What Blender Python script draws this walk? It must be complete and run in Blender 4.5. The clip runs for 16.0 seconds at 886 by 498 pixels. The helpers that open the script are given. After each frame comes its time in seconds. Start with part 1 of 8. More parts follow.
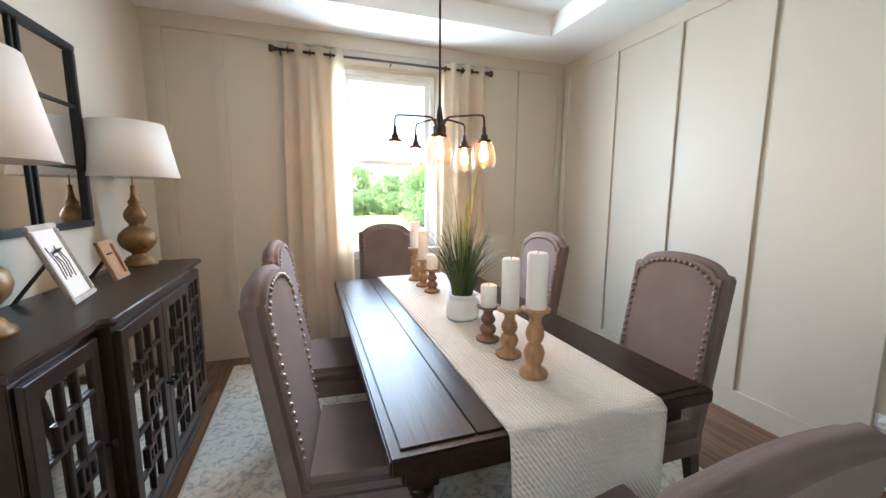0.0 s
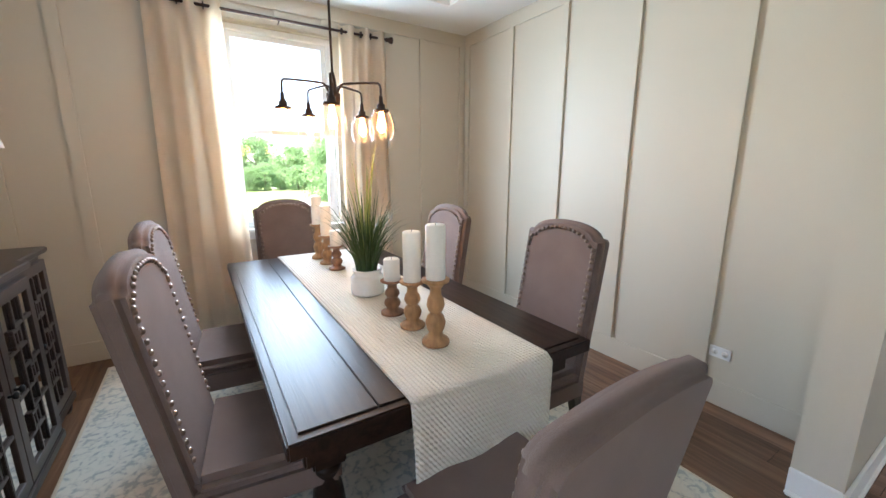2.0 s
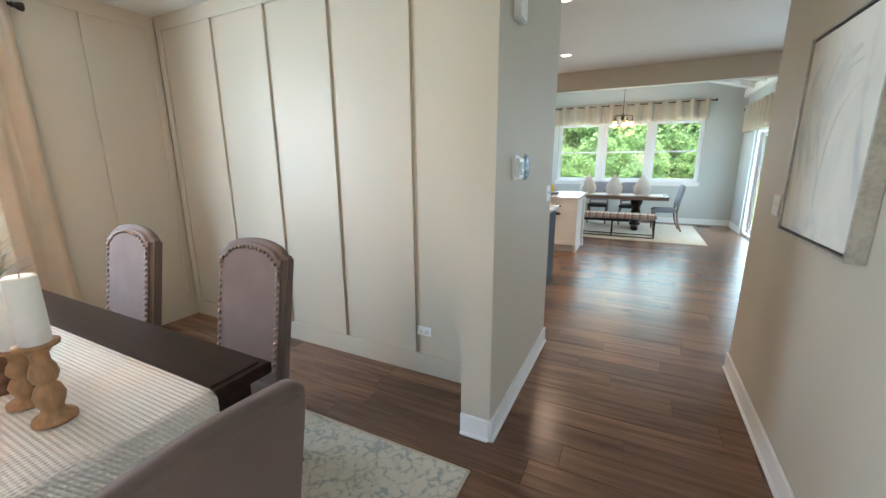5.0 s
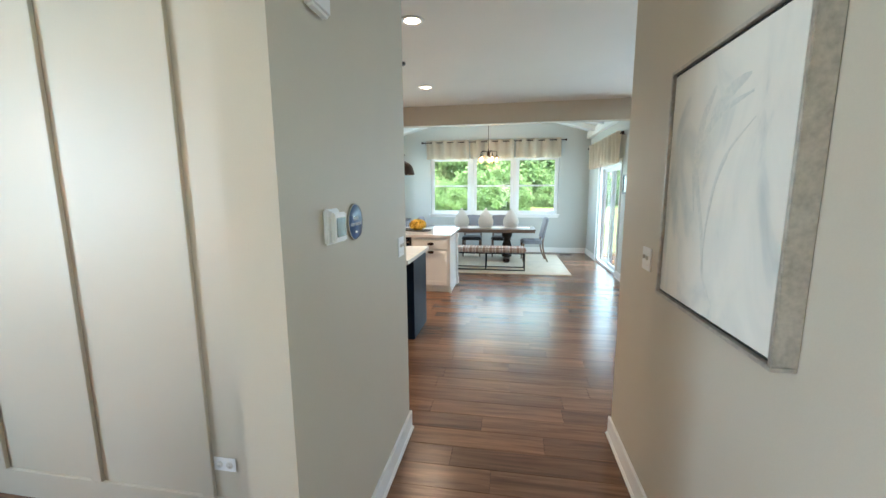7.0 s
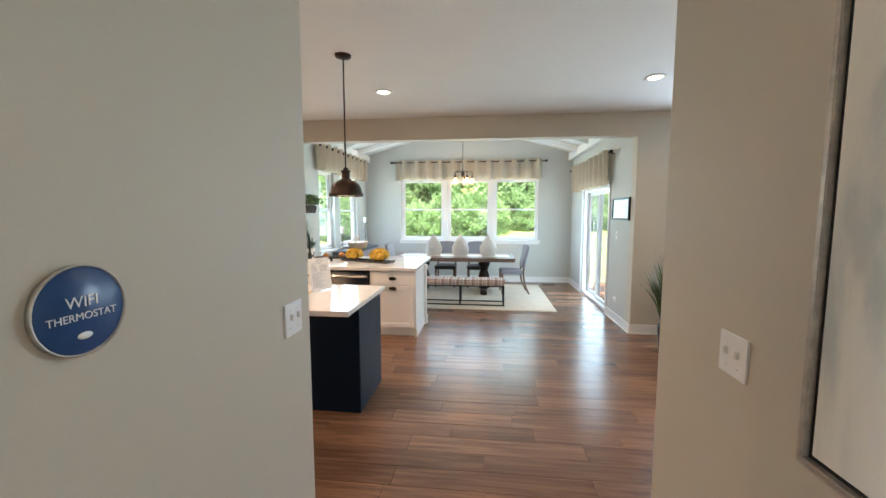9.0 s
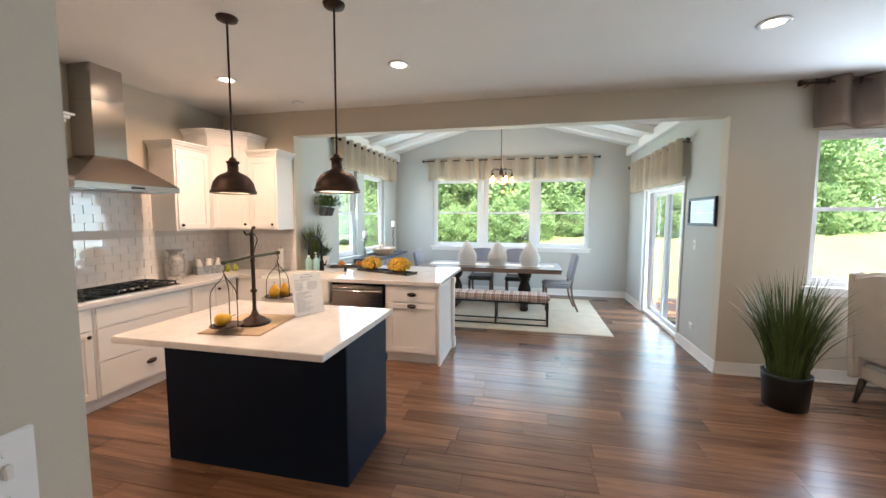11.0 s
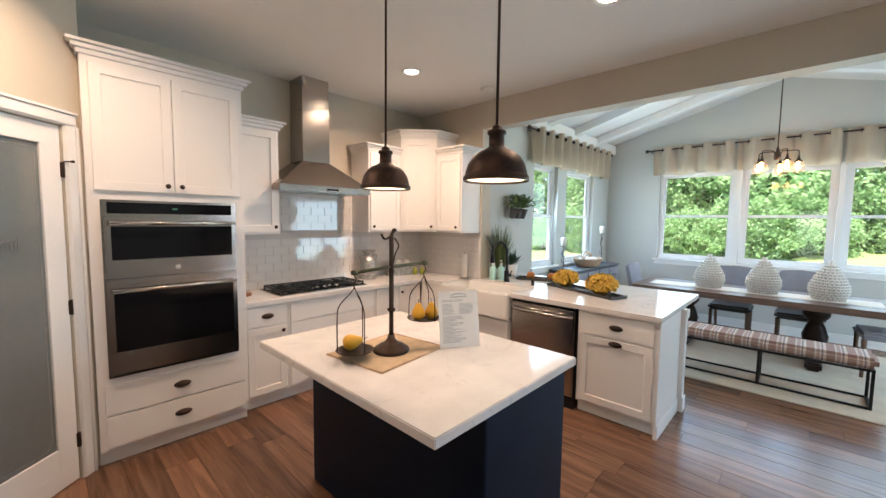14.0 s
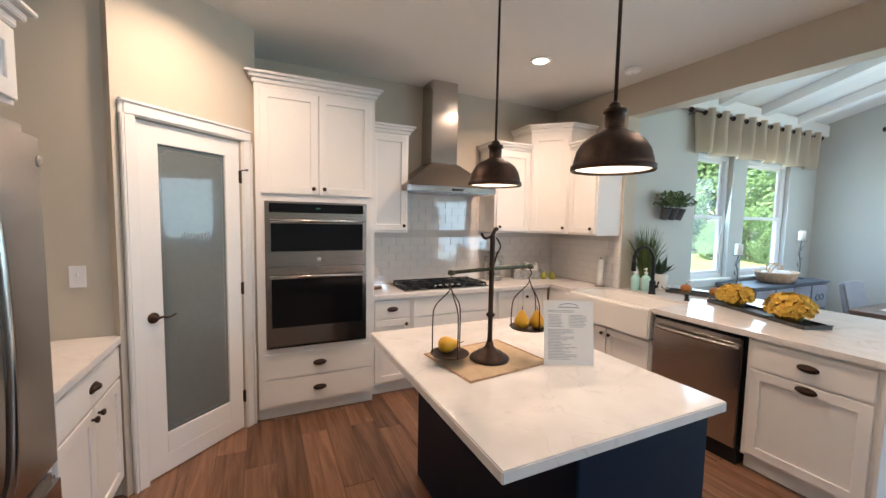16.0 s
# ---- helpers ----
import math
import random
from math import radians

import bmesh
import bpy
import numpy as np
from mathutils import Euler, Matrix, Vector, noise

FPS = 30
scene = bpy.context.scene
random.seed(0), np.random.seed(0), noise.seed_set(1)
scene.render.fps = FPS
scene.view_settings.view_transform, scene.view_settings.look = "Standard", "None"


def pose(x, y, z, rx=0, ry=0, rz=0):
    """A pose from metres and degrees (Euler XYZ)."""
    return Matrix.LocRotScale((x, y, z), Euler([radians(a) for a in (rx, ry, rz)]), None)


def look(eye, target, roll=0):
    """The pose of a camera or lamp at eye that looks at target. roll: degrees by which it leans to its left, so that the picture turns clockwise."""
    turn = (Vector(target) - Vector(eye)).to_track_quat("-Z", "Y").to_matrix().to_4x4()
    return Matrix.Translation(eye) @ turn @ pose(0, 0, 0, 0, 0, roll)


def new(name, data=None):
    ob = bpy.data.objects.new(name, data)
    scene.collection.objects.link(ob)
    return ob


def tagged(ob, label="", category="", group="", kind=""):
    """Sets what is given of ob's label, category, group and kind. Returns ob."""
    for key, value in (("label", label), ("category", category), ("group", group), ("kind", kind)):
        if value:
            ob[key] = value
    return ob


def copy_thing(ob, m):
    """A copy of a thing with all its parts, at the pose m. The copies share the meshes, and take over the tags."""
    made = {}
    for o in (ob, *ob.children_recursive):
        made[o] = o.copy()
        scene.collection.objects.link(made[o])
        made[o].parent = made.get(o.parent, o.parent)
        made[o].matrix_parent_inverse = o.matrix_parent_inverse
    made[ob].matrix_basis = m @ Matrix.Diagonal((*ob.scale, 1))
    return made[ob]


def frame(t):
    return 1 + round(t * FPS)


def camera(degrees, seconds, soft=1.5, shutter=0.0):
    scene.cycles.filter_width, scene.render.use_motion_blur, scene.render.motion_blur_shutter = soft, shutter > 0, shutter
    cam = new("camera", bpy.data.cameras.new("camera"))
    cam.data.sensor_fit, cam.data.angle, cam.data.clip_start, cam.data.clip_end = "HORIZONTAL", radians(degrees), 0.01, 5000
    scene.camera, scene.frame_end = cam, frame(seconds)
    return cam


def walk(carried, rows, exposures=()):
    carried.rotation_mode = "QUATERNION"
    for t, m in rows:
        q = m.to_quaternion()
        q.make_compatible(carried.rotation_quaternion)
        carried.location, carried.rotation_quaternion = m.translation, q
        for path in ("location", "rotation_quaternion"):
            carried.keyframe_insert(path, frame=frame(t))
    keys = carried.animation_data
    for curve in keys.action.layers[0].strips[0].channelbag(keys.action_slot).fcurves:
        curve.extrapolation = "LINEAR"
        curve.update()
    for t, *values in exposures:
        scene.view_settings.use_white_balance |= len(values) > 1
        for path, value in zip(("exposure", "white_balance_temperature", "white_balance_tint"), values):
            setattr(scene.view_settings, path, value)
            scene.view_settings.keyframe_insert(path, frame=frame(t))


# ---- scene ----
cam = camera(98.0, 16.0)
PATH = [
    (0, (-0.081, -0.039, 1.403), (0.57, 1.832, 1.126), 0.3),
    (0.5, (-0.056, -0.039, 1.392), (0.691, 1.788, 1.067), 0.3),
    (1, (-0.039, -0.047, 1.403), (0.806, 1.728, 1.037), 0.1),
    (1.5, (-0.029, -0.042, 1.402), (0.915, 1.677, 1.012), 0.0),
    (2, (-0.026, -0.051, 1.4), (1.015, 1.607, 0.991), 0.1),
    (2.5, (-0.026, -0.086, 1.416), (1.117, 1.501, 0.995), -0.0),
    (3, (-0.014, -0.14, 1.441), (1.256, 1.345, 1.013), 0.1),
    (3.5, (0.027, -0.214, 1.449), (1.435, 1.139, 1.019), -0.2),
    (4, (0.096, -0.295, 1.467), (1.634, 0.906, 1.032), -0.3),
    (4.5, (0.183, -0.365, 1.48), (1.837, 0.671, 1.04), -0.3),
    (5, (0.279, -0.396, 1.51), (2.023, 0.475, 1.065), -0.3),
    (5.2, (0.353, -0.396, 1.496), (2.136, 0.4, 1.066), -0.3),
    (7.5, (1.277, -0.429, 1.629), (3.241, -0.158, 1.367), -0.2),
    (8, (1.529, -0.405, 1.642), (3.502, -0.163, 1.428), -0.1),
    (8.5, (1.77, -0.447, 1.636), (3.75, -0.229, 1.447), -0.0),
    (11, (2.929, -0.478, 1.617), (4.874, -0.044, 1.451), 0.2),
    (11.5, (3.105, -0.444, 1.602), (5.019, 0.111, 1.442), 0.3),
    (12, (3.265, -0.383, 1.605), (5.135, 0.31, 1.449), 0.3),
    (12.5, (3.407, -0.334, 1.604), (5.209, 0.518, 1.449), 0.4),
    (13, (3.566, -0.323, 1.614), (5.274, 0.707, 1.461), 0.5),
    (13.5, (3.689, -0.325, 1.609), (5.272, 0.888, 1.454), 0.7),
    (14, (3.817, -0.277, 1.6), (5.27, 1.09, 1.449), 0.7),
    (14.5, (3.914, -0.245, 1.605), (5.24, 1.245, 1.457), 0.9),
    (15, (4.009, -0.239, 1.593), (5.195, 1.366, 1.448), 0.8),
    (15.5, (4.058, -0.253, 1.594), (5.085, 1.457, 1.445), 1.0),
    (16, (4.071, -0.284, 1.586), (4.926, 1.518, 1.433), 1.1),
]
walk(cam, [(t, look(eye, target, roll)) for t, eye, target, roll in PATH], [(0.0, 3.00, 6150, 14), (4.5, 2.95, 6150, 11), (7.5, 3.12, 6050, 8), (8.5, 3.10, 6350, 13), (11.0, 2.94, 6450, 18), (16.0, 2.72, 5950, 15)])

# ---- light ----
SUN_EL, SUN_AZ = 60.0, 268.0
world = bpy.data.worlds.new("sky")
scene.world = world
world.use_nodes = True
wn = world.node_tree.nodes
wl = world.node_tree.links
sky = wn.new("ShaderNodeTexSky")
sky.sky_type = 'NISHITA'
sky.sun_disc = False
sky.sun_elevation = radians(SUN_EL)
sky.sun_rotation = radians(SUN_AZ)
wn["Background"].inputs["Strength"].default_value = 0.145
wl.new(sky.outputs["Color"], wn["Background"].inputs["Color"])


def lamp(name, kind, power, color, m, size=0.1, size_y=None, spread=180.0):
    d = bpy.data.lights.new(name, kind)
    d.energy, d.color = power, color
    if kind == 'AREA':
        d.shape = 'RECTANGLE' if size_y else 'DISK'
        d.size = size
        d.spread = radians(spread)
        if size_y:
            d.size_y = size_y
    elif kind == 'SUN':
        d.angle = radians(size)
    else:
        d.shadow_soft_size = size
    ob = new(name, d)
    ob.matrix_world = m
    return ob


SUN_DIR = Vector((math.sin(radians(SUN_AZ)) * math.cos(radians(SUN_EL)), math.cos(radians(SUN_AZ)) * math.cos(radians(SUN_EL)), math.sin(radians(SUN_EL))))
lamp("sun", 'SUN', 5.0, (1.0, 0.95, 0.86), look(SUN_DIR * 30, (0, 0, 0)), 0.6)
DAY = (0.66, 0.85, 1.0)
GREEN_DAY = (0.62, 0.88, 1.0)
WARM = (1.0, 0.66, 0.36)
XW_OPEN = -1.20
# daylight standing in the window openings
lamp("daylight", 'AREA', 13, DAY, look((0.657, 3.585, 1.70), (0.657, 0, 1.3)), 0.82, 1.52)
lamp("daylight", 'AREA', 8.0, GREEN_DAY, look((11.22, -0.04, 1.70), (5, -0.04, 1.2)), 3.15, 1.42)
lamp("daylight", 'AREA', 5.5, GREEN_DAY, look((9.45, 2.50, 1.66), (9.45, -2, 1.1)), 1.8, 1.4)
lamp("daylight", 'AREA', 7.5, GREEN_DAY, look((9.27, -2.46, 1.05), (9.27, 2, 1.0)), 1.6, 2.0)
lamp("daylight", 'AREA', 16, DAY, look((7.44, -3.75, 1.7), (3, -3.75, 1.2)), 1.15, 1.45)

lamp("daylight", 'AREA', 1.0, DAY, look((XW_OPEN - 0.06, -0.40, 1.25), (3, -0.40, 1.0)), 0.80, 1.7)

# ---- materials ----


def mat(name, color, rough=0.5, metal=0.0, vary=0.12, scale=6.0, fine=60.0, bump=0.05, spec=None, second=None, coat=0.0, transmission=0.0, ior=1.45, emit=None, strength=0.0, rough_vary=0.1, sheen=0.0, stretch=None, alpha=1.0):
    """A surface with slow and fine variation of colour, gloss and relief."""
    m = bpy.data.materials.new(name)
    m.use_nodes = True
    nt = m.node_tree
    n, l = nt.nodes, nt.links
    b = n["Principled BSDF"]
    co = n.new("ShaderNodeTexCoord")
    mp = n.new("ShaderNodeMapping")
    if stretch:
        mp.inputs["Scale"].default_value = stretch
    l.new(co.outputs["Object"], mp.inputs["Vector"])
    a = n.new("ShaderNodeTexNoise")
    a.inputs["Scale"].default_value, a.inputs["Detail"].default_value = scale, 4
    f = n.new("ShaderNodeTexNoise")
    f.inputs["Scale"].default_value, f.inputs["Detail"].default_value = fine, 3
    l.new(mp.outputs["Vector"], a.inputs["Vector"])
    l.new(mp.outputs["Vector"], f.inputs["Vector"])
    add = n.new("ShaderNodeMath")
    add.operation = 'ADD'
    l.new(a.outputs["Fac"], add.inputs[0])
    l.new(f.outputs["Fac"], add.inputs[1])
    ramp = n.new("ShaderNodeMapRange")
    ramp.inputs["From Min"].default_value, ramp.inputs["From Max"].default_value = 0.7, 1.3
    l.new(add.outputs[0], ramp.inputs["Value"])
    mix = n.new("ShaderNodeMix")
    mix.data_type = 'RGBA'
    c2 = second or tuple(max(0.0, c * (1 - vary)) for c in color)
    c1 = color if second else tuple(min(1.0, c * (1 + vary)) for c in color)
    mix.inputs["A"].default_value, mix.inputs["B"].default_value = (*c1, 1), (*c2, 1)
    l.new(ramp.outputs["Result"], mix.inputs["Factor"])
    l.new(mix.outputs["Result"], b.inputs["Base Color"])
    rr = n.new("ShaderNodeMapRange")
    rr.inputs["To Min"].default_value, rr.inputs["To Max"].default_value = max(0.02, rough - rough_vary * rough), min(1.0, rough + rough_vary * rough)
    l.new(a.outputs["Fac"], rr.inputs["Value"])
    l.new(rr.outputs["Result"], b.inputs["Roughness"])
    b.inputs["Metallic"].default_value = metal
    b.inputs["IOR"].default_value = ior
    if coat:
        b.inputs["Coat Weight"].default_value = coat
        b.inputs["Coat Roughness"].default_value = 0.12
    if sheen:
        b.inputs["Sheen Weight"].default_value = sheen
    if transmission:
        b.inputs["Transmission Weight"].default_value = transmission
    if emit:
        b.inputs["Emission Color"].default_value = (*emit, 1)
        b.inputs["Emission Strength"].default_value = strength
    if bump:
        bp = n.new("ShaderNodeBump")
        bp.inputs["Strength"].default_value, bp.inputs["Distance"].default_value = bump, 0.01
        l.new(f.outputs["Fac"], bp.inputs["Height"])
        l.new(bp.outputs["Normal"], b.inputs["Normal"])
    return m


def plank_mat(name, c1, c2, rough, scale=1.0, coat=0.0, axis=1, dark=0.55):
    """Wood grain along one axis, each piece with its own tone."""
    m = mat(name, c1, rough, coat=coat, bump=0.0, rough_vary=0.03)
    nt = m.node_tree
    n, l = nt.nodes, nt.links
    b = n["Principled BSDF"]
    geo = n.new("ShaderNodeNewGeometry")
    oi = n.new("ShaderNodeObjectInfo")
    mp = n.new("ShaderNodeMapping")
    sc = [22.0 * scale] * 3
    sc[axis] = 1.3 * scale
    mp.inputs["Scale"].default_value = sc
    l.new(geo.outputs["Position"], mp.inputs["Vector"])
    cmb = n.new("ShaderNodeCombineXYZ")
    rsum = n.new("ShaderNodeMath")
    rsum.operation = 'ADD'
    l.new(oi.outputs["Random"], rsum.inputs[0])
    l.new(geo.outputs["Random Per Island"], rsum.inputs[1])
    mul = n.new("ShaderNodeMath")
    mul.operation = 'MULTIPLY'
    mul.inputs[1].default_value = 37.0
    l.new(rsum.outputs[0], mul.inputs[0])
    for k in range(3):
        l.new(mul.outputs[0], cmb.inputs[k])
    l.new(cmb.outputs[0], mp.inputs["Location"])
    no = n.new("ShaderNodeTexNoise")
    no.inputs["Scale"].default_value, no.inputs["Detail"].default_value, no.inputs["Roughness"].default_value = 1.0, 7, 0.65
    no.inputs["Distortion"].default_value = 0.6
    l.new(mp.outputs["Vector"], no.inputs["Vector"])
    cr = n.new("ShaderNodeValToRGB")
    cr.color_ramp.elements[0].position, cr.color_ramp.elements[1].position = 0.3, 0.72
    cr.color_ramp.elements[0].color, cr.color_ramp.elements[1].color = (*c2, 1), (*c1, 1)
    l.new(no.outputs["Fac"], cr.inputs["Fac"])
    fr = n.new("ShaderNodeMath")
    fr.operation = 'FRACT'
    l.new(rsum.outputs[0], fr.inputs[0])
    tone = n.new("ShaderNodeMapRange")
    tone.inputs["To Min"].default_value, tone.inputs["To Max"].default_value = dark, 1.15
    l.new(fr.outputs[0], tone.inputs["Value"])
    vm = n.new("ShaderNodeVectorMath")
    vm.operation = 'SCALE'
    l.new(cr.outputs["Color"], vm.inputs[0])
    l.new(tone.outputs["Result"], vm.inputs["Scale"])
    l.new(vm.outputs["Vector"], b.inputs["Base Color"])
    bp = n.new("ShaderNodeBump")
    bp.inputs["Strength"].default_value, bp.inputs["Distance"].default_value = 0.12, 0.004
    l.new(no.outputs["Fac"], bp.inputs["Height"])
    l.new(bp.outputs["Normal"], b.inputs["Normal"])
    return m


def glass_mat(name, tint=(1, 1, 1), rough=0.0):
    """Thin pane: clear with a mirror-like share."""
    m = bpy.data.materials.new(name)
    m.use_nodes = True
    n, l = m.node_tree.nodes, m.node_tree.links
    n.remove(n["Principled BSDF"])
    t = n.new("ShaderNodeBsdfTransparent")
    t.inputs["Color"].default_value = (*tint, 1)
    g = n.new("ShaderNodeBsdfGlossy")
    g.inputs["Roughness"].default_value = rough
    lw = n.new("ShaderNodeLayerWeight")
    lw.inputs["Blend"].default_value = 0.5
    pw = n.new("ShaderNodeMath")
    pw.operation = 'POWER'
    pw.inputs[1].default_value = 4.0
    l.new(lw.outputs["Facing"], pw.inputs[0])
    fz = n.new("ShaderNodeMath")
    fz.operation = 'MULTIPLY_ADD'
    fz.inputs[1].default_value, fz.inputs[2].default_value = 0.55, 0.03
    l.new(pw.outputs[0], fz.inputs[0])
    mx = n.new("ShaderNodeMixShader")
    l.new(fz.outputs[0], mx.inputs[0])
    l.new(t.outputs[0], mx.inputs[1])
    l.new(g.outputs[0], mx.inputs[2])
    l.new(mx.outputs[0], n["Material Output"].inputs["Surface"])
    return m


def cloth_mat(name, color, share, **more):
    """Thin cloth or leaf that lets part of the light through."""
    m = mat(name, color, 0.9, bump=0.12 if not more else 0.0, **(more or dict(vary=0.05, scale=5, fine=320)))
    n, l = m.node_tree.nodes, m.node_tree.links
    b = n["Principled BSDF"]
    src = b.inputs["Base Color"].links[0].from_socket
    tr = n.new("ShaderNodeBsdfTranslucent")
    l.new(src, tr.inputs["Color"])
    mx = n.new("ShaderNodeMixShader")
    mx.inputs[0].default_value = share
    l.new(b.outputs[0], mx.inputs[1])
    l.new(tr.outputs[0], mx.inputs[2])
    l.new(mx.outputs[0], n["Material Output"].inputs["Surface"])
    return m


def seeded_glass(name):
    """Clear blown glass whose bubbles scatter a little of the light."""
    m = glass_mat(name, (0.99, 0.94, 0.87), 0.03)
    n, l = m.node_tree.nodes, m.node_tree.links
    clear = n["Material Output"].inputs["Surface"].links[0].from_socket
    co = n.new("ShaderNodeTexCoord")
    vo = n.new("ShaderNodeTexVoronoi")
    vo.inputs["Scale"].default_value = 95.0
    l.new(co.outputs["Object"], vo.inputs["Vector"])
    mr = n.new("ShaderNodeMapRange")
    mr.inputs["From Min"].default_value, mr.inputs["From Max"].default_value = 0.15, 0.5
    mr.inputs["To Min"].default_value, mr.inputs["To Max"].default_value = 0.10, 0.02
    l.new(vo.outputs["Distance"], mr.inputs["Value"])
    tr = n.new("ShaderNodeBsdfTranslucent")
    tr.inputs["Color"].default_value = (0.95, 0.66, 0.42, 1)
    mx = n.new("ShaderNodeMixShader")
    l.new(mr.outputs["Result"], mx.inputs[0])
    l.new(clear, mx.inputs[1])
    l.new(tr.outputs[0], mx.inputs[2])
    l.new(mx.outputs[0], n["Material Output"].inputs["Surface"])
    return m


M = {}
M["wall"] = mat("wall_paint", (0.56, 0.505, 0.415), 0.6, vary=0.02, scale=1.5, fine=220, bump=0.03)
M["wall_grey"] = mat("grey_wall_paint", (0.52, 0.53, 0.505), 0.6, vary=0.02, scale=1.5, fine=220, bump=0.03)
M["panel"] = mat("panelling_paint", (0.56, 0.505, 0.415), 0.46, vary=0.02, scale=1.2, fine=200, bump=0.015)
M["ceiling"] = mat("ceiling_paint", (0.78, 0.775, 0.75), 0.85, vary=0.02, scale=2, fine=150, bump=0.06)
M["white"] = mat("white_trim_paint", (0.82, 0.81, 0.79), 0.4, vary=0.02, scale=3, fine=90, bump=0.01)
M["cab"] = mat("white_cabinet_paint", (0.82, 0.80, 0.775), 0.38, vary=0.015, scale=3, fine=120, bump=0.01)
M["floor"] = plank_mat("oak_brown_planks", (0.285, 0.148, 0.085), (0.095, 0.048, 0.029), 0.25, dark=0.60)
M["subfloor"] = mat("joint_dark", (0.03, 0.02, 0.015), 0.8)
M["quartz"] = mat("white_quartz", (0.73, 0.705, 0.685), 0.10, vary=0.07, scale=2.2, fine=9, bump=0.0)
qn, ql = M["quartz"].node_tree.nodes, M["quartz"].node_tree.links
qg, qt, qa, qr, qm = (qn.new("ShaderNode" + k) for k in ("NewGeometry", "TexNoise", "Math", "MapRange", "Mix"))
qt.inputs["Scale"].default_value, qt.inputs["Detail"].default_value, qt.inputs["Distortion"].default_value = 2.1, 6, 1.4
ql.new(qg.outputs["Position"], qt.inputs["Vector"])
qa.operation = 'COMPARE'
qa.inputs[1].default_value, qa.inputs[2].default_value = 0.5, 0.006
ql.new(qt.outputs["Fac"], qa.inputs[0])
ql.new(qa.outputs[0], qr.inputs["Value"])
qr.inputs["To Max"].default_value = 0.2
qm.data_type = 'RGBA'
ql.new(qr.outputs["Result"], qm.inputs["Factor"])
qb = qn["Principled BSDF"].inputs["Base Color"]
ql.new(qb.links[0].from_socket, qm.inputs["A"])
qm.inputs["B"].default_value = (0.42, 0.39, 0.38, 1)
ql.new(qm.outputs["Result"], qb)
M["navy"] = mat("navy_paint", (0.0035, 0.0125, 0.030), 0.40, vary=0.08, scale=4, fine=120, bump=0.02, ior=1.25)
M["steel"] = mat("brushed_steel", (0.46, 0.43, 0.40), 0.2, metal=1.0, vary=0.05, scale=2, fine=7, bump=0.0, rough_vary=0.05)
M["steel_h"] = mat("brushed_steel_level", (0.33, 0.285, 0.25), 0.22, metal=1.0, vary=0.06, scale=3, fine=40, bump=0.0, stretch=(40, 40, 1))
M["bronze"] = mat("oil_rubbed_bronze", (0.046, 0.028, 0.020), 0.48, metal=0.7, vary=0.25, scale=9, fine=80)
M["black"] = mat("black_metal", (0.010, 0.012, 0.012), 0.4, metal=0.3, vary=0.2)
M["blackglass"] = mat("black_oven_glass", (0.006, 0.006, 0.007), 0.05, vary=0.05, bump=0.0, ior=1.3)
M["espresso"] = plank_mat("espresso_wood", (0.034, 0.018, 0.012), (0.010, 0.006, 0.0045), 0.33, scale=1.2, axis=1, dark=0.85)
M["espresso_x"] = plank_mat("espresso_wood_x", (0.034, 0.018, 0.012), (0.010, 0.006, 0.0045), 0.3, scale=1.2, axis=0, dark=0.85)
for k in ("espresso", "espresso_x"):
    M[k].node_tree.nodes["Bump"].inputs["Strength"].default_value = 0.4
    M[k].node_tree.nodes["Principled BSDF"].inputs["IOR"].default_value = 1.25
M["sidewood"] = mat("dark_brown_lacquer", (0.034, 0.022, 0.018), 0.36, vary=0.15, scale=5, fine=60, stretch=(1, 0.15, 1))
M["chairfab"] = mat("taupe_linen", (0.150, 0.103, 0.088), 0.85, vary=0.14, scale=7, fine=420, bump=0.25, sheen=0.12)
M["darkleg"] = mat("dark_walnut_leg", (0.04, 0.024, 0.018), 0.4, vary=0.2, scale=12)
M["nail"] = mat("bronze_nail", (0.24, 0.175, 0.14), 0.36, metal=1.0)
M["runner"] = mat("cream_waffle_cotton", (0.78, 0.70, 0.60), 0.9, vary=0.06, scale=10, fine=300, bump=0.2, sheen=0.2)
M["curtain"] = cloth_mat("cream_curtain_linen", (0.87, 0.74, 0.59), 0.14)
M["valance"] = cloth_mat("oatmeal_valance_linen", (0.74, 0.64, 0.52), 0.10)
M["rod"] = mat("dark_bronze_rod", (0.06, 0.035, 0.03), 0.4, metal=0.6, vary=0.2)
M["turned"] = mat("turned_mango_wood", (0.36, 0.19, 0.085), 0.5, vary=0.3, scale=14, fine=50, stretch=(1, 1, 0.25))
M["turned_dark"] = mat("darker_turned_wood", (0.22, 0.105, 0.055), 0.5, vary=0.3, scale=14, fine=50, stretch=(1, 1, 0.25))
M["wax"] = mat("ivory_wax", (0.82, 0.77, 0.70), 0.5, vary=0.03, scale=8)
M["ceramic"] = mat("white_glazed_ceramic", (0.80, 0.77, 0.73), 0.2, vary=0.03, scale=6)
M["blade"] = mat("grass_blade_green", (0.038, 0.075, 0.02), 0.5, second=(0.09, 0.125, 0.03), scale=9)
M["leaf"] = cloth_mat("tree_leaf_green", (0.18, 0.31, 0.12), 0.70, second=(0.30, 0.41, 0.19), scale=1.2, fine=9)
M["bark"] = mat("bark", (0.12, 0.09, 0.06), 0.9, vary=0.3, scale=8, bump=0.5)
M["lawn"] = mat("lawn", (0.10, 0.14, 0.035), 0.9, second=(0.15, 0.18, 0.06), scale=0.4, fine=14, bump=0.3)
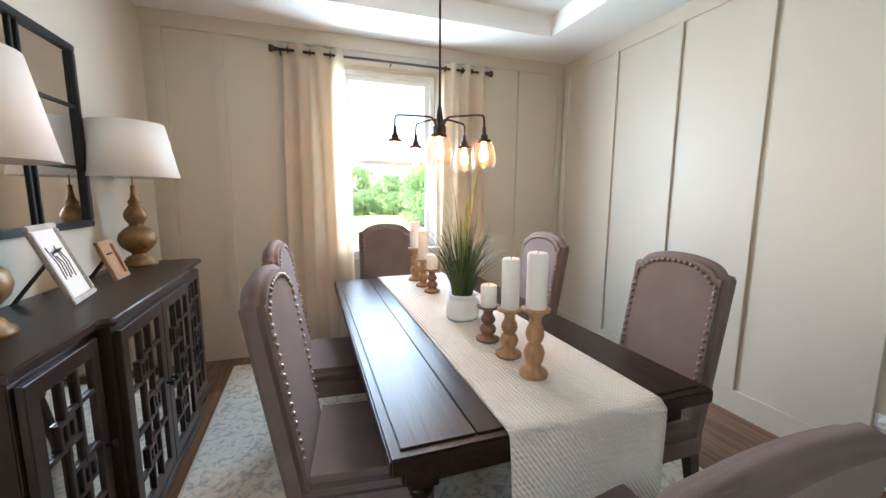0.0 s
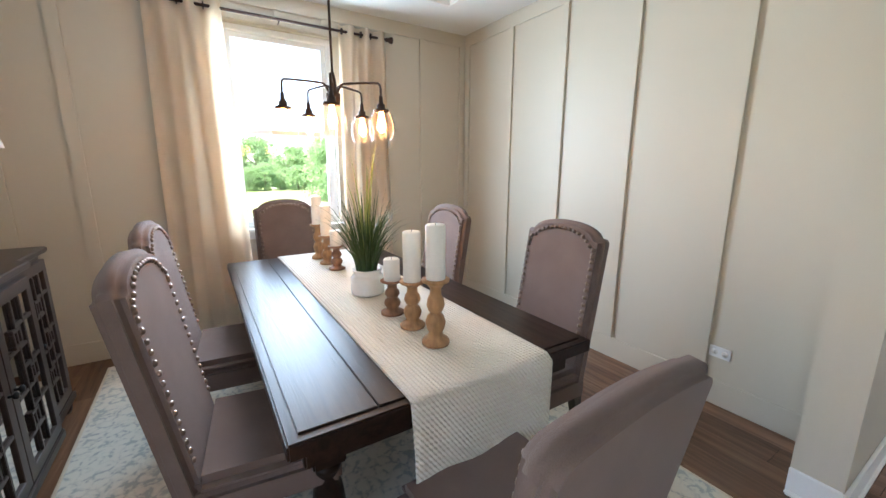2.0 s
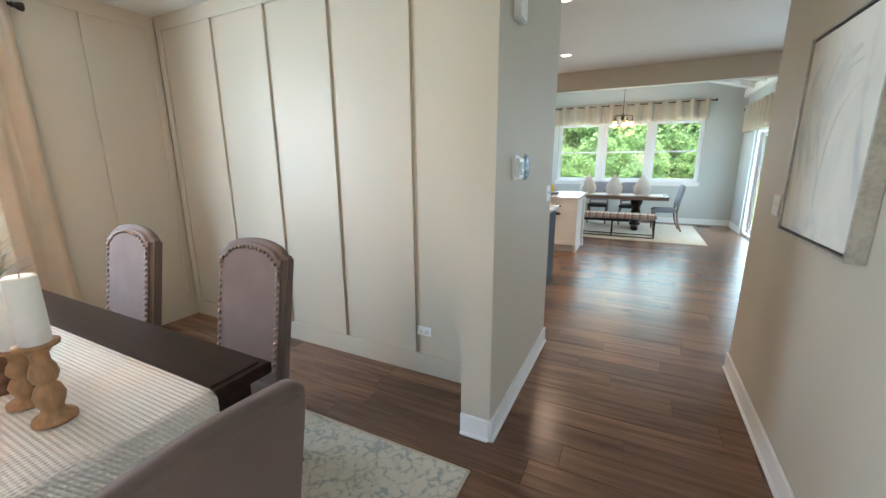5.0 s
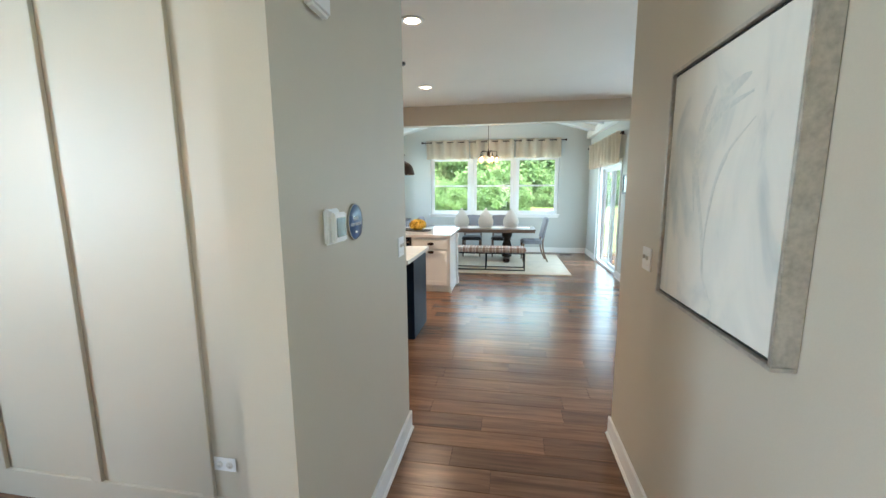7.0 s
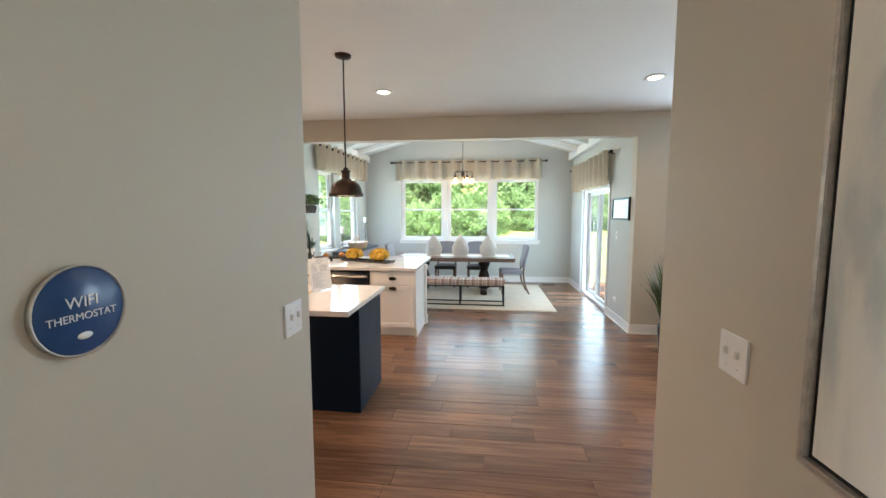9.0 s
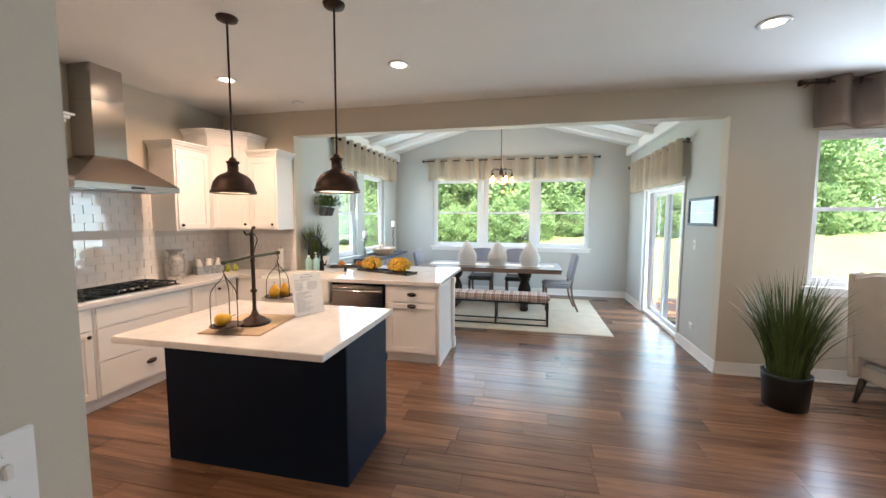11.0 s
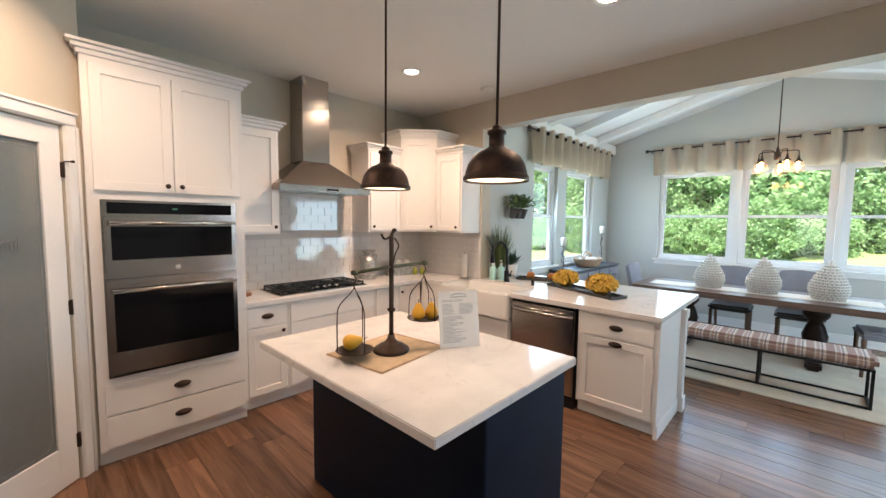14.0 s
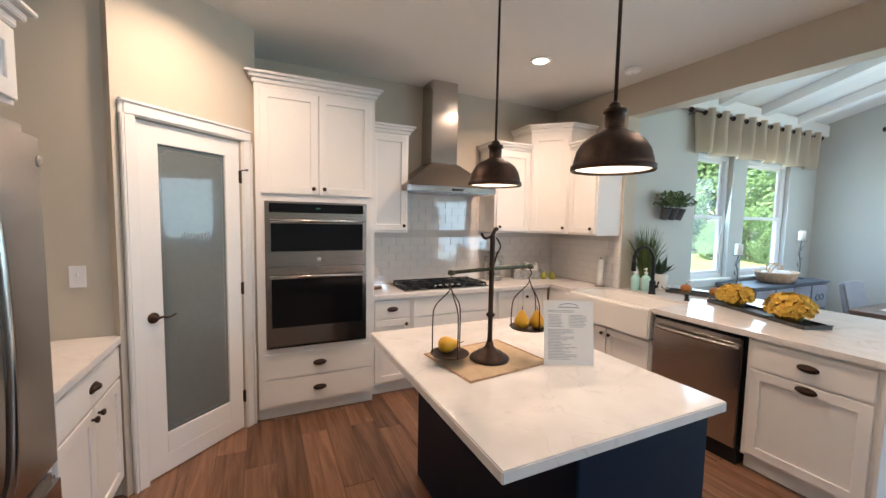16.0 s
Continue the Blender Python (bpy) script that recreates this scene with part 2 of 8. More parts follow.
M["gravel"] = mat("pale_concrete", (0.34, 0.33, 0.31), 0.9, vary=0.12, scale=2, fine=60)
M["rug_pale"] = mat("cream_rug", (0.56, 0.475, 0.36), 0.95, vary=0.10, scale=6, fine=160, bump=0.4)
M["pane"] = glass_mat("window_glass")
M["vinyl"] = mat("white_vinyl", (0.83, 0.83, 0.83), 0.35, vary=0.01)
M["mirror"] = mat("mirror", (0.86, 0.86, 0.85), 0.02, metal=1.0, vary=0.0, bump=0.0, rough_vary=0)

# ---- shapes ----


def bm_new():
    return bmesh.new()


def bx(bm, x0, x1, y0, y1, z0, z1, bev=0.0, m=None):
    """A box, its edges rounded off by bev, moved by m."""
    t = bmesh.new()
    bmesh.ops.create_cube(t, size=1.0)
    for v in t.verts:
        v.co = Vector(((x0 + x1) / 2 + v.co.x * (x1 - x0), (y0 + y1) / 2 + v.co.y * (y1 - y0), (z0 + z1) / 2 + v.co.z * (z1 - z0)))
    if bev > 0:
        bmesh.ops.bevel(t, geom=list(t.edges), offset=bev, segments=2, affect='EDGES', clamp_overlap=True)
    add_bm(bm, t, m)
    return bm


def ring(bm, x0, x1, y0, y1, z0, z1, s, m=None):
    """A flat frame in x and z, all of one piece, with member width s and depth y0 to y1."""
    t = bmesh.new()
    rows = []
    for q, yy in ((0, y0), (s, y0), (s, y1), (0, y1)):
        rows.append([t.verts.new(p) for p in ((x0 + q, yy, z0 + q), (x1 - q, yy, z0 + q), (x1 - q, yy, z1 - q), (x0 + q, yy, z1 - q))])
    for a, b in zip(rows, rows[1:] + rows[:1]):
        for k in range(4):
            t.faces.new((a[k], a[(k + 1) % 4], b[(k + 1) % 4], b[k]))
    bmesh.ops.recalc_face_normals(t, faces=list(t.faces))
    bmesh.ops.bevel(t, geom=[e for e in t.edges if abs(e.verts[0].co.y - e.verts[1].co.y) < 1e-6 and (abs(e.verts[0].co.x - e.verts[1].co.x) < 1e-6 or abs(e.verts[0].co.z - e.verts[1].co.z) < 1e-6)], offset=min(0.003, s * 0.2), segments=1, affect='EDGES', clamp_overlap=True)
    add_bm(bm, t, m)
    return bm


def add_bm(bm, t, m=None):
    if m is not None:
        bmesh.ops.transform(t, matrix=m, verts=list(t.verts))
    vs = [bm.verts.new(v.co) for v in t.verts]
    t.verts.index_update()
    for f in t.faces:
        nf = bm.faces.new([vs[v.index] for v in f.verts])
        nf.smooth = f.smooth
    t.free()


def lathe(bm, prof, x=0, y=0, seg=24, m=None, squash=1.0):
    """A turned shape from (radius, height) pairs."""
    t = bmesh.new()
    rings = []
    for r, z in prof:
        if r < 1e-5:
            rings.append([t.verts.new((x, y, z))])
        else:
            rings.append([t.verts.new((x + r * math.cos(2 * math.pi * k / seg), y + squash * r * math.sin(2 * math.pi * k / seg), z)) for k in range(seg)])
    for a, b in zip(rings, rings[1:]):
        for k in range(seg):
            q = (k + 1) % seg
            vs = [a[k % len(a)], a[q % len(a)], b[q % len(b)], b[k % len(b)]]
            u = []
            for v in vs:
                if v not in u:
                    u.append(v)
            if len(u) > 2:
                f = t.faces.new(u)
                f.smooth = True
    for ring, flip in ((rings[0], True), (rings[-1], False)):
        if len(ring) > 2:
            t.faces.new(list(reversed(ring)) if flip else ring)
    add_bm(bm, t, m)
    return bm


def tube(bm, pts, r, seg=8, r_end=None, cap=True):
    """A round bar along points."""
    pts = [Vector(p) for p in pts]
    rings = []
    side = None
    for i, p in enumerate(pts):
        d = (pts[min(i + 1, len(pts) - 1)] - pts[max(i - 1, 0)]).normalized()
        if side is None:
            side = d.orthogonal().normalized()
        side = (side - d * side.dot(d)).normalized()
        up = d.cross(side)
        rr = r if r_end is None else r + (r_end - r) * i / (len(pts) - 1)
        rings.append([bm.verts.new(p + side * (rr * math.cos(2 * math.pi * k / seg)) + up * (rr * math.sin(2 * math.pi * k / seg))) for k in range(seg)])
    for a, b in zip(rings, rings[1:]):
        for k in range(seg):
            f = bm.faces.new((a[k], a[(k + 1) % seg], b[(k + 1) % seg], b[k]))
            f.smooth = True
    if cap:
        bm.faces.new(list(reversed(rings[0])))
        bm.faces.new(rings[-1])
    return bm


def prism(bm, outline, h0, h1, m=None, bev=0.0):
    """An outline in x and y raised from h0 to h1."""
    t = bmesh.new()
    a = [t.verts.new((x, y, h0)) for x, y in outline]
    b = [t.verts.new((x, y, h1)) for x, y in outline]
    k = len(a)
    for i in range(k):
        t.faces.new((a[i], a[(i + 1) % k], b[(i + 1) % k], b[i]))
    t.faces.new(list(reversed(a)))
    t.faces.new(b)
    bmesh.ops.recalc_face_normals(t, faces=list(t.faces))
    if bev:
        bmesh.ops.bevel(t, geom=[e for e in t.edges if abs(e.verts[0].co.z - e.verts[1].co.z) < 1e-6], offset=bev, segments=3, affect='EDGES', clamp_overlap=True)
        for f in t.faces:
            f.smooth = f.calc_area() < 0.006
    add_bm(bm, t, m)
    return bm


def smooth_path(pts, n=6):
    out = []
    p = [Vector(q) for q in pts]
    for i in range(len(p) - 1):
        a, b, c, d = p[max(i - 1, 0)], p[i], p[i + 1], p[min(i + 2, len(p) - 1)]
        for k in range(n):
            t = k / n
            out.append(0.5 * ((2 * b) + (c - a) * t + (2 * a - 5 * b + 4 * c - d) * t * t + (3 * b - a - 3 * c + d) * t ** 3))
    out.append(p[-1])
    return out


def mesh_of(name, bm, material):
    me = bpy.data.meshes.new(name)
    bm.to_mesh(me)
    bm.free()
    me.materials.append(material)
    return me


def part(name, bm, material, parent=None, label=""):
    ob = new(name, mesh_of(name, bm, material))
    if parent is not None:
        ob.parent = parent
    return tagged(ob, label)


def thing(name, label, category, group="", m=None):
    ob = new(name)
    ob.empty_display_size = 0.1
    if m is not None:
        ob.matrix_world = m
    return tagged(ob, label, category, group)


def solid(name, bm, material, label="", category="", group="", kind=""):
    return tagged(part(name, bm, material), label, category, group, kind)


def one(name, material, *a, **k):
    return part(name, bx(bm_new(), *a, **k), material)


def wall(name, material, axis, c0, c1, a0, a1, z0, z1, holes=(), label="", category="wall"):
    """A wall along one axis with openings cut through it."""
    bm = bm_new()

    def put(p0, p1, q0, q1):
        if p1 - p0 < 1e-4 or q1 - q0 < 1e-4:
            return
        if axis == 'x':
            bx(bm, p0, p1, c0, c1, q0, q1)
        else:
            bx(bm, c0, c1, p0, p1, q0, q1)
    cur = a0
    for h0, h1, g0, g1 in sorted(holes):
        put(cur, h0, z0, z1)
        put(h0, h1, z0, g0)
        put(h0, h1, g1, z1)
        cur = h1
    put(cur, a1, z0, z1)
    return solid(name, bm, material, label, category, "", "structure")


# ---- the house ----
CEIL, SOFF = 2.93, 2.747
XW, XP, YN = -1.20, 2.50, 3.54          # dining room: west wall, panelled wall, window wall
YH, YS, XE = 0.203, -1.117, 3.380         # hall: north face, south face, east end
XC, XS = 2.036, 3.517                     # ends of the hall walls
XK, YK = 7.36, 3.48                     # kitchen: wall with the wide opening, range wall
EX, NY, SY = 11.2, 2.45, -2.40          # breakfast room: east, north and south faces

solid("floor", bx(bm_new(), -1.6, 11.5, -6.2, 3.8, -0.12, -0.012), M["subfloor"], "dark joints under brown wood planks", "floor", "", "structure")
wn_d = wall("wall_north", M["panel"], 'x', YN, YN + 0.17, XW - 0.17, XP + 0.17, 0, 3.1, [(0.225, 1.09, 0.90, 2.50)], "greige panelled wall with a window")
ww_d = wall("wall_west", M["wall"], 'y', XW - 0.17, XW, -6.2, YN, 0, 3.1, [(-0.82, 0.02, 0.35, 2.12)], "plain warm beige painted wall")
we_d = wall("wall_east", M["panel"], 'y', XP, XP + 0.17, YH + 0.17, YN, 0, 3.1, (), "greige board and batten panelled wall")
wh_n = wall("wall_hall_north", M["wall"], 'x', YH, YH + 0.17, XC, XE, 0, 3.1, (), "beige hallway wall end between dining room and kitchen")
wh_s = wall("wall_hall_south", M["wall"], 'x', YS - 0.17, YS, XW, XS, 0, 3.1, (), "beige hallway wall with a large picture")
wall("wall_living_west", M["wall"], 'y', XS - 0.17, XS, -6.2, YS - 0.17, 0, 3.1, (), "plain beige wall")
wall("wall_living_south", M["wall"], 'x', -6.2, -6.03, XS, 7.52, 0, 3.1, (), "plain beige wall")
wall("wall_fridge", M["wall"], 'y', 2.60, 2.70, YH + 0.17, 2.347, 0, 3.1, (), "plain beige wall behind the refrigerator")
wall("wall_switch", M["wall"], 'x', 2.347, 2.45, 2.60, 3.41, 0, 3.1, (), "beige wall with a light switch")
wk_n = wall("wall_range", M["wall"], 'x', YK, YK + 0.17, 2.60, XK, 0, 3.1, (), "beige kitchen wall behind the cooktop")
wk_e = wall("wall_opening", M["wall"], 'y', XK, XK + 0.16, -6.2, YK + 0.17, 0, 3.9, [(-4.35, -3.15, 0.95, 2.46), (SY, NY, 0.0, 2.63)], "beige wall with a wide cased opening")
wall("wall_nook_north", M["wall_grey"], 'x', NY, NY + 0.16, XK + 0.16, EX, 0, 3.3, [(8.50, 9.19, 0.95, 2.40), (9.48, 10.50, 0.95, 2.40)], "pale grey wall with a pair of windows")
wall("wall_nook_east", M["wall_grey"], 'y', EX, EX + 0.16, SY - 0.16, NY + 0.16, 0, 3.9, [(-1.665, -0.62, 0.985, 2.43), (-0.56, 0.47, 0.985, 2.43), (0.545, 1.59, 0.985, 2.43)], "pale grey gable wall with three windows")
wall("wall_nook_south", M["wall_grey"], 'x', SY - 0.16, SY, XK + 0.16, EX, 0, 3.3, [(8.44, 10.10, 0.0, 2.08)], "pale grey wall with a sliding patio door")

# pantry wall on the slant
P0, P1 = Vector((3.375, 2.31, 0)), Vector((4.035, 2.93, 0))
PA = math.degrees(math.atan2(P1.y - P0.y, P1.x - P0.x))
PL = (P1 - P0).length
PM = pose(P0.x, P0.y, 0, 0, 0, PA)
DOOR = (0.115, 0.785, 2.11)
bm = bm_new()
bx(bm, 0, DOOR[0], 0, 0.12, 0, 3.1, m=PM)
bx(bm, DOOR[1], PL + 0.02, 0, 0.12, 0, 3.1, m=PM)
bx(bm, DOOR[0], DOOR[1], 0, 0.12, DOOR[2], 3.1, m=PM)
solid("wall_pantry", bm, M["wall"], "slanted beige wall with the pantry door", "wall", "", "structure")
wall("wall_tall_cabinet", M["wall"], 'y', 3.98, 4.03, 2.95, YK, 0, 3.1, (), "beige wall beside the oven cabinet")

# ceilings
bm = bm_new()
bx(bm, XW, XP, YN - 0.56, YN, SOFF, 3.0)
bx(bm, XW, XP, YH + 0.17, 0.95, SOFF, 3.0)
bx(bm, XW, XW + 0.54, 0.95, YN - 0.56, SOFF, 3.0)
bx(bm, XP - 0.56, XP, 0.95, YN - 0.56, SOFF, 3.0)
bx(bm, XW, XP, YH + 0.17, YN, 3.0, 3.1)
bx(bm, XW + 0.54, XP - 0.56, 0.95, YN - 0.56, 2.92, 2.998)
solid("ceiling_dining", bm, M["ceiling"], "off-white tray ceiling with a recessed middle", "ceiling", "", "structure")
bm = bm_new()
bx(bm, XW, XK, -6.2, YH + 0.17, CEIL, 3.1)
bx(bm, XP + 0.17, XK, YH + 0.17, YK, CEIL, 3.1)
solid("ceiling_kitchen", bm, M["ceiling"], "flat off-white painted ceiling", "ceiling", "", "structure")
bm = bm_new()
RIDGE, EAVE = 3.66, 2.98
ym = (NY + SY) / 2
for s in (1, -1):
    ang = math.degrees(math.atan2(RIDGE - EAVE, (NY - SY) / 2))
    ln = math.hypot(RIDGE - EAVE, (NY - SY) / 2) + 0.2
    bx(bm, XK + 0.16, EX, -ln if s > 0 else 0, 0 if s > 0 else ln, 0, 0.1, m=pose(0, ym, RIDGE, ang * s, 0, 0))
solid("ceiling_vault", bm, M["ceiling"], "white vaulted ceiling of the breakfast room", "ceiling", "", "structure")
bm = bm_new()
for xb in (7.85, 8.7, 9.55, 10.4):
    for s in (1, -1):
        ang = math.degrees(math.atan2(RIDGE - EAVE, (NY - SY) / 2))
        ln = math.hypot(RIDGE - EAVE, (NY - SY) / 2)
        bx(bm, xb - 0.07, xb + 0.07, -ln if s > 0 else 0, 0 if s > 0 else ln, -0.11, -0.002, 0.005, m=pose(0, ym, RIDGE, ang if s > 0 else -ang, 0, 0))
solid("ceiling_beams", bm, M["white"], "white painted rafters under the vault", "beam", "", "structure")
bm = bm_new()
bx(bm, XK + 0.16, EX, NY - 0.10, NY - 0.002, EAVE - 0.16, EAVE, 0.006)
bx(bm, XK + 0.16, EX, SY + 0.002, SY + 0.10, EAVE - 0.16, EAVE, 0.006)
solid("trim_eaves", bm, M["white"], "white beams along the eaves", "beam", "", "structure")


def baseboard(a, b, inward, h=0.13, t=0.016):
    """A board along the foot of a wall from a to b, with a rounded top and a shoe."""
    a, b = Vector((*a, 0)), Vector((*b, 0))
    d = b - a
    m = pose(a.x, a.y, 0, 0, 0, math.degrees(math.atan2(d.y, d.x)))
    bm = bm_new()
    s = 1 if inward > 0 else -1
    lo, hi = (0.001, t) if s > 0 else (-t, -0.001)
    bx(bm, 0, d.length, lo, hi, 0, h, 0.004, m=m)
    lo, hi = (0.001, t + 0.012) if s > 0 else (-t - 0.012, -0.001)
    bx(bm, 0, d.length, lo, hi, 0, 0.022, 0.006, m=m)
    solid("baseboard", bm, M["white"], "white moulded baseboard", "baseboard", "", "structure")


baseboard((XW, YN - 0.02), (XW, -1.0), 1)
baseboard((XC - 0.015, YH), (XE + 0.016, YH), -1)
baseboard((XC, YH), (XC, YH + 0.17), 1)
baseboard((XE, YH), (XE, YH + 0.17), -1)
baseboard((XW, YS), (XS + 0.016, YS), 1)
baseboard((XS, YS), (XS, -6.0), 1)
baseboard((XK, SY), (XK, -6.0), -1)
baseboard((XK - 0.016, SY), (8.375, SY), 1)
baseboard((10.165, SY), (EX, SY), 1)
baseboard((EX, SY), (EX, NY), 1)
baseboard((XK + 0.16, NY), (EX, NY), -1)
baseboard((XW, -6.03), (XK, -6.03), 1)

# board and batten on the dining room walls
bm = bm_new()
bx(bm, XP - 0.016, XP - 0.001, YH + 0.17, YN - 0.018, 0, 0.155, 0.003)
bx(bm, XP - 0.016, XP - 0.001, YH + 0.17, YN - 0.018, 2.63, SOFF, 0.003)
part("rail", bm, M["panel"], we_d)
for y in (YN - 0.07, 2.807, 2.197, 1.597, 0.958, YH + 0.17 + 0.035):
    part("batten", bx(bm_new(), XP - 0.020, XP - 0.001, y - 0.032, y + 0.032, 0.155, 2.63, 0.002), M["panel"], we_d)
bm = bm_new()
bx(bm, XW + 0.001, XP - 0.018, YN - 0.016, YN - 0.001, 0, 0.155, 0.003)
bx(bm, XW + 0.001, XP - 0.018, YN - 0.016, YN - 0.001, 2.63, SOFF, 0.003)
part("rail", bm, M["panel"], wn_d)
for x in (XW + 0.10, -0.70, 1.985):
    part("batten", bx(bm_new(), x - 0.036, x + 0.036, YN - 0.020, YN - 0.001, 0.155, 2.63, 0.002), M["panel"], wn_d)
for x in (XP - 0.05,):
    part("batten", bx(bm_new(), x - 0.03, x + 0.03, YN - 0.020, YN - 0.001, 0.155, 2.63, 0.002), M["panel"], wn_d)
for x in (0.28, 0.657, 1.03):
    part("batten", bx(bm_new(), x - 0.03, x + 0.03, YN - 0.014, YN - 0.001, 2.57, 2.63, 0.002), M["panel"], wn_d)
part("batten", bx(bm_new(), -0.1, 1.42, YN - 0.018, YN - 0.001, 2.51, 2.57, 0.002), M["panel"], wn_d)

# ---- windows ----


def window(name, m, w, h, label, sill=True, depth=0.17, meeting=0.5):
    """A single-hung window in an opening w by h; local x along the wall, y outwards, z up."""
    ob = tagged(new(name), label, "window", "", "structure")
    ob.matrix_world = m
    bm = bm_new()
    for a in ((0, w, 0, 0.045), (0, w, h - 0.045, h), (0, 0.045, 0.045, h - 0.045), (w - 0.045, w, 0.045, h - 0.045)):
        bx(bm, a[0], a[1], 0.055, 0.13, a[2], a[3], 0.004)
    part("window_frame", bm, M["vinyl"], ob)
    zc = h * meeting
    for k, (z0, z1, y) in enumerate(((0.045, zc + 0.02, 0.066), (zc - 0.02, h - 0.045, 0.096))):
        bm = bm_new()
        s = 0.038
        for a in ((0.045, w - 0.045, z0, z0 + s), (0.045, w - 0.045, z1 - s, z1), (0.045, 0.045 + s, z0 + s, z1 - s), (w - 0.045 - s, w - 0.045, z0 + s, z1 - s)):
            bx(bm, a[0], a[1], y, y + 0.026, a[2], a[3], 0.003)
        sash = part("sash", bm, M["vinyl"], ob)
        p = part("pane", bx(bm_new(), 0.045 + s - 0.004, w - 0.045 - s + 0.004, y + 0.010, y + 0.015, z0 + s - 0.004, z1 - s + 0.004), M["pane"], sash)
        p.visible_shadow = False
    if sill:
        part("window_sill", bx(bm_new(), -0.05, w + 0.05, -0.045, 0.055, -0.028, -0.001, 0.006), M["white"], ob)
        part("apron", bx(bm_new(), -0.03, w + 0.03, -0.016, -0.001, -0.09, -0.029, 0.004), M["white"], ob)
    return ob


window("window_1", pose(0.225, YN, 0.90), 0.865, 1.60, "white single-hung window of the dining room")
window("window_2", pose(8.50, NY, 0.95), 0.69, 1.45, "white single-hung window over the console table")
window("window_3", pose(9.48, NY, 0.95), 1.02, 1.45, "white single-hung window over the console table")
for i, (a, b) in enumerate(((-1.665, -0.62), (-0.56, 0.47), (0.545, 1.59))):
    window("window_%d" % (4 + i), pose(EX, b, 0.985, 0, 0, -90), b - a, 1.445, "white single-hung window of the breakfast room")
window("window_8", pose(XW, -0.82, 0.35, 0, 0, 90), 0.84, 1.77, "white entry window beside the hall")
window("window_7", pose(XK, -3.15, 0.95, 0, 0, -90), 1.20, 1.51, "white single-hung living room window")


for y0, y1 in ((-0.619, -0.561), (0.471, 0.544)):
    solid("trim_mullion", bx(bm_new(), EX - 0.014, EX - 0.001, y0, y1, 0.985, 2.43, 0.003), M["white"], "white board between two windows", "trim", "", "structure")


def patio_door(x0, x1, h):
    ob = tagged(new("door_patio"), "white sliding glass patio door, closed", "door", "", "structure")
    ob.matrix_world = pose(x0, SY, 0)
    w = x1 - x0
    bm = bm_new()
    for a in ((0, w, 0.0, 0.05), (0, w, h - 0.05, h), (0, 0.05, 0.05, h - 0.05), (w - 0.05, w, 0.05, h - 0.05)):
        bx(bm, a[0], a[1], -0.135, -0.02, a[2], a[3], 0.004)
    part("door_frame", bm, M["vinyl"], ob)
    for a, b, y in ((0.05, w / 2 + 0.04, -0.06), (w / 2 - 0.04, w - 0.05, -0.11)):
        bm = bm_new()
        s = 0.075
        for q in ((a, b, 0.05, 0.05 + s), (a, b, h - 0.05 - s, h - 0.05), (a, a + s, 0.05 + s, h - 0.05 - s), (b - s, b, 0.05 + s, h - 0.05 - s)):
            bx(bm, q[0], q[1], y - 0.03, y, q[2], q[3], 0.004)
        leaf = part("door_leaf", bm, M["vinyl"], ob)
        p = part("pane", bx(bm_new(), a + s - 0.004, b - s + 0.004, y - 0.018, y - 0.012, 0.05 + s - 0.004, h - 0.05 - s + 0.004), M["pane"], leaf)
        p.visible_shadow = False
    bm = bm_new()
    bx(bm, -0.065, -0.001, 0.001, 0.018, 0, h + 0.065, 0.004)
    bx(bm, w + 0.001, w + 0.065, 0.001, 0.018, 0, h + 0.065, 0.004)
    bx(bm, -0.001, w + 0.001, 0.001, 0.018, h + 0.001, h + 0.065, 0.004)
    part("casing", bm, M["white"], ob)


patio_door(8.44, 10.10, 2.08)

# ---- outdoors ----
bm = bm_new()
bx(bm, -400, 400, -400, 400, -0.6, -0.45)
solid("ground", bm, M["lawn"], "sunlit mown lawn around the house", "grass", "", "structure")
bm = bm_new()
prism(bm, [(-0.6, 7.0), (5.0, 7.0), (8.0, 14.0), (5.0, 24.0), (2.4, 17.0), (0.7, 11.0)], -0.45, -0.43)
solid("pavement", bm, M["gravel"], "pale concrete drive across the lawn", "driveway", "", "structure")


def bank_z(x, y):
    """Height of the grassy bank behind the house."""
    u = min(1.0, max(0.0, (x - 17.0) / 10.0))
    v = min(1.0, max(0.0, (6.0 - y) / 12.0))
    return -0.46 + u * u * (3 - 2 * u) * (0.35 + 1.0 * v) + 0.05 * u * noise.noise((x * 0.4, y * 0.4, 2.0))


bm = bm_new()
cells = {}
for i in range(41):
    for j in range(51):
        x, y = 16.0 + i * 0.8, -26.0 + j * 1.0
        cells[i, j] = bm.verts.new((x, y, bank_z(x, y)))
for i in range(40):
    for j in range(50):
        bm.faces.new((cells[i, j], cells[i + 1, j], cells[i + 1, j + 1], cells[i, j + 1])).smooth = True
solid("ground_bank", bm, M["lawn"], "sunlit grassy bank rising to the trees", "grass", "", "structure")


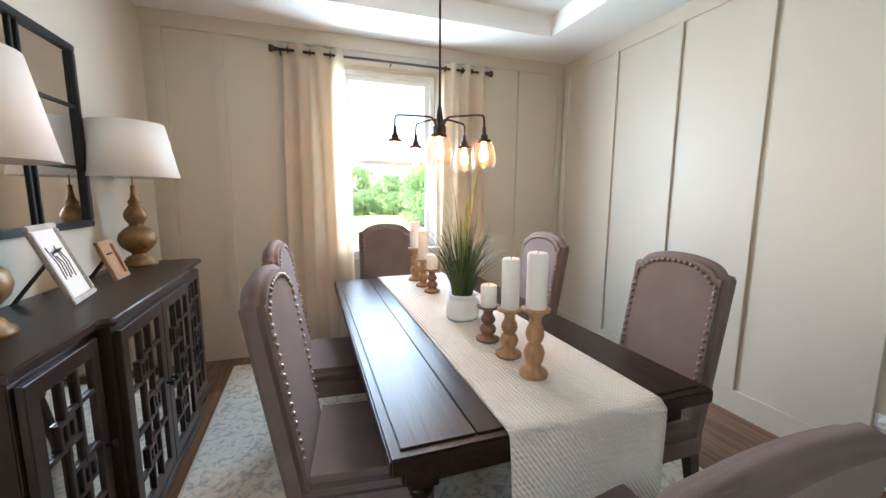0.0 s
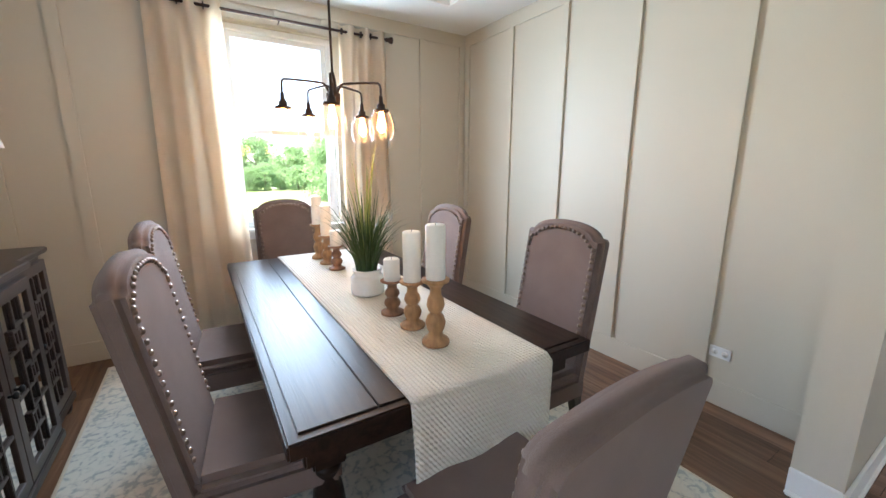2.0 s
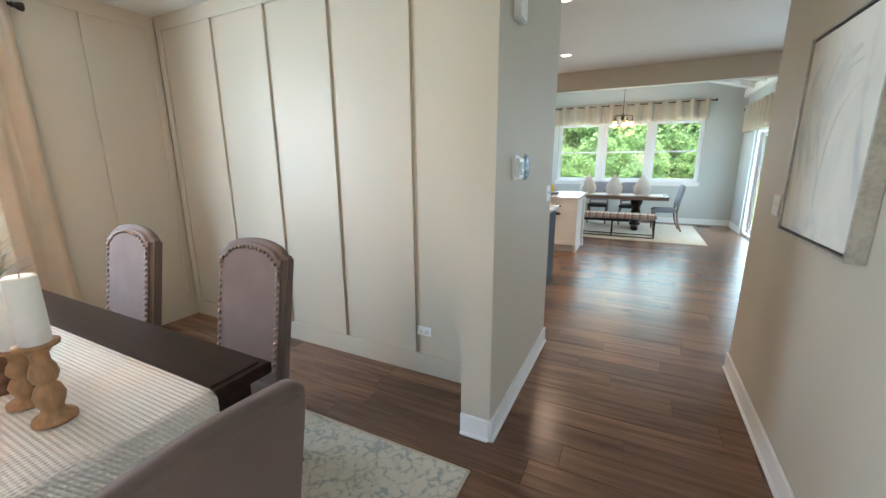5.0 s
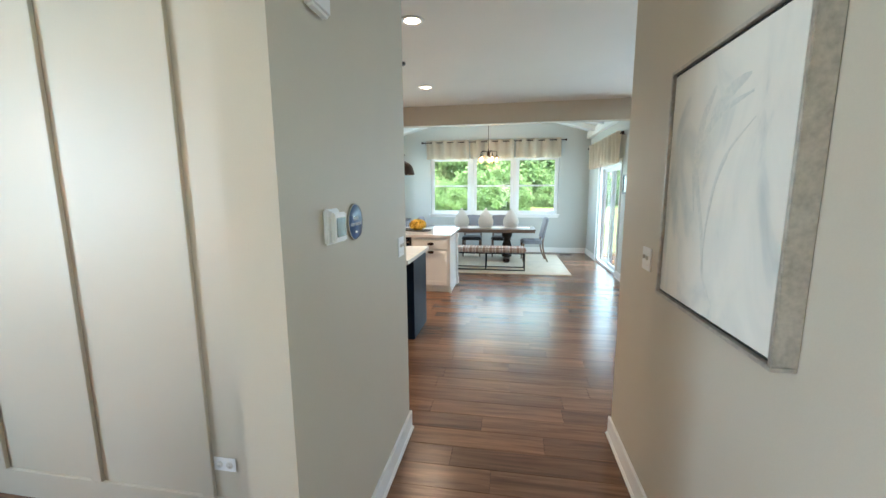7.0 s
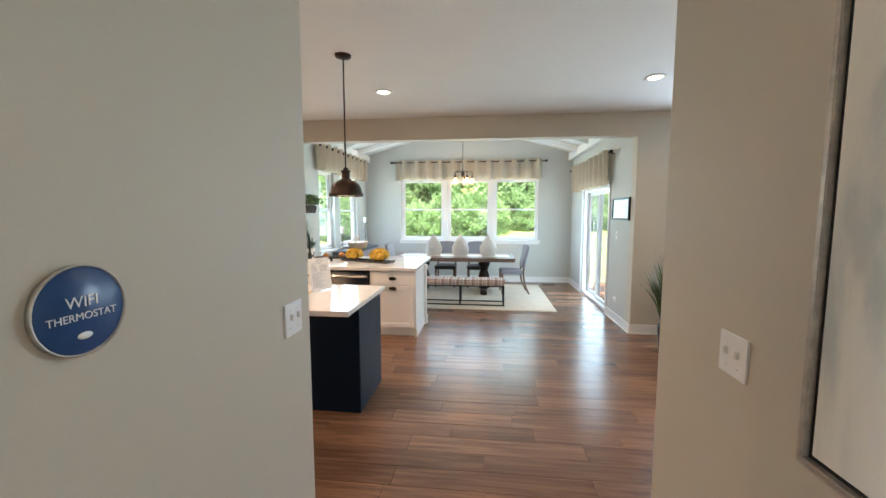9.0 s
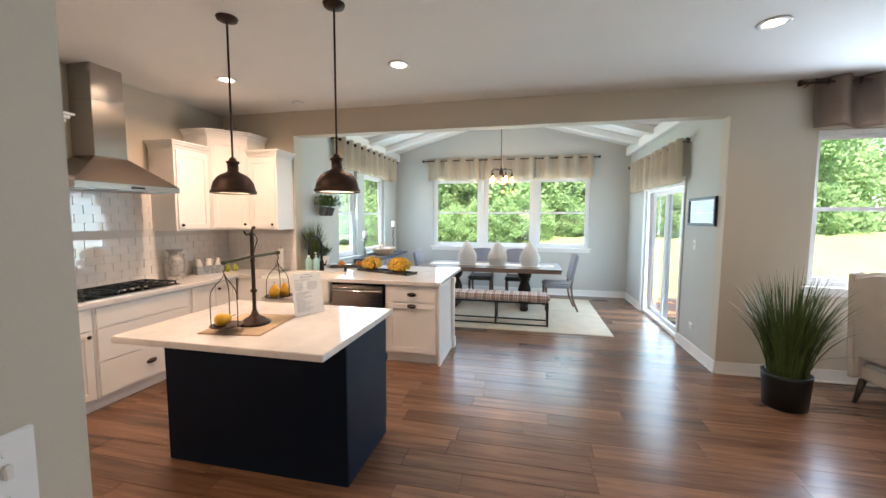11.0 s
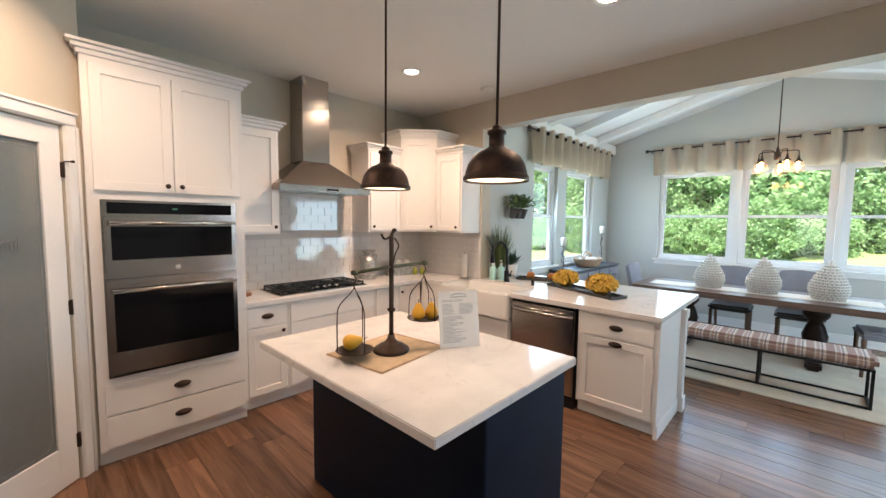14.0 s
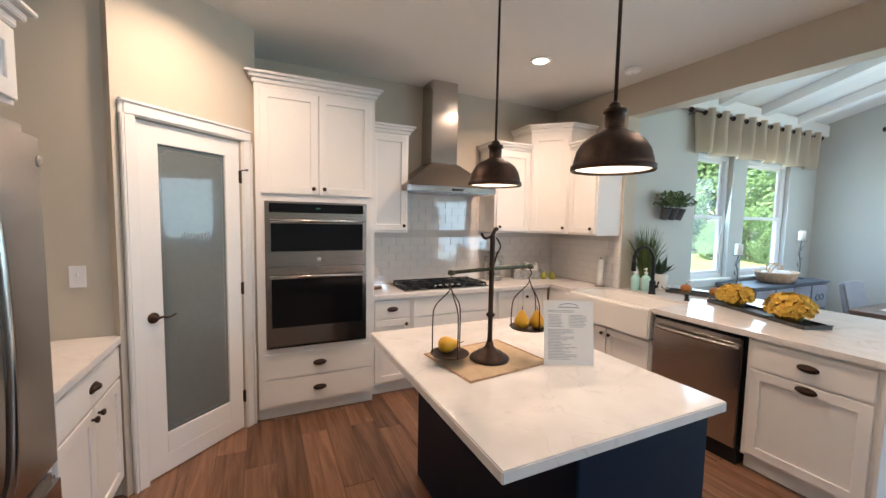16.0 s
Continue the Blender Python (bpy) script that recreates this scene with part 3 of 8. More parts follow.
def tree_mesh(seed, h, r):
    rnd = random.Random(seed)
    trunk = bm_new()
    tube(trunk, [(0, 0, -0.1), (0.05, 0.02, h * 0.3), (-0.03, 0.06, h * 0.62)], 0.16, 8, 0.07)
    for k in range(7):
        a = k * 2.4 + rnd.random()
        z = h * (0.25 + 0.06 * k)
        tube(trunk, [(0, 0, z), (math.cos(a) * r * 0.35, math.sin(a) * r * 0.35, z + h * 0.12), (math.cos(a) * r * 0.7, math.sin(a) * r * 0.7, z + h * 0.22)], 0.06, 5, 0.02)
    vs, fs = [], []
    clumps = []
    for k in range(52):
        a, u = rnd.random() * 6.283, rnd.random()
        z = h * (0.02 + 0.96 * u)
        rr = r * math.sqrt(max(0.05, 1 - (2 * (u - 0.45)) ** 2 * 0.8)) * (0.45 + 0.6 * rnd.random())
        clumps.append((math.cos(a) * rr, math.sin(a) * rr, z, 0.5 + 0.55 * rnd.random()))
    for cx, cy, cz, cr in clumps:
        for k in range(150):
            d = Vector((rnd.gauss(0, 1), rnd.gauss(0, 1), rnd.gauss(0, 1))).normalized() * cr * (0.5 + 0.6 * rnd.random())
            p = Vector((cx, cy, cz)) + d
            s = 0.07 + 0.07 * rnd.random()
            n = Vector((rnd.gauss(0, 1), rnd.gauss(0, 1), rnd.gauss(0, 0.7) + 0.6)).normalized()
            t = n.orthogonal().normalized()
            b = n.cross(t)
            i = len(vs)
            vs += [p - t * s, p + b * s * 0.6, p + t * s, p - b * s * 0.6]
            fs.append((i, i + 1, i + 2, i + 3))
    me = bpy.data.meshes.new("crown")
    me.from_pydata([tuple(v) for v in vs], [], fs)
    me.materials.append(M["leaf"])
    return mesh_of("trunk", trunk, M["bark"]), me


TREES = [tree_mesh(3, 6.5, 2.3), tree_mesh(8, 8.0, 2.7), tree_mesh(15, 4.6, 2.2)]
rnd = random.Random(5)


def plant_tree(k, x, y, s, z=-0.45):
    ob = thing("tree", "leafy green deciduous tree beyond the lawn", "tree", "trees outside", pose(x, y, z, 0, 0, rnd.random() * 360) @ Matrix.Scale(s, 4))
    for nm, me in zip(("trunk", "crown"), TREES[k]):
        c = new(nm, me)
        c.parent = ob


for i in range(26):
    y = -19 + i * 1.5
    x = 27.0 + rnd.random() * 4.5
    plant_tree(rnd.randrange(3), x, y, 0.95 + 0.4 * rnd.random(), bank_z(x, y) - 0.1)
for i in range(24):
    x, y = 24.5 + rnd.random() * 2, -14 + i * 1.1
    plant_tree(2, x, y, 0.35 + 0.25 * rnd.random(), bank_z(x, y) - 0.1)
for i in range(12):
    plant_tree(rnd.randrange(3), 7 + i * 2.1, 19 + rnd.random() * 4, 0.75 + 0.3 * rnd.random())
for i in range(8):
    plant_tree(rnd.randrange(3), 8.5 + i * 1.8, -17.5 - rnd.random() * 5, 0.8 + 0.3 * rnd.random())
for i in range(30):
    plant_tree(2, -16 + i * 1.3, 35 + rnd.random() * 2, 0.30 + 0.2 * rnd.random())
for i in range(13):
    plant_tree(2, -14 + i * 2.4, 38 + rnd.random() * 6, 0.75 + 0.4 * rnd.random())

# ---- dining room ----


def waffle_mat(name, color, pitch):
    """Cloth with small raised cells."""
    m = mat(name, color, 0.9, vary=0.05, scale=8, fine=250, bump=0.0, sheen=0.2)
    n, l = m.node_tree.nodes, m.node_tree.links
    co = n.new("ShaderNodeNewGeometry")
    hs = []
    for ax in (0, 1):
        mp = n.new("ShaderNodeMapping")
        mp.inputs["Rotation"].default_value = (0, 0, radians(45))
        l.new(co.outputs["Position"], mp.inputs["Vector"])
        sp = n.new("ShaderNodeSeparateXYZ")
        l.new(mp.outputs["Vector"], sp.inputs[0])
        q = n.new("ShaderNodeMath")
        q.operation = 'MULTIPLY'
        q.inputs[1].default_value = 2 * math.pi / pitch
        if ax:
            ad = n.new("ShaderNodeMath")
            ad.operation = 'ADD'
            l.new(sp.outputs["Y"], ad.inputs[0])
            l.new(sp.outputs["Z"], ad.inputs[1])
            l.new(ad.outputs[0], q.inputs[0])
        else:
            l.new(sp.outputs["X"], q.inputs[0])
        s = n.new("ShaderNodeMath")
        s.operation = 'SINE'
        l.new(q.outputs[0], s.inputs[0])
        hs.append(s)
    mu = n.new("ShaderNodeMath")
    mu.operation = 'MULTIPLY'
    l.new(hs[0].outputs[0], mu.inputs[0])
    l.new(hs[1].outputs[0], mu.inputs[1])
    bp = n.new("ShaderNodeBump")
    bp.inputs["Strength"].default_value, bp.inputs["Distance"].default_value = 0.9, 0.005
    l.new(mu.outputs[0], bp.inputs["Height"])
    l.new(bp.outputs["Normal"], n["Principled BSDF"].inputs["Normal"])
    return m


M["waffle"] = waffle_mat("cream_waffle_weave", (0.76, 0.68, 0.58), 0.021)
M["gold"] = mat("antique_gold", (0.21, 0.12, 0.045), 0.42, metal=0.35, vary=0.35, scale=10, fine=40)
M["shade"] = mat("white_linen_shade", (0.78, 0.74, 0.69), 0.9, vary=0.03, scale=6, fine=380, bump=0.15)
M["silver"] = mat("silver_frame", (0.46, 0.42, 0.37), 0.42, metal=0.5, vary=0.2, scale=14)
M["paper"] = mat("white_paper", (0.82, 0.80, 0.77), 0.8, vary=0.02)
M["ink"] = mat("grey_ink", (0.16, 0.15, 0.15), 0.8, vary=0.2)
M["bulbglass"] = glass_mat("clear_stemware", (1.0, 0.98, 0.95), 0.02)
M["seeded"] = seeded_glass("clear_seeded_glass")
M["filament"] = mat("warm_filament", (1, 0.7, 0.35), 0.5, emit=(1.0, 0.50, 0.16), strength=60, bump=0)
M["bulb"] = mat("warm_bulb", (1, 0.75, 0.45), 0.4, emit=(1.0, 0.42, 0.12), strength=6.0, bump=0)


def chair_back_outline(w, h, sh):
    """Camel-back outline in x and height."""
    if h - sh < 0.05:
        pts = [(-w / 2, 0), (w / 2, 0)]
        for k in range(6):
            a = math.pi / 2 * k / 5
            pts.append((w / 2 - 0.07 + 0.07 * math.cos(a), sh - 0.05 + 0.06 * math.sin(a)))
        for k in range(1, 10):
            u = k / 10
            pts.append(((w / 2 - 0.07) * (1 - 2 * u), sh + 0.01 + (h - sh - 0.01) * math.sin(math.pi * u)))
        return pts + [(-x, z) for x, z in reversed(pts[2:8])]
    pts = [(-w / 2, 0), (w / 2, 0), (w / 2, sh), (w / 2 - 0.012, sh + 0.014), (w / 2 - 0.035, sh + 0.016)]
    for k in range(1, 16):
        u = k / 16
        x = (w / 2 - 0.04) * math.cos(math.pi * u)
        pts.append((x, sh + 0.018 + (h - sh - 0.018) * math.sin(math.pi * u) ** 1.15))
    pts += [(-w / 2 + 0.035, sh + 0.016), (-w / 2 + 0.012, sh + 0.014), (-w / 2, sh)]
    return pts


def dining_chair(w=0.47, sh=0.672, h=0.752, label="taupe upholstered camel-back dining chair with nailhead trim"):
    """Upholstered chair, front along +y, origin on the floor under the seat."""
    ob = thing("dining_chair", label, "chair", "chairs round the dining table")
    lean = pose(0, -0.205, 0.40, 90 + 9.5, 0, 0)
    out = chair_back_outline(w, h, sh)
    bm = bm_new()
    prism(bm, out, -0.038, 0.038, lean, 0.022)
    part("backrest", bm, M["chairfab"], ob)
    bm = bm_new()
    n = len(out)
    path = [Vector((x, y, 0)) for x, y in out[1:]]
    gap, run = 0.033, 0.0
    pts = []
    for a, b in zip(path, path[1:] + [Vector((-w / 2, 0, 0))]):
        d = (b - a).length
        while run < d:
            pts.append(a + (b - a) * (run / d))
            run += gap
        run -= d
    for p in pts:
        if p.y < 0.12:
            continue
        q = Vector((p.x * (1 - 0.036 / (w / 2)), p.y - (0.042 if p.y > sh - 0.045 else 0.0), 0))
        for side in (1,):
            t = bmesh.new()
            bmesh.ops.create_icosphere(t, subdivisions=1, radius=0.0112)
            for f in t.faces:
                f.smooth = True
            add_bm(bm, t, lean @ Matrix.Translation((q.x, q.y, -0.0385 * side)))
    tagged(part("nail_trim", bm, M["nail"], ob), "row of dark bronze nailheads", "", "", "stuff")
    bm = bm_new()
    bx(bm, -0.24, 0.24, -0.235, 0.235, 0.33, 0.435, 0.015)
    part("seat_frame", bm, M["chairfab"], ob)
    bm = bm_new()
    bx(bm, -0.245, 0.245, -0.20, 0.245, 0.425, 0.49, 0.028)
    part("seat", bm, M["chairfab"], ob)
    for sx in (-1, 1):
        bm = bm_new()
        t = bmesh.new()
        bmesh.ops.create_cube(t, size=1)
        for v in t.verts:
            k = 0.046 if v.co.z > 0 else 0.030
            v.co = Vector((sx * 0.205 + v.co.x * k, 0.20 + v.co.y * k, 0.0 if v.co.z < 0 else 0.335))
        add_bm(bm, t)
        part("leg", bm, M["darkleg"], ob)
        bm = bm_new()
        t = bmesh.new()
        bmesh.ops.create_cube(t, size=1)
        for v in t.verts:
            top = v.co.z > 0
            k = 0.046 if top else 0.032
            v.co = Vector((sx * 0.205 + v.co.x * k, (-0.205 if top else -0.275) + v.co.y * k, 0.335 if top else 0.0))
        add_bm(bm, t)
        part("leg", bm, M["darkleg"], ob)
    return ob


ch = dining_chair()
ch.matrix_world = pose(1.18, 1.225, 0.012, 0, 0, 90)
for x, y, a in ((1.15, 2.235, 91), (0.085, 1.36, -97), (0.06, 2.18, -95), (0.55, 2.99, 180)):
    copy_thing(ch, pose(x, y, 0.012, 0, 0, a))
head = dining_chair(0.55, 0.585, 0.612, "taupe upholstered dining chair with a straight-topped back")
head.matrix_world = pose(0.615, 0.605, 0.012, 0, 0, 2)


def dining_table():
    ob = thing("dining_table", "dark espresso wooden trestle dining table with planked top", "table")
    x0, x1, y0, y1 = 0.085, 1.215, 0.83, 2.985
    part("apron", bx(bm_new(), x0 + 0.05, x1 - 0.05, y0 + 0.07, y1 - 0.07, 0.60, 0.70, 0.006), M["espresso"], ob)
    bm = bm_new()
    bx(bm, x0, x1, y0, y1, 0.695, 0.744, 0.006)
    top = part("tabletop", bm, M["espresso"], ob)
    xs = [x0 + 0.032, 0.335, 0.635, 0.93, x1 - 0.032]
    for a, b in zip(xs, xs[1:]):
        part("plank", bx(bm_new(), a + 0.0015, b - 0.0015, y0 + 0.032, y1 - 0.032, 0.740, 0.750, 0.0025), M["espresso"], top)
    for sx in (x0 + 0.16, x1 - 0.16):
        for y in (y0 + 0.30, y1 - 0.30):
            bm = bm_new()
            lathe(bm, [(0.035, 0.012), (0.05, 0.03), (0.05, 0.06), (0.03, 0.09), (0.045, 0.13), (0.062, 0.22), (0.05, 0.32), (0.034, 0.37), (0.05, 0.40), (0.05, 0.43)], sx, y, 20)
            bx(bm, sx - 0.055, sx + 0.055, y - 0.055, y + 0.055, 0.43, 0.60, 0.006)
            part("leg", bm, M["espresso"], ob)


dining_table()


def cloth_strip(name, xa, xb, ya, yb, z, drop_near, drop_far, material, label, category):
    """A cloth lying along y over both ends of a table."""
    r = 0.03
    prof = [(ya - 0.014 - 0.012 * math.sin(k / 6 * 3.0), z - drop_near + (drop_near - r) * k / 6) for k in range(7)]
    for k in range(1, 6):
        a = math.pi / 2 * k / 5
        prof.append((ya - 0.014 + r * (1 - math.cos(a)) , z - r + r * math.sin(a)))
    for k in range(1, 40):
        prof.append((ya + 0.03 + (yb - ya - 0.06) * k / 40, z))
    for k in range(0, 6):
        a = math.pi / 2 * k / 5
        prof.append((yb + 0.014 - r * (1 - math.sin(a)), z - r + r * math.cos(a)))
    for k in range(1, 7):
        prof.append((yb + 0.016, z - r - (drop_far - r) * k / 6))
    nx = 14
    bm = bm_new()
    grid = []
    for y, zz in prof:
        row = []
        for i in range(nx + 1):
            x = xa + (xb - xa) * i / nx
            wob = 0.004 * noise.noise((x * 4, y * 5, zz * 6)) if zz > z - 0.02 else 0.02 * noise.noise((x * 7, 3.1, zz * 3))
            row.append(bm.verts.new((x, y + (wob if zz < z - 0.02 else 0), zz + (max(0.0, wob) * 0.3 if zz >= z - 0.02 else 0))))
        grid.append(row)
    for a, b in zip(grid, grid[1:]):
        for i in range(nx):
            f = bm.faces.new((a[i], a[i + 1], b[i + 1], b[i]))
            f.smooth = True
    bmesh.ops.recalc_face_normals(bm, faces=list(bm.faces))
    bmesh.ops.solidify(bm, geom=list(bm.faces), thickness=0.004)
    return solid(name, bm, material, label, category)


cloth_strip("table_runner", 0.418, 0.975, 0.83, 2.985, 0.755, 0.46, 0.40, M["waffle"], "cream waffle-weave runner draped over the dining table", "table runner")


def candle_holder(x, y, h, candle_h, wood, lit=0):
    ob = thing("candle_holder", "turned wooden candle holder standing on the runner", "candle holder", "candle holders on the dining table", pose(x, y, 0.758))
    s = h / 0.25
    prof = [(0.052, 0), (0.053, 0.010), (0.046, 0.020 * s), (0.030, 0.030 * s), (0.026, 0.045 * s), (0.033, 0.060 * s), (0.038, 0.085 * s), (0.030, 0.110 * s), (0.019, 0.122 * s), (0.027, 0.130 * s),
            (0.034, 0.150 * s), (0.030, 0.175 * s), (0.022, 0.190 * s), (0.021, 0.215 * s), (0.034, 0.232 * s), (0.050, 0.240 * s), (0.052, 0.250 * s), (0.0, 0.250 * s)]
    part("stem", lathe(bm_new(), prof, seg=22), wood, ob)
    c = thing("candle", "thick ivory pillar candle on a wooden holder", "candle", "pillar candles", pose(x, y, 0.758 + h))
    part("wax", lathe(bm_new(), [(0.034, 0), (0.036, 0.004), (0.036, candle_h - 0.006), (0.031, candle_h), (0.012, candle_h - 0.004), (0.0, candle_h - 0.006)], seg=24), M["wax"], c)
    part("wick", tube(bm_new(), [(0, 0, candle_h - 0.008), (0.001, 0, candle_h + 0.008)], 0.0014, 5), M["ink"], c, "black wick")


candle_holder(0.668, 1.105, 0.25, 0.20, M["turned"])
candle_holder(0.668, 1.29, 0.195, 0.205, M["turned"])
candle_holder(0.66, 1.47, 0.155, 0.10, M["turned_dark"])
candle_holder(0.685, 2.38, 0.155, 0.10, M["turned_dark"])
candle_holder(0.675, 2.56, 0.195, 0.205, M["turned"])
candle_holder(0.67, 2.76, 0.25, 0.20, M["turned"])


def blades(count, h, spread, base_r, seed, width=0.006, droop=0.35, z0=0.0):
    """A tuft of long narrow leaves."""
    r = random.Random(seed)
    bm = bm_new()
    for k in range(count):
        a = r.random() * 6.283
        hh = h * (0.55 + 0.45 * r.random())
        out = spread * (0.15 + 0.85 * r.random())
        bx0 = base_r * r.random() ** 0.5
        px, py = math.cos(a) * bx0, math.sin(a) * bx0
        side = Vector((-math.sin(a + r.uniform(-1, 1)), math.cos(a + r.uniform(-1, 1)), 0)).normalized()
        prev = None
        for i in range(6):
            t = i / 5
            o = out * t ** 1.6
            z = z0 + hh * (t - droop * (out / spread) * t ** 3)
            c = Vector((px + math.cos(a) * o, py + math.sin(a) * o, z))
            wd = width * (1 - t ** 2.2) + 0.0006
            pair = (bm.verts.new(c - side * wd / 2), bm.verts.new(c + side * wd / 2))
            if prev:
                bm.faces.new((prev[0], prev[1], pair[1], pair[0]))
            prev = pair
    return bm


pl = thing("potted_grass", "artificial grass plant in a white ceramic crock", "plant", "", pose(0.672, 1.805, 0.758))
part("pot", lathe(bm_new(), [(0.075, 0), (0.084, 0.006), (0.086, 0.02), (0.086, 0.088), (0.080, 0.098), (0.068, 0.104), (0.070, 0.112), (0.074, 0.122), (0.074, 0.132), (0.066, 0.132), (0.064, 0.110), (0.0, 0.110)], seg=32), M["ceramic"], pl)
part("grass", blades(230, 0.50, 0.24, 0.05, 4, 0.006, 0.32, 0.10), M["blade"], pl)
M["blade_pale"] = mat("pale_yellow_blade", (0.36, 0.38, 0.12), 0.6, vary=0.2)
part("tall_blade", blades(7, 0.80, 0.15, 0.02, 12, 0.016, 0.22, 0.10), M["blade_pale"], pl, "pale tall blades")


def jar(m, parent_ob, r=0.062, h=0.145):
    """Bell glass with socket and bulb, hanging from its top at the origin of m."""
    bm = lathe(bm_new(), [(0.009, 0.045), (0.011, 0.012), (0.018, 0.008), (0.020, -0.012), (0.036, -0.016), (0.038, -0.026), (0.0, -0.026)], seg=16, m=m)
    sock = part("socket", bm, M["bronze"], parent_ob)
    bm = lathe(bm_new(), [(0.034, -0.024), (0.041, -0.034), (0.052, -0.060), (0.060, -0.090), (0.061, -0.115), (0.055, -0.138), (0.046, -0.154)], seg=24, m=m)
    t = list(bm.faces)
    bmesh.ops.delete(bm, geom=[f for f in t if len(f.verts) > 4], context='FACES')
    g = part("glass_shade", bm, M["seeded"], parent_ob, "clear seeded glass shade")
    g.visible_shadow = False
    bm = lathe(bm_new(), [(0.0, -0.125), (0.010, -0.122), (0.021, -0.102), (0.022, -0.088), (0.014, -0.055), (0.011, -0.026)], seg=12, m=m)
    b = part("bulb", bm, M["bulb"], parent_ob, "glowing amber bulb")
    b.visible_shadow = False


def chandelier(x, y, zhub, ztop, radius, n, first, label, power):
    ob = thing("chandelier", label, "chandelier", "", pose(x, y, 0))
    part("rod", tube(bm_new(), [(0, 0, zhub + 0.10), (0, 0, ztop - 0.02)], 0.006, 8), M["bronze"], ob)
    part("canopy", lathe(bm_new(), [(0.0, ztop - 0.045), (0.02, ztop - 0.045), (0.06, ztop - 0.022), (0.065, ztop), (0, ztop)], seg=24), M["bronze"], ob)
    part("hub", lathe(bm_new(), [(0, zhub - 0.06), (0.030, zhub - 0.055), (0.034, zhub - 0.02), (0.034, zhub), (0.020, zhub + 0.01), (0.016, zhub + 0.06), (0.008, zhub + 0.10), (0, zhub + 0.10)], seg=20), M["bronze"], ob)
    for k in range(n):
        a = first + 2 * math.pi * k / n
        c, s = math.cos(a), math.sin(a)
        pts = smooth_path([(c * 0.02, s * 0.02, zhub), (c * 0.035, s * 0.035, zhub + 0.03), (c * 0.06, s * 0.06, zhub + 0.045), (c * (radius - 0.03), s * (radius - 0.03), zhub + 0.045), (c * (radius - 0.004), s * (radius - 0.004), zhub + 0.035), (c * radius, s * radius, zhub), (c * radius, s * radius, zhub - 0.02)], 4)
        part("arm", tube(bm_new(), pts, 0.0055, 7), M["bronze"], ob)
        jar(pose(c * radius, s * radius, zhub - 0.06), ob)
        lamp("bulb_light", 'POINT', power, WARM, pose(x + c * radius, y + s * radius, zhub - 0.155), 0.025)


chandelier(0.579, 1.92, 1.755, 2.92, 0.235, 5, math.atan2(-0.94, -0.33), "bronze five-arm chandelier with clear glass shades, lit", 0.30)

# rug under the table


def rug_mat(name):
    """Worn oriental pattern in greys, with a border band."""
    m = mat(name, (0.55, 0.53, 0.49), 0.95, bump=0)
    n, l = m.node_tree.nodes, m.node_tree.links
    geo = n.new("ShaderNodeNewGeometry")
    big = n.new("ShaderNodeTexNoise")
    big.inputs["Scale"].default_value, big.inputs["Detail"].default_value, big.inputs["Distortion"].default_value = 13.0, 8, 1.6
    small = n.new("ShaderNodeTexNoise")
    small.inputs["Scale"].default_value, small.inputs["Detail"].default_value = 55, 4
    vor = n.new("ShaderNodeTexVoronoi")
    vor.inputs["Scale"].default_value = 17
    vor.feature = 'DISTANCE_TO_EDGE'
    for t in (big, small, vor):
        l.new(geo.outputs["Position"], t.inputs["Vector"])
    s1 = n.new("ShaderNodeMath")
    s1.operation = 'ADD'
    l.new(big.outputs["Fac"], s1.inputs[0])
    l.new(vor.outputs["Distance"], s1.inputs[1])
    s2 = n.new("ShaderNodeMath")
    s2.operation = 'MULTIPLY_ADD'
    l.new(small.outputs["Fac"], s2.inputs[0])
    s2.inputs[1].default_value = 0.5
    l.new(s1.outputs[0], s2.inputs[2])
    cr = n.new("ShaderNodeValToRGB")
    e = cr.color_ramp.elements
    e[0].position, e[0].color = 0.70, (0.35, 0.355, 0.335, 1)
    e[1].position, e[1].color = 0.94, (0.60, 0.56, 0.48, 1)
    x = e.new(0.80)
    x.color = (0.52, 0.49, 0.425, 1)
    l.new(s2.outputs[0], cr.inputs["Fac"])
    l.new(cr.outputs["Color"], n["Principled BSDF"].inputs["Base Color"])
    bp = n.new("ShaderNodeBump")
    bp.inputs["Strength"].default_value = 0.5
    bp.inputs["Distance"].default_value = 0.004
    l.new(small.outputs["Fac"], bp.inputs["Height"])
    l.new(bp.outputs["Normal"], n["Principled BSDF"].inputs["Normal"])
    return m


M["persian"] = rug_mat("worn_grey_pattern")
rg = thing("area_rug", "distressed grey and cream rug under the dining table", "rug")
part("woven_field", bx(bm_new(), -0.695, 1.775, 0.225, 3.33, 0.0005, 0.011, 0.003), M["persian"], rg)
bm = bm_new()
for a in ((-0.71, -0.696, 0.21, 3.345), (1.776, 1.79, 0.21, 3.345), (-0.696, 1.776, 0.21, 0.224), (-0.696, 1.776, 3.331, 3.345)):
    bx(bm, a[0], a[1], a[2], a[3], 0.0005, 0.010, 0.003)
part("binding", bm, M["rug_pale"], rg)

# ---- curtains ----


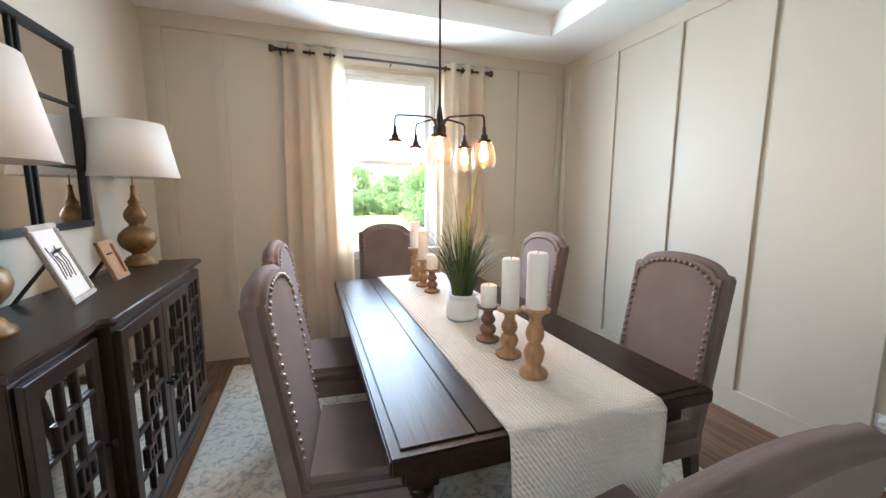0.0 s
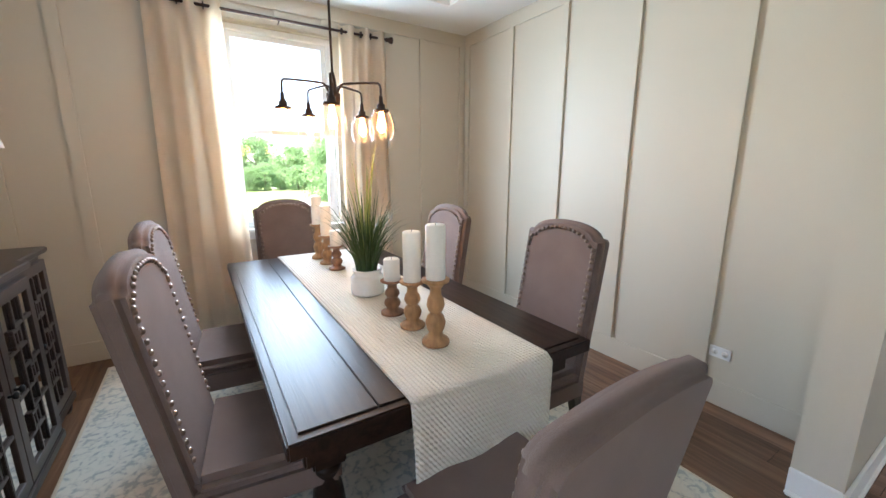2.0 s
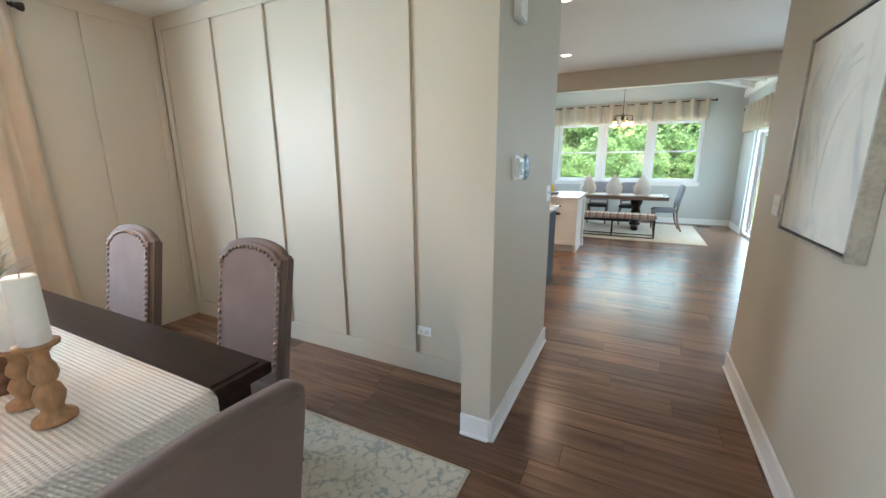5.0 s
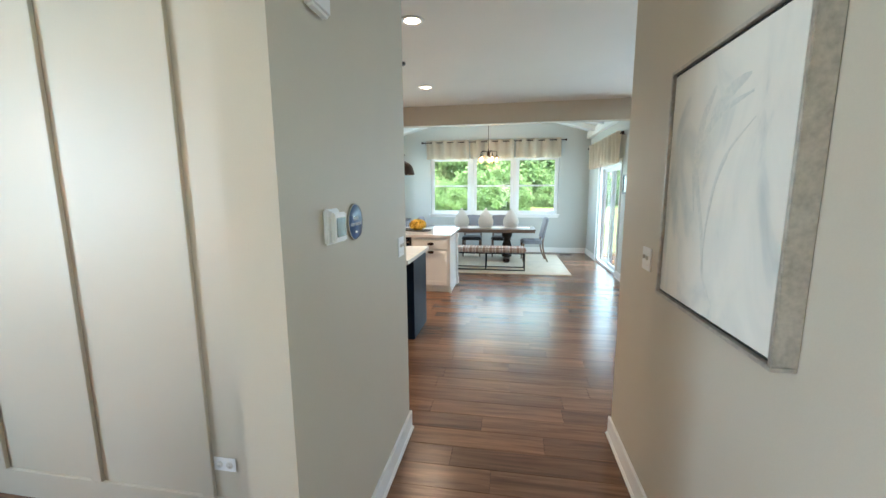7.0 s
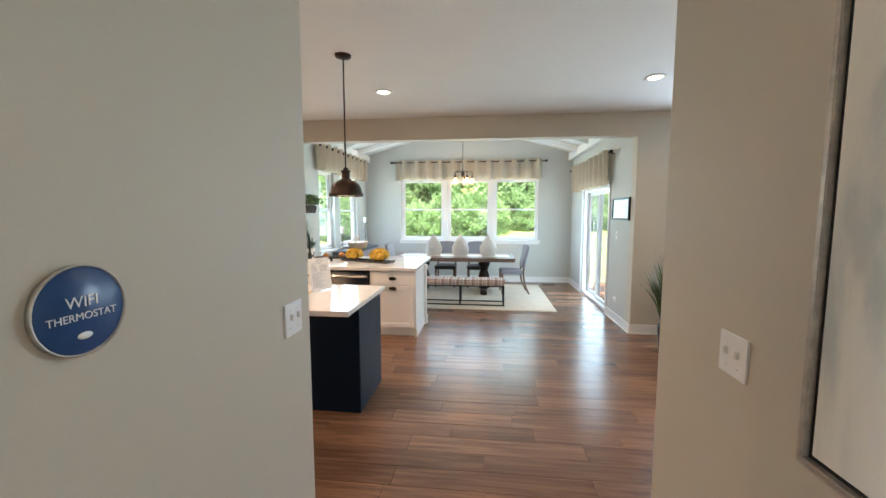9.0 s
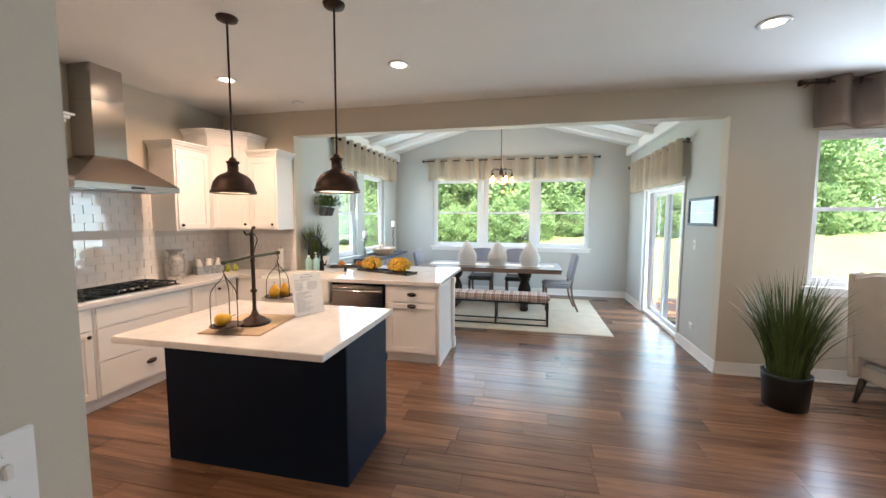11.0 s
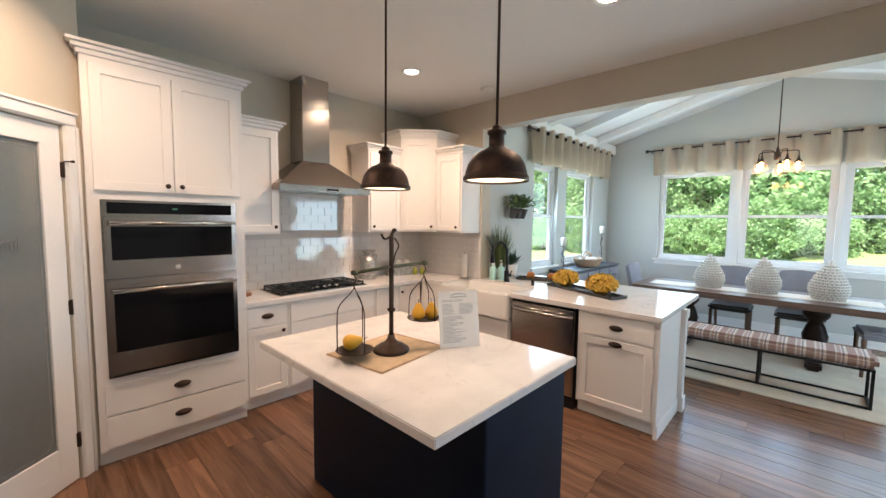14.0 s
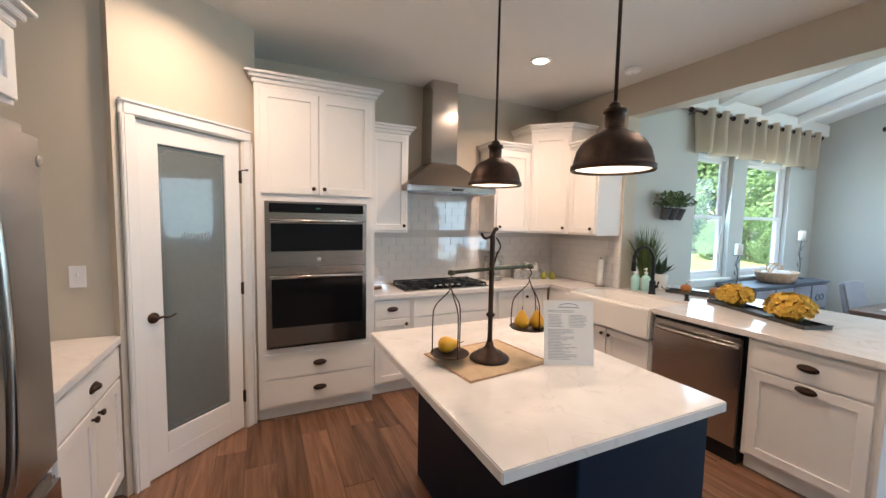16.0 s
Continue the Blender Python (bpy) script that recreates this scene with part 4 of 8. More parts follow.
def pleated(x0, x1, z0, z1, amp, folds, y=0.0, flare=0.0, seed=1, thick=0.004):
    """A hanging cloth with soft folds; local x along the rod."""
    bm = bm_new()
    nx, nz = folds * 10, 14
    rows = []
    for j in range(nz + 1):
        t = j / nz
        z = z1 + (z0 - z1) * t
        row = []
        for i in range(nx + 1):
            u = i / nx
            ph = u * folds * 2 * math.pi
            a = amp * (1 + 0.25 * noise.noise((u * 5, t * 2, seed))) * (1 - 0.25 * t)
            x = x0 + (x1 - x0) * u + flare * t * (u - 0.5) + 0.012 * math.sin(ph * 2 + 0.5) * t + 0.02 * noise.noise((u * 4, t * 1.5, seed + 7)) * t
            row.append(bm.verts.new((x, y + a * math.sin(ph) + 0.015 * noise.noise((u * 3, t * 2, seed + 3)) * t, z + (0.01 * math.sin(ph * 0.5) * t))))
        rows.append(row)
    for a, b in zip(rows, rows[1:]):
        for i in range(nx):
            f = bm.faces.new((a[i], a[i + 1], b[i + 1], b[i]))
            f.smooth = True
    bmesh.ops.solidify(bm, geom=list(bm.faces), thickness=thick)
    return bm


def rod_with_rings(m, x0, x1, z, grommets, name, label, brackets, r=0.011, finial=True):
    ob = thing(name, label, "curtain rod", "", m)
    part("rod", tube(bm_new(), [(x0, 0, z), (x1, 0, z)], r, 10), M["rod"], ob)
    if finial:
        for x, s in ((x0, -1), (x1, 1)):
            q = Matrix.Translation((x, 0, z)) @ Matrix.Rotation(radians(90 * s), 4, 'Y')
            part("finial", lathe(bm_new(), [(0.014, 0), (0.020, 0.004), (0.014, 0.014), (0.024, 0.030), (0.030, 0.055), (0.027, 0.062), (0, 0.062)], seg=14, m=q), M["rod"], ob)
    for x in brackets:
        part("bracket", tube(bm_new(), [(x, 0, z), (x, 0.02, z - 0.02), (x, 0.075, z - 0.02)], 0.006, 6), M["rod"], ob)
    for x in grommets:
        q = Matrix.Translation((x, 0, z)) @ Matrix.Rotation(radians(90), 4, 'Y')
        part("grommet", lathe(bm_new(), [(0.017, -0.004), (0.026, -0.004), (0.027, 0.0), (0.026, 0.004), (0.017, 0.004), (0.016, 0.0), (0.017, -0.004)], seg=14, m=q), M["rod"], ob)
    return ob


def curtain(m, x0, x1, z0, z1, folds, seed, label, amp=0.034, flare=0.0, material=None, name="curtain", category="curtain", group="curtains"):
    c = thing(name, label, category, group, m)
    part("cloth", pleated(x0, x1, z0, z1, amp, folds, 0.0, flare, seed), material or M["curtain"], c)


cm = pose(0, YN - 0.082, 0)
rod_with_rings(cm, -0.265, 1.56, 2.545, [-0.19, -0.11, -0.02, 0.06, 0.14, 0.22, 1.15, 1.23, 1.32, 1.41, 1.50], "curtain_rod", "dark bronze curtain rod over the dining window", (-0.245, 0.65, 1.54))
curtain(cm, -0.225, 0.25, 0.035, 2.60, 3, 3, "cream linen grommet curtain hanging to the floor", flare=0.10)
curtain(cm, 1.12, 1.545, 0.035, 2.60, 3, 8, "cream linen grommet curtain hanging to the floor", flare=0.06)

# ---- sideboard ----


def fret_door(ob, w, h, m, knob_side):
    """A door with a mirror behind square fretwork; local x across, y outwards negative, z up."""
    d = part("door", bm_frame(w, h, 0.055, 0.022, m), M["sidewood"], ob)
    part("mirror_panel", bx(bm_new(), 0.05, w - 0.05, 0.010, 0.014, 0.05, h - 0.05, m=m), M["mirror"], d, "mirror glass")
    iw, ih = w - 0.11, h - 0.11
    bm = bm_new()
    t = 0.0085
    cxs = (0.055 + iw * 0.36, 0.055 + iw * 0.66)
    for cx in cxs:
        bx(bm, cx - t, cx + t, -0.002, 0.009, 0.055, h - 0.055, 0.002, m=m)
    for k, (zc, xa, xb) in enumerate(((0.16, 0.0, 0.66), (0.30, 0.36, 1.0), (0.43, 0.0, 0.66), (0.57, 0.36, 1.0), (0.70, 0.0, 0.66), (0.84, 0.36, 1.0))):
        z = 0.055 + ih * zc
        bx(bm, 0.055 + iw * xa, 0.055 + iw * xb, -0.0005, 0.0085, z - t, z + t, 0.002, m=m)
    for zc, xc in ((0.23, 0.36), (0.50, 0.66), (0.77, 0.36)):
        z, x = 0.055 + ih * zc, 0.055 + iw * xc
        q = 0.042
        for a in ((x - q, x + q, z - q, z - q + 2 * t), (x - q, x + q, z + q - 2 * t, z + q), (x - q, x - q + 2 * t, z - q + 2 * t, z + q - 2 * t), (x + q - 2 * t, x + q, z - q + 2 * t, z + q - 2 * t)):
            bx(bm, a[0], a[1], -0.003, 0.0095, a[2], a[3], 0.002, m=m)
    part("fretwork", bm, M["sidewood"], d)
    kx = 0.028 if knob_side < 0 else w - 0.028
    km = m @ Matrix.Translation((kx, 0, h * 0.52)) @ Matrix.Rotation(radians(90), 4, 'X')
    part("knob", lathe(bm_new(), [(0.006, 0), (0.006, 0.012), (0.014, 0.018), (0.015, 0.026), (0.009, 0.031), (0, 0.032)], seg=14, m=km), M["black"], d, "round black knob")


def bm_frame(w, h, s, t, m):
    return ring(bm_new(), 0, w, 0, t, 0, h, s, m)


def sideboard():
    ob = thing("sideboard", "dark brown wooden sideboard with mirrored fretwork doors", "sideboard")
    ya, yb, xf, xb = 1.13, 2.85, -0.80, -1.18
    yc0, yc1 = 1.56, 2.42
    xc = -0.755
    bm = bm_new()
    bx(bm, xb, xf, ya + 0.02, yb - 0.02, 0.10, 0.945, 0.004)
    bx(bm, xf + 0.001, xc, yc0, yc1, 0.10, 0.945, 0.004)
    part("body", bm, M["sidewood"], ob)
    o = [(xb, ya - 0.02), (xf + 0.03, ya - 0.02), (xf + 0.03, yc0 - 0.05), (xf + 0.045, yc0 - 0.035), (xc + 0.02, yc0 - 0.03), (xc + 0.03, yc0 - 0.015), (xc + 0.03, yc1 + 0.015), (xc + 0.02, yc1 + 0.03), (xf + 0.045, yc1 + 0.035), (xf + 0.03, yc1 + 0.05), (xf + 0.03, yb + 0.02), (xb, yb + 0.02)]
    part("top", prism(bm_new(), o, 0.948, 0.98, None, 0.006), M["sidewood"], ob)
    bm = bm_new()
    o2 = [(x + (0.012 if x > -1 else 0), y) for x, y in o]
    prism(bm, [(x - 0.02, y) for x, y in o2], 0.06, 0.105, None, 0.006)
    part("plinth", bm, M["sidewood"], ob)
    for y in (ya + 0.04, yc0 + 0.02, yc1 - 0.02, yb - 0.04):
        for x in (xb + 0.05, xf - 0.02):
            part("foot", lathe(bm_new(), [(0.022, 0), (0.030, 0.02), (0.034, 0.045), (0.026, 0.061)], x, y, 12), M["sidewood"], ob)

    def place(y0, x):
        return Matrix.Translation((x, y0, 0.125)) @ Matrix.Rotation(radians(90), 4, 'Z')
    for y0, y1, x, k in ((ya + 0.035, yc0 - 0.03, xf, 1), (yc0 + 0.02, (yc0 + yc1) / 2 - 0.002, xc, 1), ((yc0 + yc1) / 2 + 0.002, yc1 - 0.02, xc, -1), (yc1 + 0.03, yb - 0.035, xf, -1)):
        fret_door(ob, y1 - y0, 0.795, place(y0, x + 0.024), k)


sideboard()


def table_lamp(x, y, z):
    ob = thing("table_lamp", "antique gold gourd table lamp with white drum shade", "lamp", "lamps on the sideboard", pose(x, y, z))
    prof = [(0.088, 0), (0.09, 0.012), (0.084, 0.022), (0.070, 0.034), (0.066, 0.045), (0.055, 0.056), (0.034, 0.066), (0.040, 0.076), (0.060, 0.092), (0.085, 0.120), (0.096, 0.155), (0.088, 0.190), (0.066, 0.215), (0.042, 0.232), (0.034, 0.242),
            (0.042, 0.256), (0.054, 0.276), (0.058, 0.300), (0.050, 0.325), (0.034, 0.348), (0.026, 0.362), (0.034, 0.372), (0.026, 0.384), (0.018, 0.40), (0.012, 0.44), (0.012, 0.47), (0, 0.47)]
    part("base", lathe(bm_new(), prof, seg=28), M["gold"], ob)
    bm = bm_new()
    lathe(bm, [(0.238, 0.515), (0.180, 0.82)], seg=40)
    bmesh.ops.delete(bm, geom=[f for f in bm.faces if len(f.verts) > 4], context='FACES')
    bmesh.ops.solidify(bm, geom=list(bm.faces), thickness=0.003)
    part("shade", bm, M["shade"], ob, "white linen drum shade")
    bm = bm_new()
    for k in range(3):
        a = k * 2.094
        tube(bm, [(0, 0, 0.81), (math.cos(a) * 0.180, math.sin(a) * 0.180, 0.815)], 0.002, 5)
    tube(bm, [(0, 0, 0.465), (0, 0, 0.82)], 0.004, 6)
    part("harp", bm, M["gold"], ob)
    part("finial", lathe(bm_new(), [(0.004, 0.815), (0.010, 0.826), (0.009, 0.838), (0, 0.844)], seg=10), M["gold"], ob)


table_lamp(-1.045, 2.70, 0.98)
table_lamp(-1.015, 1.42, 0.98)


def pane_mirror():
    ob = thing("wall_mirror", "large black metal windowpane mirror on the wall", "mirror", "", pose(XW, 1.265, 1.228))
    w, h = 1.27, 0.915
    part("glass", bx(bm_new(), 0.004, 0.010, 0.01, w - 0.01, 0.01, h - 0.01), M["mirror"], ob, "mirror glass")
    bm = bm_new()
    for a in ((0, w, 0, 0.035), (0, w, h - 0.035, h), (0, 0.035, 0.035, h - 0.035), (w - 0.035, w, 0.035, h - 0.035)):
        bx(bm, 0.0005, 0.03, a[0], a[1], a[2], a[3], 0.004)
    part("frame", bm, M["black"], ob)
    for yc in (w / 3, 2 * w / 3):
        for dy in (-0.022, 0.022):
            part("bar", bx(bm_new(), 0.011, 0.020, yc + dy - 0.007, yc + dy + 0.007, 0.035, h - 0.035, 0.002), M["black"], ob)
    for zc in (h / 3, 2 * h / 3):
        part("bar", bx(bm_new(), 0.012, 0.021, 0.035, w - 0.035, zc - 0.008, zc + 0.008, 0.002), M["black"], ob)


pane_mirror()


def easel_frame(x, y, z, w, h, turn, material, label, lines):
    """A picture frame leaning back on a strut; its face looks along local +x."""
    ob = thing("photo_frame", label, "picture frame", "frames on the sideboard", pose(x, y, z, 0, 0, turn))
    tilt = Matrix.Rotation(radians(-20), 4, 'Y')
    bm = bm_new()
    s = 0.022
    for a in ((-w / 2, w / 2, 0, s), (-w / 2, w / 2, h - s, h), (-w / 2, -w / 2 + s, s, h - s), (w / 2 - s, w / 2, s, h - s)):
        bx(bm, 0, 0.018, a[0], a[1], a[2], a[3], 0.004, m=tilt)
    part("frame", bm, material, ob)
    part("picture", bx(bm_new(), 0.004, 0.008, -w / 2 + s - 0.003, w / 2 - s + 0.003, s - 0.003, h - s + 0.003, m=tilt), M["paper"] if lines else material, ob)
    if lines:
        bm = bm_new()
        for k in range(5):
            y0 = -w * 0.2 + k * w * 0.1
            tube(bm, [tilt @ Vector((0.0085, y0, h * 0.3 + 0.01 * (k % 2))), tilt @ Vector((0.0085, y0 + 0.01, h * 0.5)), tilt @ Vector((0.0085, y0 - 0.012, h * 0.72 - 0.02 * (k % 3)))], 0.003, 5)
        part("drawing", bm, M["ink"], ob, "grey drawing on white")
    bm = bm_new()
    bx(bm, -0.004, 0.0, -0.025, 0.025, 0.0, h * 0.8, m=Matrix.Translation((-h * 0.62, 0, 0.002)) @ Matrix.Rotation(radians(36), 4, 'Y'))
    part("strut", bm, M["black"], ob)


easel_frame(-0.955, 1.86, 0.98, 0.24, 0.32, 8, M["silver"], "silver photo frame standing on the sideboard", True)
easel_frame(-0.985, 2.28, 0.98, 0.15, 0.20, 0, M["turned"], "small brown wooden frame standing on the sideboard", False)
bm = bm_new()
tube(bm, smooth_path([(-1.05, 2.58, 0.984), (-1.10, 2.46, 0.984), (-1.12, 2.2, 0.984), (-1.15, 2.0, 0.984)]), 0.003, 6)
solid("lamp_cord", bm, M["black"], "thin dark lamp cord lying on the sideboard", "cord")


def outlet(m, label="white double wall outlet"):
    ob = thing("wall_outlet", label, "outlet", "", m)
    part("plate", bx(bm_new(), -0.0575, 0.0575, -0.006, -0.0005, -0.035, 0.035, 0.003), M["vinyl"], ob)
    for sx in (-0.026, 0.026):
        part("socket", lathe(bm_new(), [(0.0, 0.0058), (0.017, 0.0058), (0.0175, 0.0075), (0, 0.0078)], seg=14, m=Matrix.Translation((sx, 0, 0)) @ Matrix.Rotation(radians(90), 4, 'X')), M["ceramic"], ob)
        bm = bm_new()
        for dz in (-0.006, 0.006):
            bx(bm, sx - 0.004, sx + 0.004, -0.0082, -0.0070, dz - 0.001, dz + 0.001)
        part("slot", bm, M["ink"], ob)


outlet(pose(XP - 0.001, 0.865, 0.33, 0, 0, -90))

# ---- kitchen ----
M["cutboard"] = mat("pale_maple", (0.62, 0.45, 0.28), 0.5, vary=0.1, scale=8, stretch=(0.2, 1, 1))
M["tile"] = mat("white_glazed_tile", (0.78, 0.755, 0.73), 0.045, vary=0.02, scale=5, fine=30, bump=0.02, ior=1.9)
M["grout"] = mat("pale_grout", (0.60, 0.58, 0.56), 0.85, vary=0.04)
M["sinkwhite"] = mat("fireclay_white", (0.84, 0.83, 0.80), 0.15, vary=0.01)
M["galv"] = mat("galvanised_steel", (0.42, 0.42, 0.41), 0.45, metal=0.9, vary=0.3, scale=24, fine=60)
M["pear"] = mat("yellow_pear_skin", (0.72, 0.40, 0.02), 0.4, second=(0.66, 0.34, 0.03), scale=20)
M["pear_green"] = mat("green_pear_skin", (0.32, 0.34, 0.04), 0.4, vary=0.2, scale=20)
M["orange"] = mat("orange_brown_gourd", (0.40, 0.15, 0.03), 0.45, vary=0.25, scale=20)
M["hydra"] = mat("mustard_petals", (0.80, 0.55, 0.10), 0.75, second=(0.66, 0.38, 0.04), scale=18, fine=80)
M["hydra_core"] = mat("dry_flower_stems", (0.20, 0.12, 0.02), 0.9, scale=18, fine=80)
M["soap"] = mat("teal_soap", (0.42, 0.68, 0.63), 0.12, vary=0.05, coat=0.4)
M["frost"] = mat("frosted_glass", (0.16, 0.185, 0.185), 0.03, vary=0.04, scale=2, fine=30, bump=0.0, coat=0.6, ior=1.6)
M["wine"] = mat("dark_bottle_glass", (0.015, 0.02, 0.012), 0.08, vary=0.1, bump=0)
M["lampglow"] = mat("lamp_lens", (1, 0.9, 0.75), 0.5, emit=(1.0, 0.80, 0.55), strength=2.2, bump=0)
M["shadein"] = mat("pendant_inside", (0.85, 0.80, 0.70), 0.5, vary=0.02)
M["succ"] = mat("succulent_leaf", (0.07, 0.12, 0.07), 0.45, vary=0.25, scale=10)
M["greytrim"] = mat("grey_plastic", (0.25, 0.25, 0.25), 0.4)
M["display"] = mat("dark_display", (0.10, 0.12, 0.11), 0.2, bump=0)
M["blue"] = mat("blue_disc", (0.02, 0.07, 0.20), 0.3, vary=0.05)


def knob(parent, m):
    part("knob", lathe(bm_new(), [(0.006, 0), (0.006, 0.010), (0.013, 0.015), (0.016, 0.021), (0.013, 0.028), (0, 0.030)], seg=16, m=m @ Matrix.Rotation(radians(90), 4, 'X')), M["bronze"], parent, "round bronze knob")


def cup_pull(parent, m):
    """An oval cup pull: a rimmed back plate with a hood over its upper half."""
    bm = bm_new()
    face = m @ Matrix.Rotation(radians(90), 4, 'X')
    lathe(bm, [(0, 0), (0.050, 0), (0.052, 0.002), (0.049, 0.005), (0, 0.005)], seg=28, m=face, squash=0.46)
    t = bmesh.new()
    bmesh.ops.create_uvsphere(t, u_segments=20, v_segments=12, radius=1.0)
    bmesh.ops.delete(t, geom=[v for v in t.verts if v.co.y > 0.05 or v.co.z < -0.32], context='VERTS')
    for v in t.verts:
        v.co = Vector((v.co.x * 0.042, v.co.y * 0.026 - 0.004, v.co.z * 0.019))
    for f in t.faces:
        f.smooth = True
    bmesh.ops.solidify(t, geom=list(t.faces), thickness=0.002)
    add_bm(bm, t, m)
    part("cup_pull", bm, M["bronze"], parent, "dark bronze cup pull")


def shaker(parent, m, x0, x1, z0, z1, kind="door", handle=None, s=0.058):
    """A front with a recessed panel; local y is outwards negative."""
    w, h = x1 - x0, z1 - z0
    q = m @ Matrix.Translation((x0, 0, z0))
    bm = bm_new()
    if kind == "slab" or h < 0.17:
        bx(bm, 0, w, -0.019, -0.001, 0, h, 0.003, m=q)
    else:
        ring(bm, 0, w, -0.019, -0.001, 0, h, s, q)
    d = part("drawer_front" if kind in ("drawer", "slab") else "door", bm, M["cab"], parent)
    if not (kind == "slab" or h < 0.17):
        part("panel", bx(bm_new(), s - 0.004, w - s + 0.004, -0.009, -0.002, s - 0.004, h - s + 0.004, m=q), M["cab"], d)
    if handle:
        hx, hz, what = handle
        hm = m @ Matrix.Translation((hx, -0.019, hz))
        (knob if what == "knob" else cup_pull)(d, hm)
    return d


def crown(parent, m, w, d, z, left=True, right=True, h=0.075, out=0.055):
    """Moulding round the top of a wall cabinet."""
    bm = bm_new()
    for k, (f, zz0, zz1) in enumerate(((0.25, 0.0, 0.4), (0.6, 0.4, 0.75), (1.0, 0.75, 1.0))):
        o = out * f
        bx(bm, -(o if left else 0), w + (o if right else 0), -o, d - 0.002, z + h * zz0, z + h * zz1, 0.004, m=m)
    part("crown", bm, M["cab"], parent, "stepped white crown moulding")


def cabinet(name, label, m, w, d, z0, z1, fronts, toe=False, top=None, group="kitchen cabinets", crown_ends=(True, True)):
    ob = thing(name, label, "cabinet", group)
    bm = bm_new()
    if toe:
        bx(bm, 0.001, w - 0.001, 0, d - 0.003, z0 + 0.10, z1, 0.002, m=m)
        bx(bm, 0.001, w - 0.001, 0.05, d - 0.003, z0, z0 + 0.10, m=m)
    else:
        bx(bm, 0.001, w - 0.001, 0, d - 0.003, z0, z1, 0.002, m=m)
    part("body", bm, M["cab"], ob)
    for f in fronts:
        shaker(ob, m, *f)
    if top is not None:
        crown(ob, m, w, d - 0.003, top, *crown_ends)
    return ob


# oven cabinet, north wall
OM = pose(4.04, 2.87, 0)
oc = cabinet("oven_cabinet", "tall white cabinet holding a double wall oven", OM, 0.89, YK - 2.87, 0, 2.545,
             [(0.035, 0.443, 1.755, 2.505, "door", (0.405, 1.80, "knob")), (0.447, 0.855, 1.755, 2.505, "door", (0.485, 1.80, "knob")),
              (0.035, 0.855, 0.335, 0.53, "slab", (0.445, 0.43, "cup")), (0.035, 0.855, 0.125, 0.325, "slab", (0.445, 0.225, "cup"))], toe=True, top=2.545)


def wall_oven():
    ob = thing("wall_oven", "stainless steel microwave and oven built into the tall cabinet", "oven")
    x0, x1, yf = 4.098, 4.858, 2.868
    part("trim", bx(bm_new(), x0, x1, yf - 0.022, yf - 0.0005, 0.575, 1.70, 0.003), M["steel_h"], ob)
    part("control_panel", bx(bm_new(), x0 + 0.03, x1 - 0.03, yf - 0.030, yf - 0.023, 1.615, 1.685, 0.003), M["blackglass"], ob, "black glass control strip")
    part("clock", bx(bm_new(), x0 + 0.365, x0 + 0.395, yf - 0.0315, yf - 0.0302, 1.645, 1.655), mat("faint_digits", (0.02, 0.05, 0.03), 0.4, emit=(0.2, 0.7, 0.4), strength=0.04, bump=0), ob, "faint green clock display")
    for z0, z1, w0, w1 in ((1.235, 1.595, 1.325, 1.535), (0.60, 1.205, 0.745, 1.115)):
        d = part("door", bx(bm_new(), x0 + 0.008, x1 - 0.008, yf - 0.055, yf - 0.023, z0, z1, 0.006), M["steel_h"], ob, "brushed steel door")
        part("window", bx(bm_new(), x0 + 0.04, x1 - 0.04, yf - 0.060, yf - 0.0552, w0, w1, 0.002), M["blackglass"], d, "black glass window")
        zh = w1 + 0.020
        bm = bm_new()
        tube(bm, [(x0 + 0.03, yf - 0.095, zh), (x1 - 0.03, yf - 0.095, zh)], 0.013, 12)
        for x in (x0 + 0.06, x1 - 0.06):
            tube(bm, [(x, yf - 0.054, zh), (x, yf - 0.095, zh)], 0.009, 8)
        part("handle", bm, M["steel"], d, "round steel bar handle")
    part("badge", lathe(bm_new(), [(0, 0), (0.016, 0), (0.016, 0.003), (0, 0.003)], seg=18, m=Matrix.Translation(((x0 + x1) / 2, yf - 0.055, 1.26)) @ Matrix.Rotation(radians(90), 4, 'X')), M["silver"], ob)
    bm = bm_new()
    bx(bm, x0 + 0.02, x1 - 0.02, yf - 0.026, yf - 0.0225, 0.578, 0.594)
    part("vent", bm, M["black"], ob)


wall_oven()

# north base run
NB = 2.965
NM = pose(0, NB, 0)
cabinet("base_cabinet", "white base cabinet with one drawer over one door", pose(4.94, NB, 0), 0.36, YK - NB, 0, 0.878,
        [(0.02, 0.34, 0.70, 0.862, "slab", (0.18, 0.782, "cup")), (0.02, 0.34, 0.125, 0.688, "door", (0.305, 0.645, "knob"))], toe=True)
cabinet("base_cabinet", "white base cabinet with wide drawers under the cooktop", pose(5.30, NB, 0), 0.92, YK - NB, 0, 0.878,
        [(0.02, 0.90, 0.70, 0.862, "slab"), (0.02, 0.90, 0.415, 0.688, "slab", (0.46, 0.56, "cup")), (0.02, 0.90, 0.125, 0.405, "slab", (0.46, 0.27, "cup"))], toe=True)
cabinet("base_cabinet", "white base cabinet with paired doors in the corner", pose(6.22, NB, 0), 0.66, YK - NB, 0, 0.878,
        [(0.02, 0.32, 0.125, 0.862, "door"), (0.33, 0.64, 0.125, 0.862, "door", (0.36, 0.80, "knob"))], toe=True)

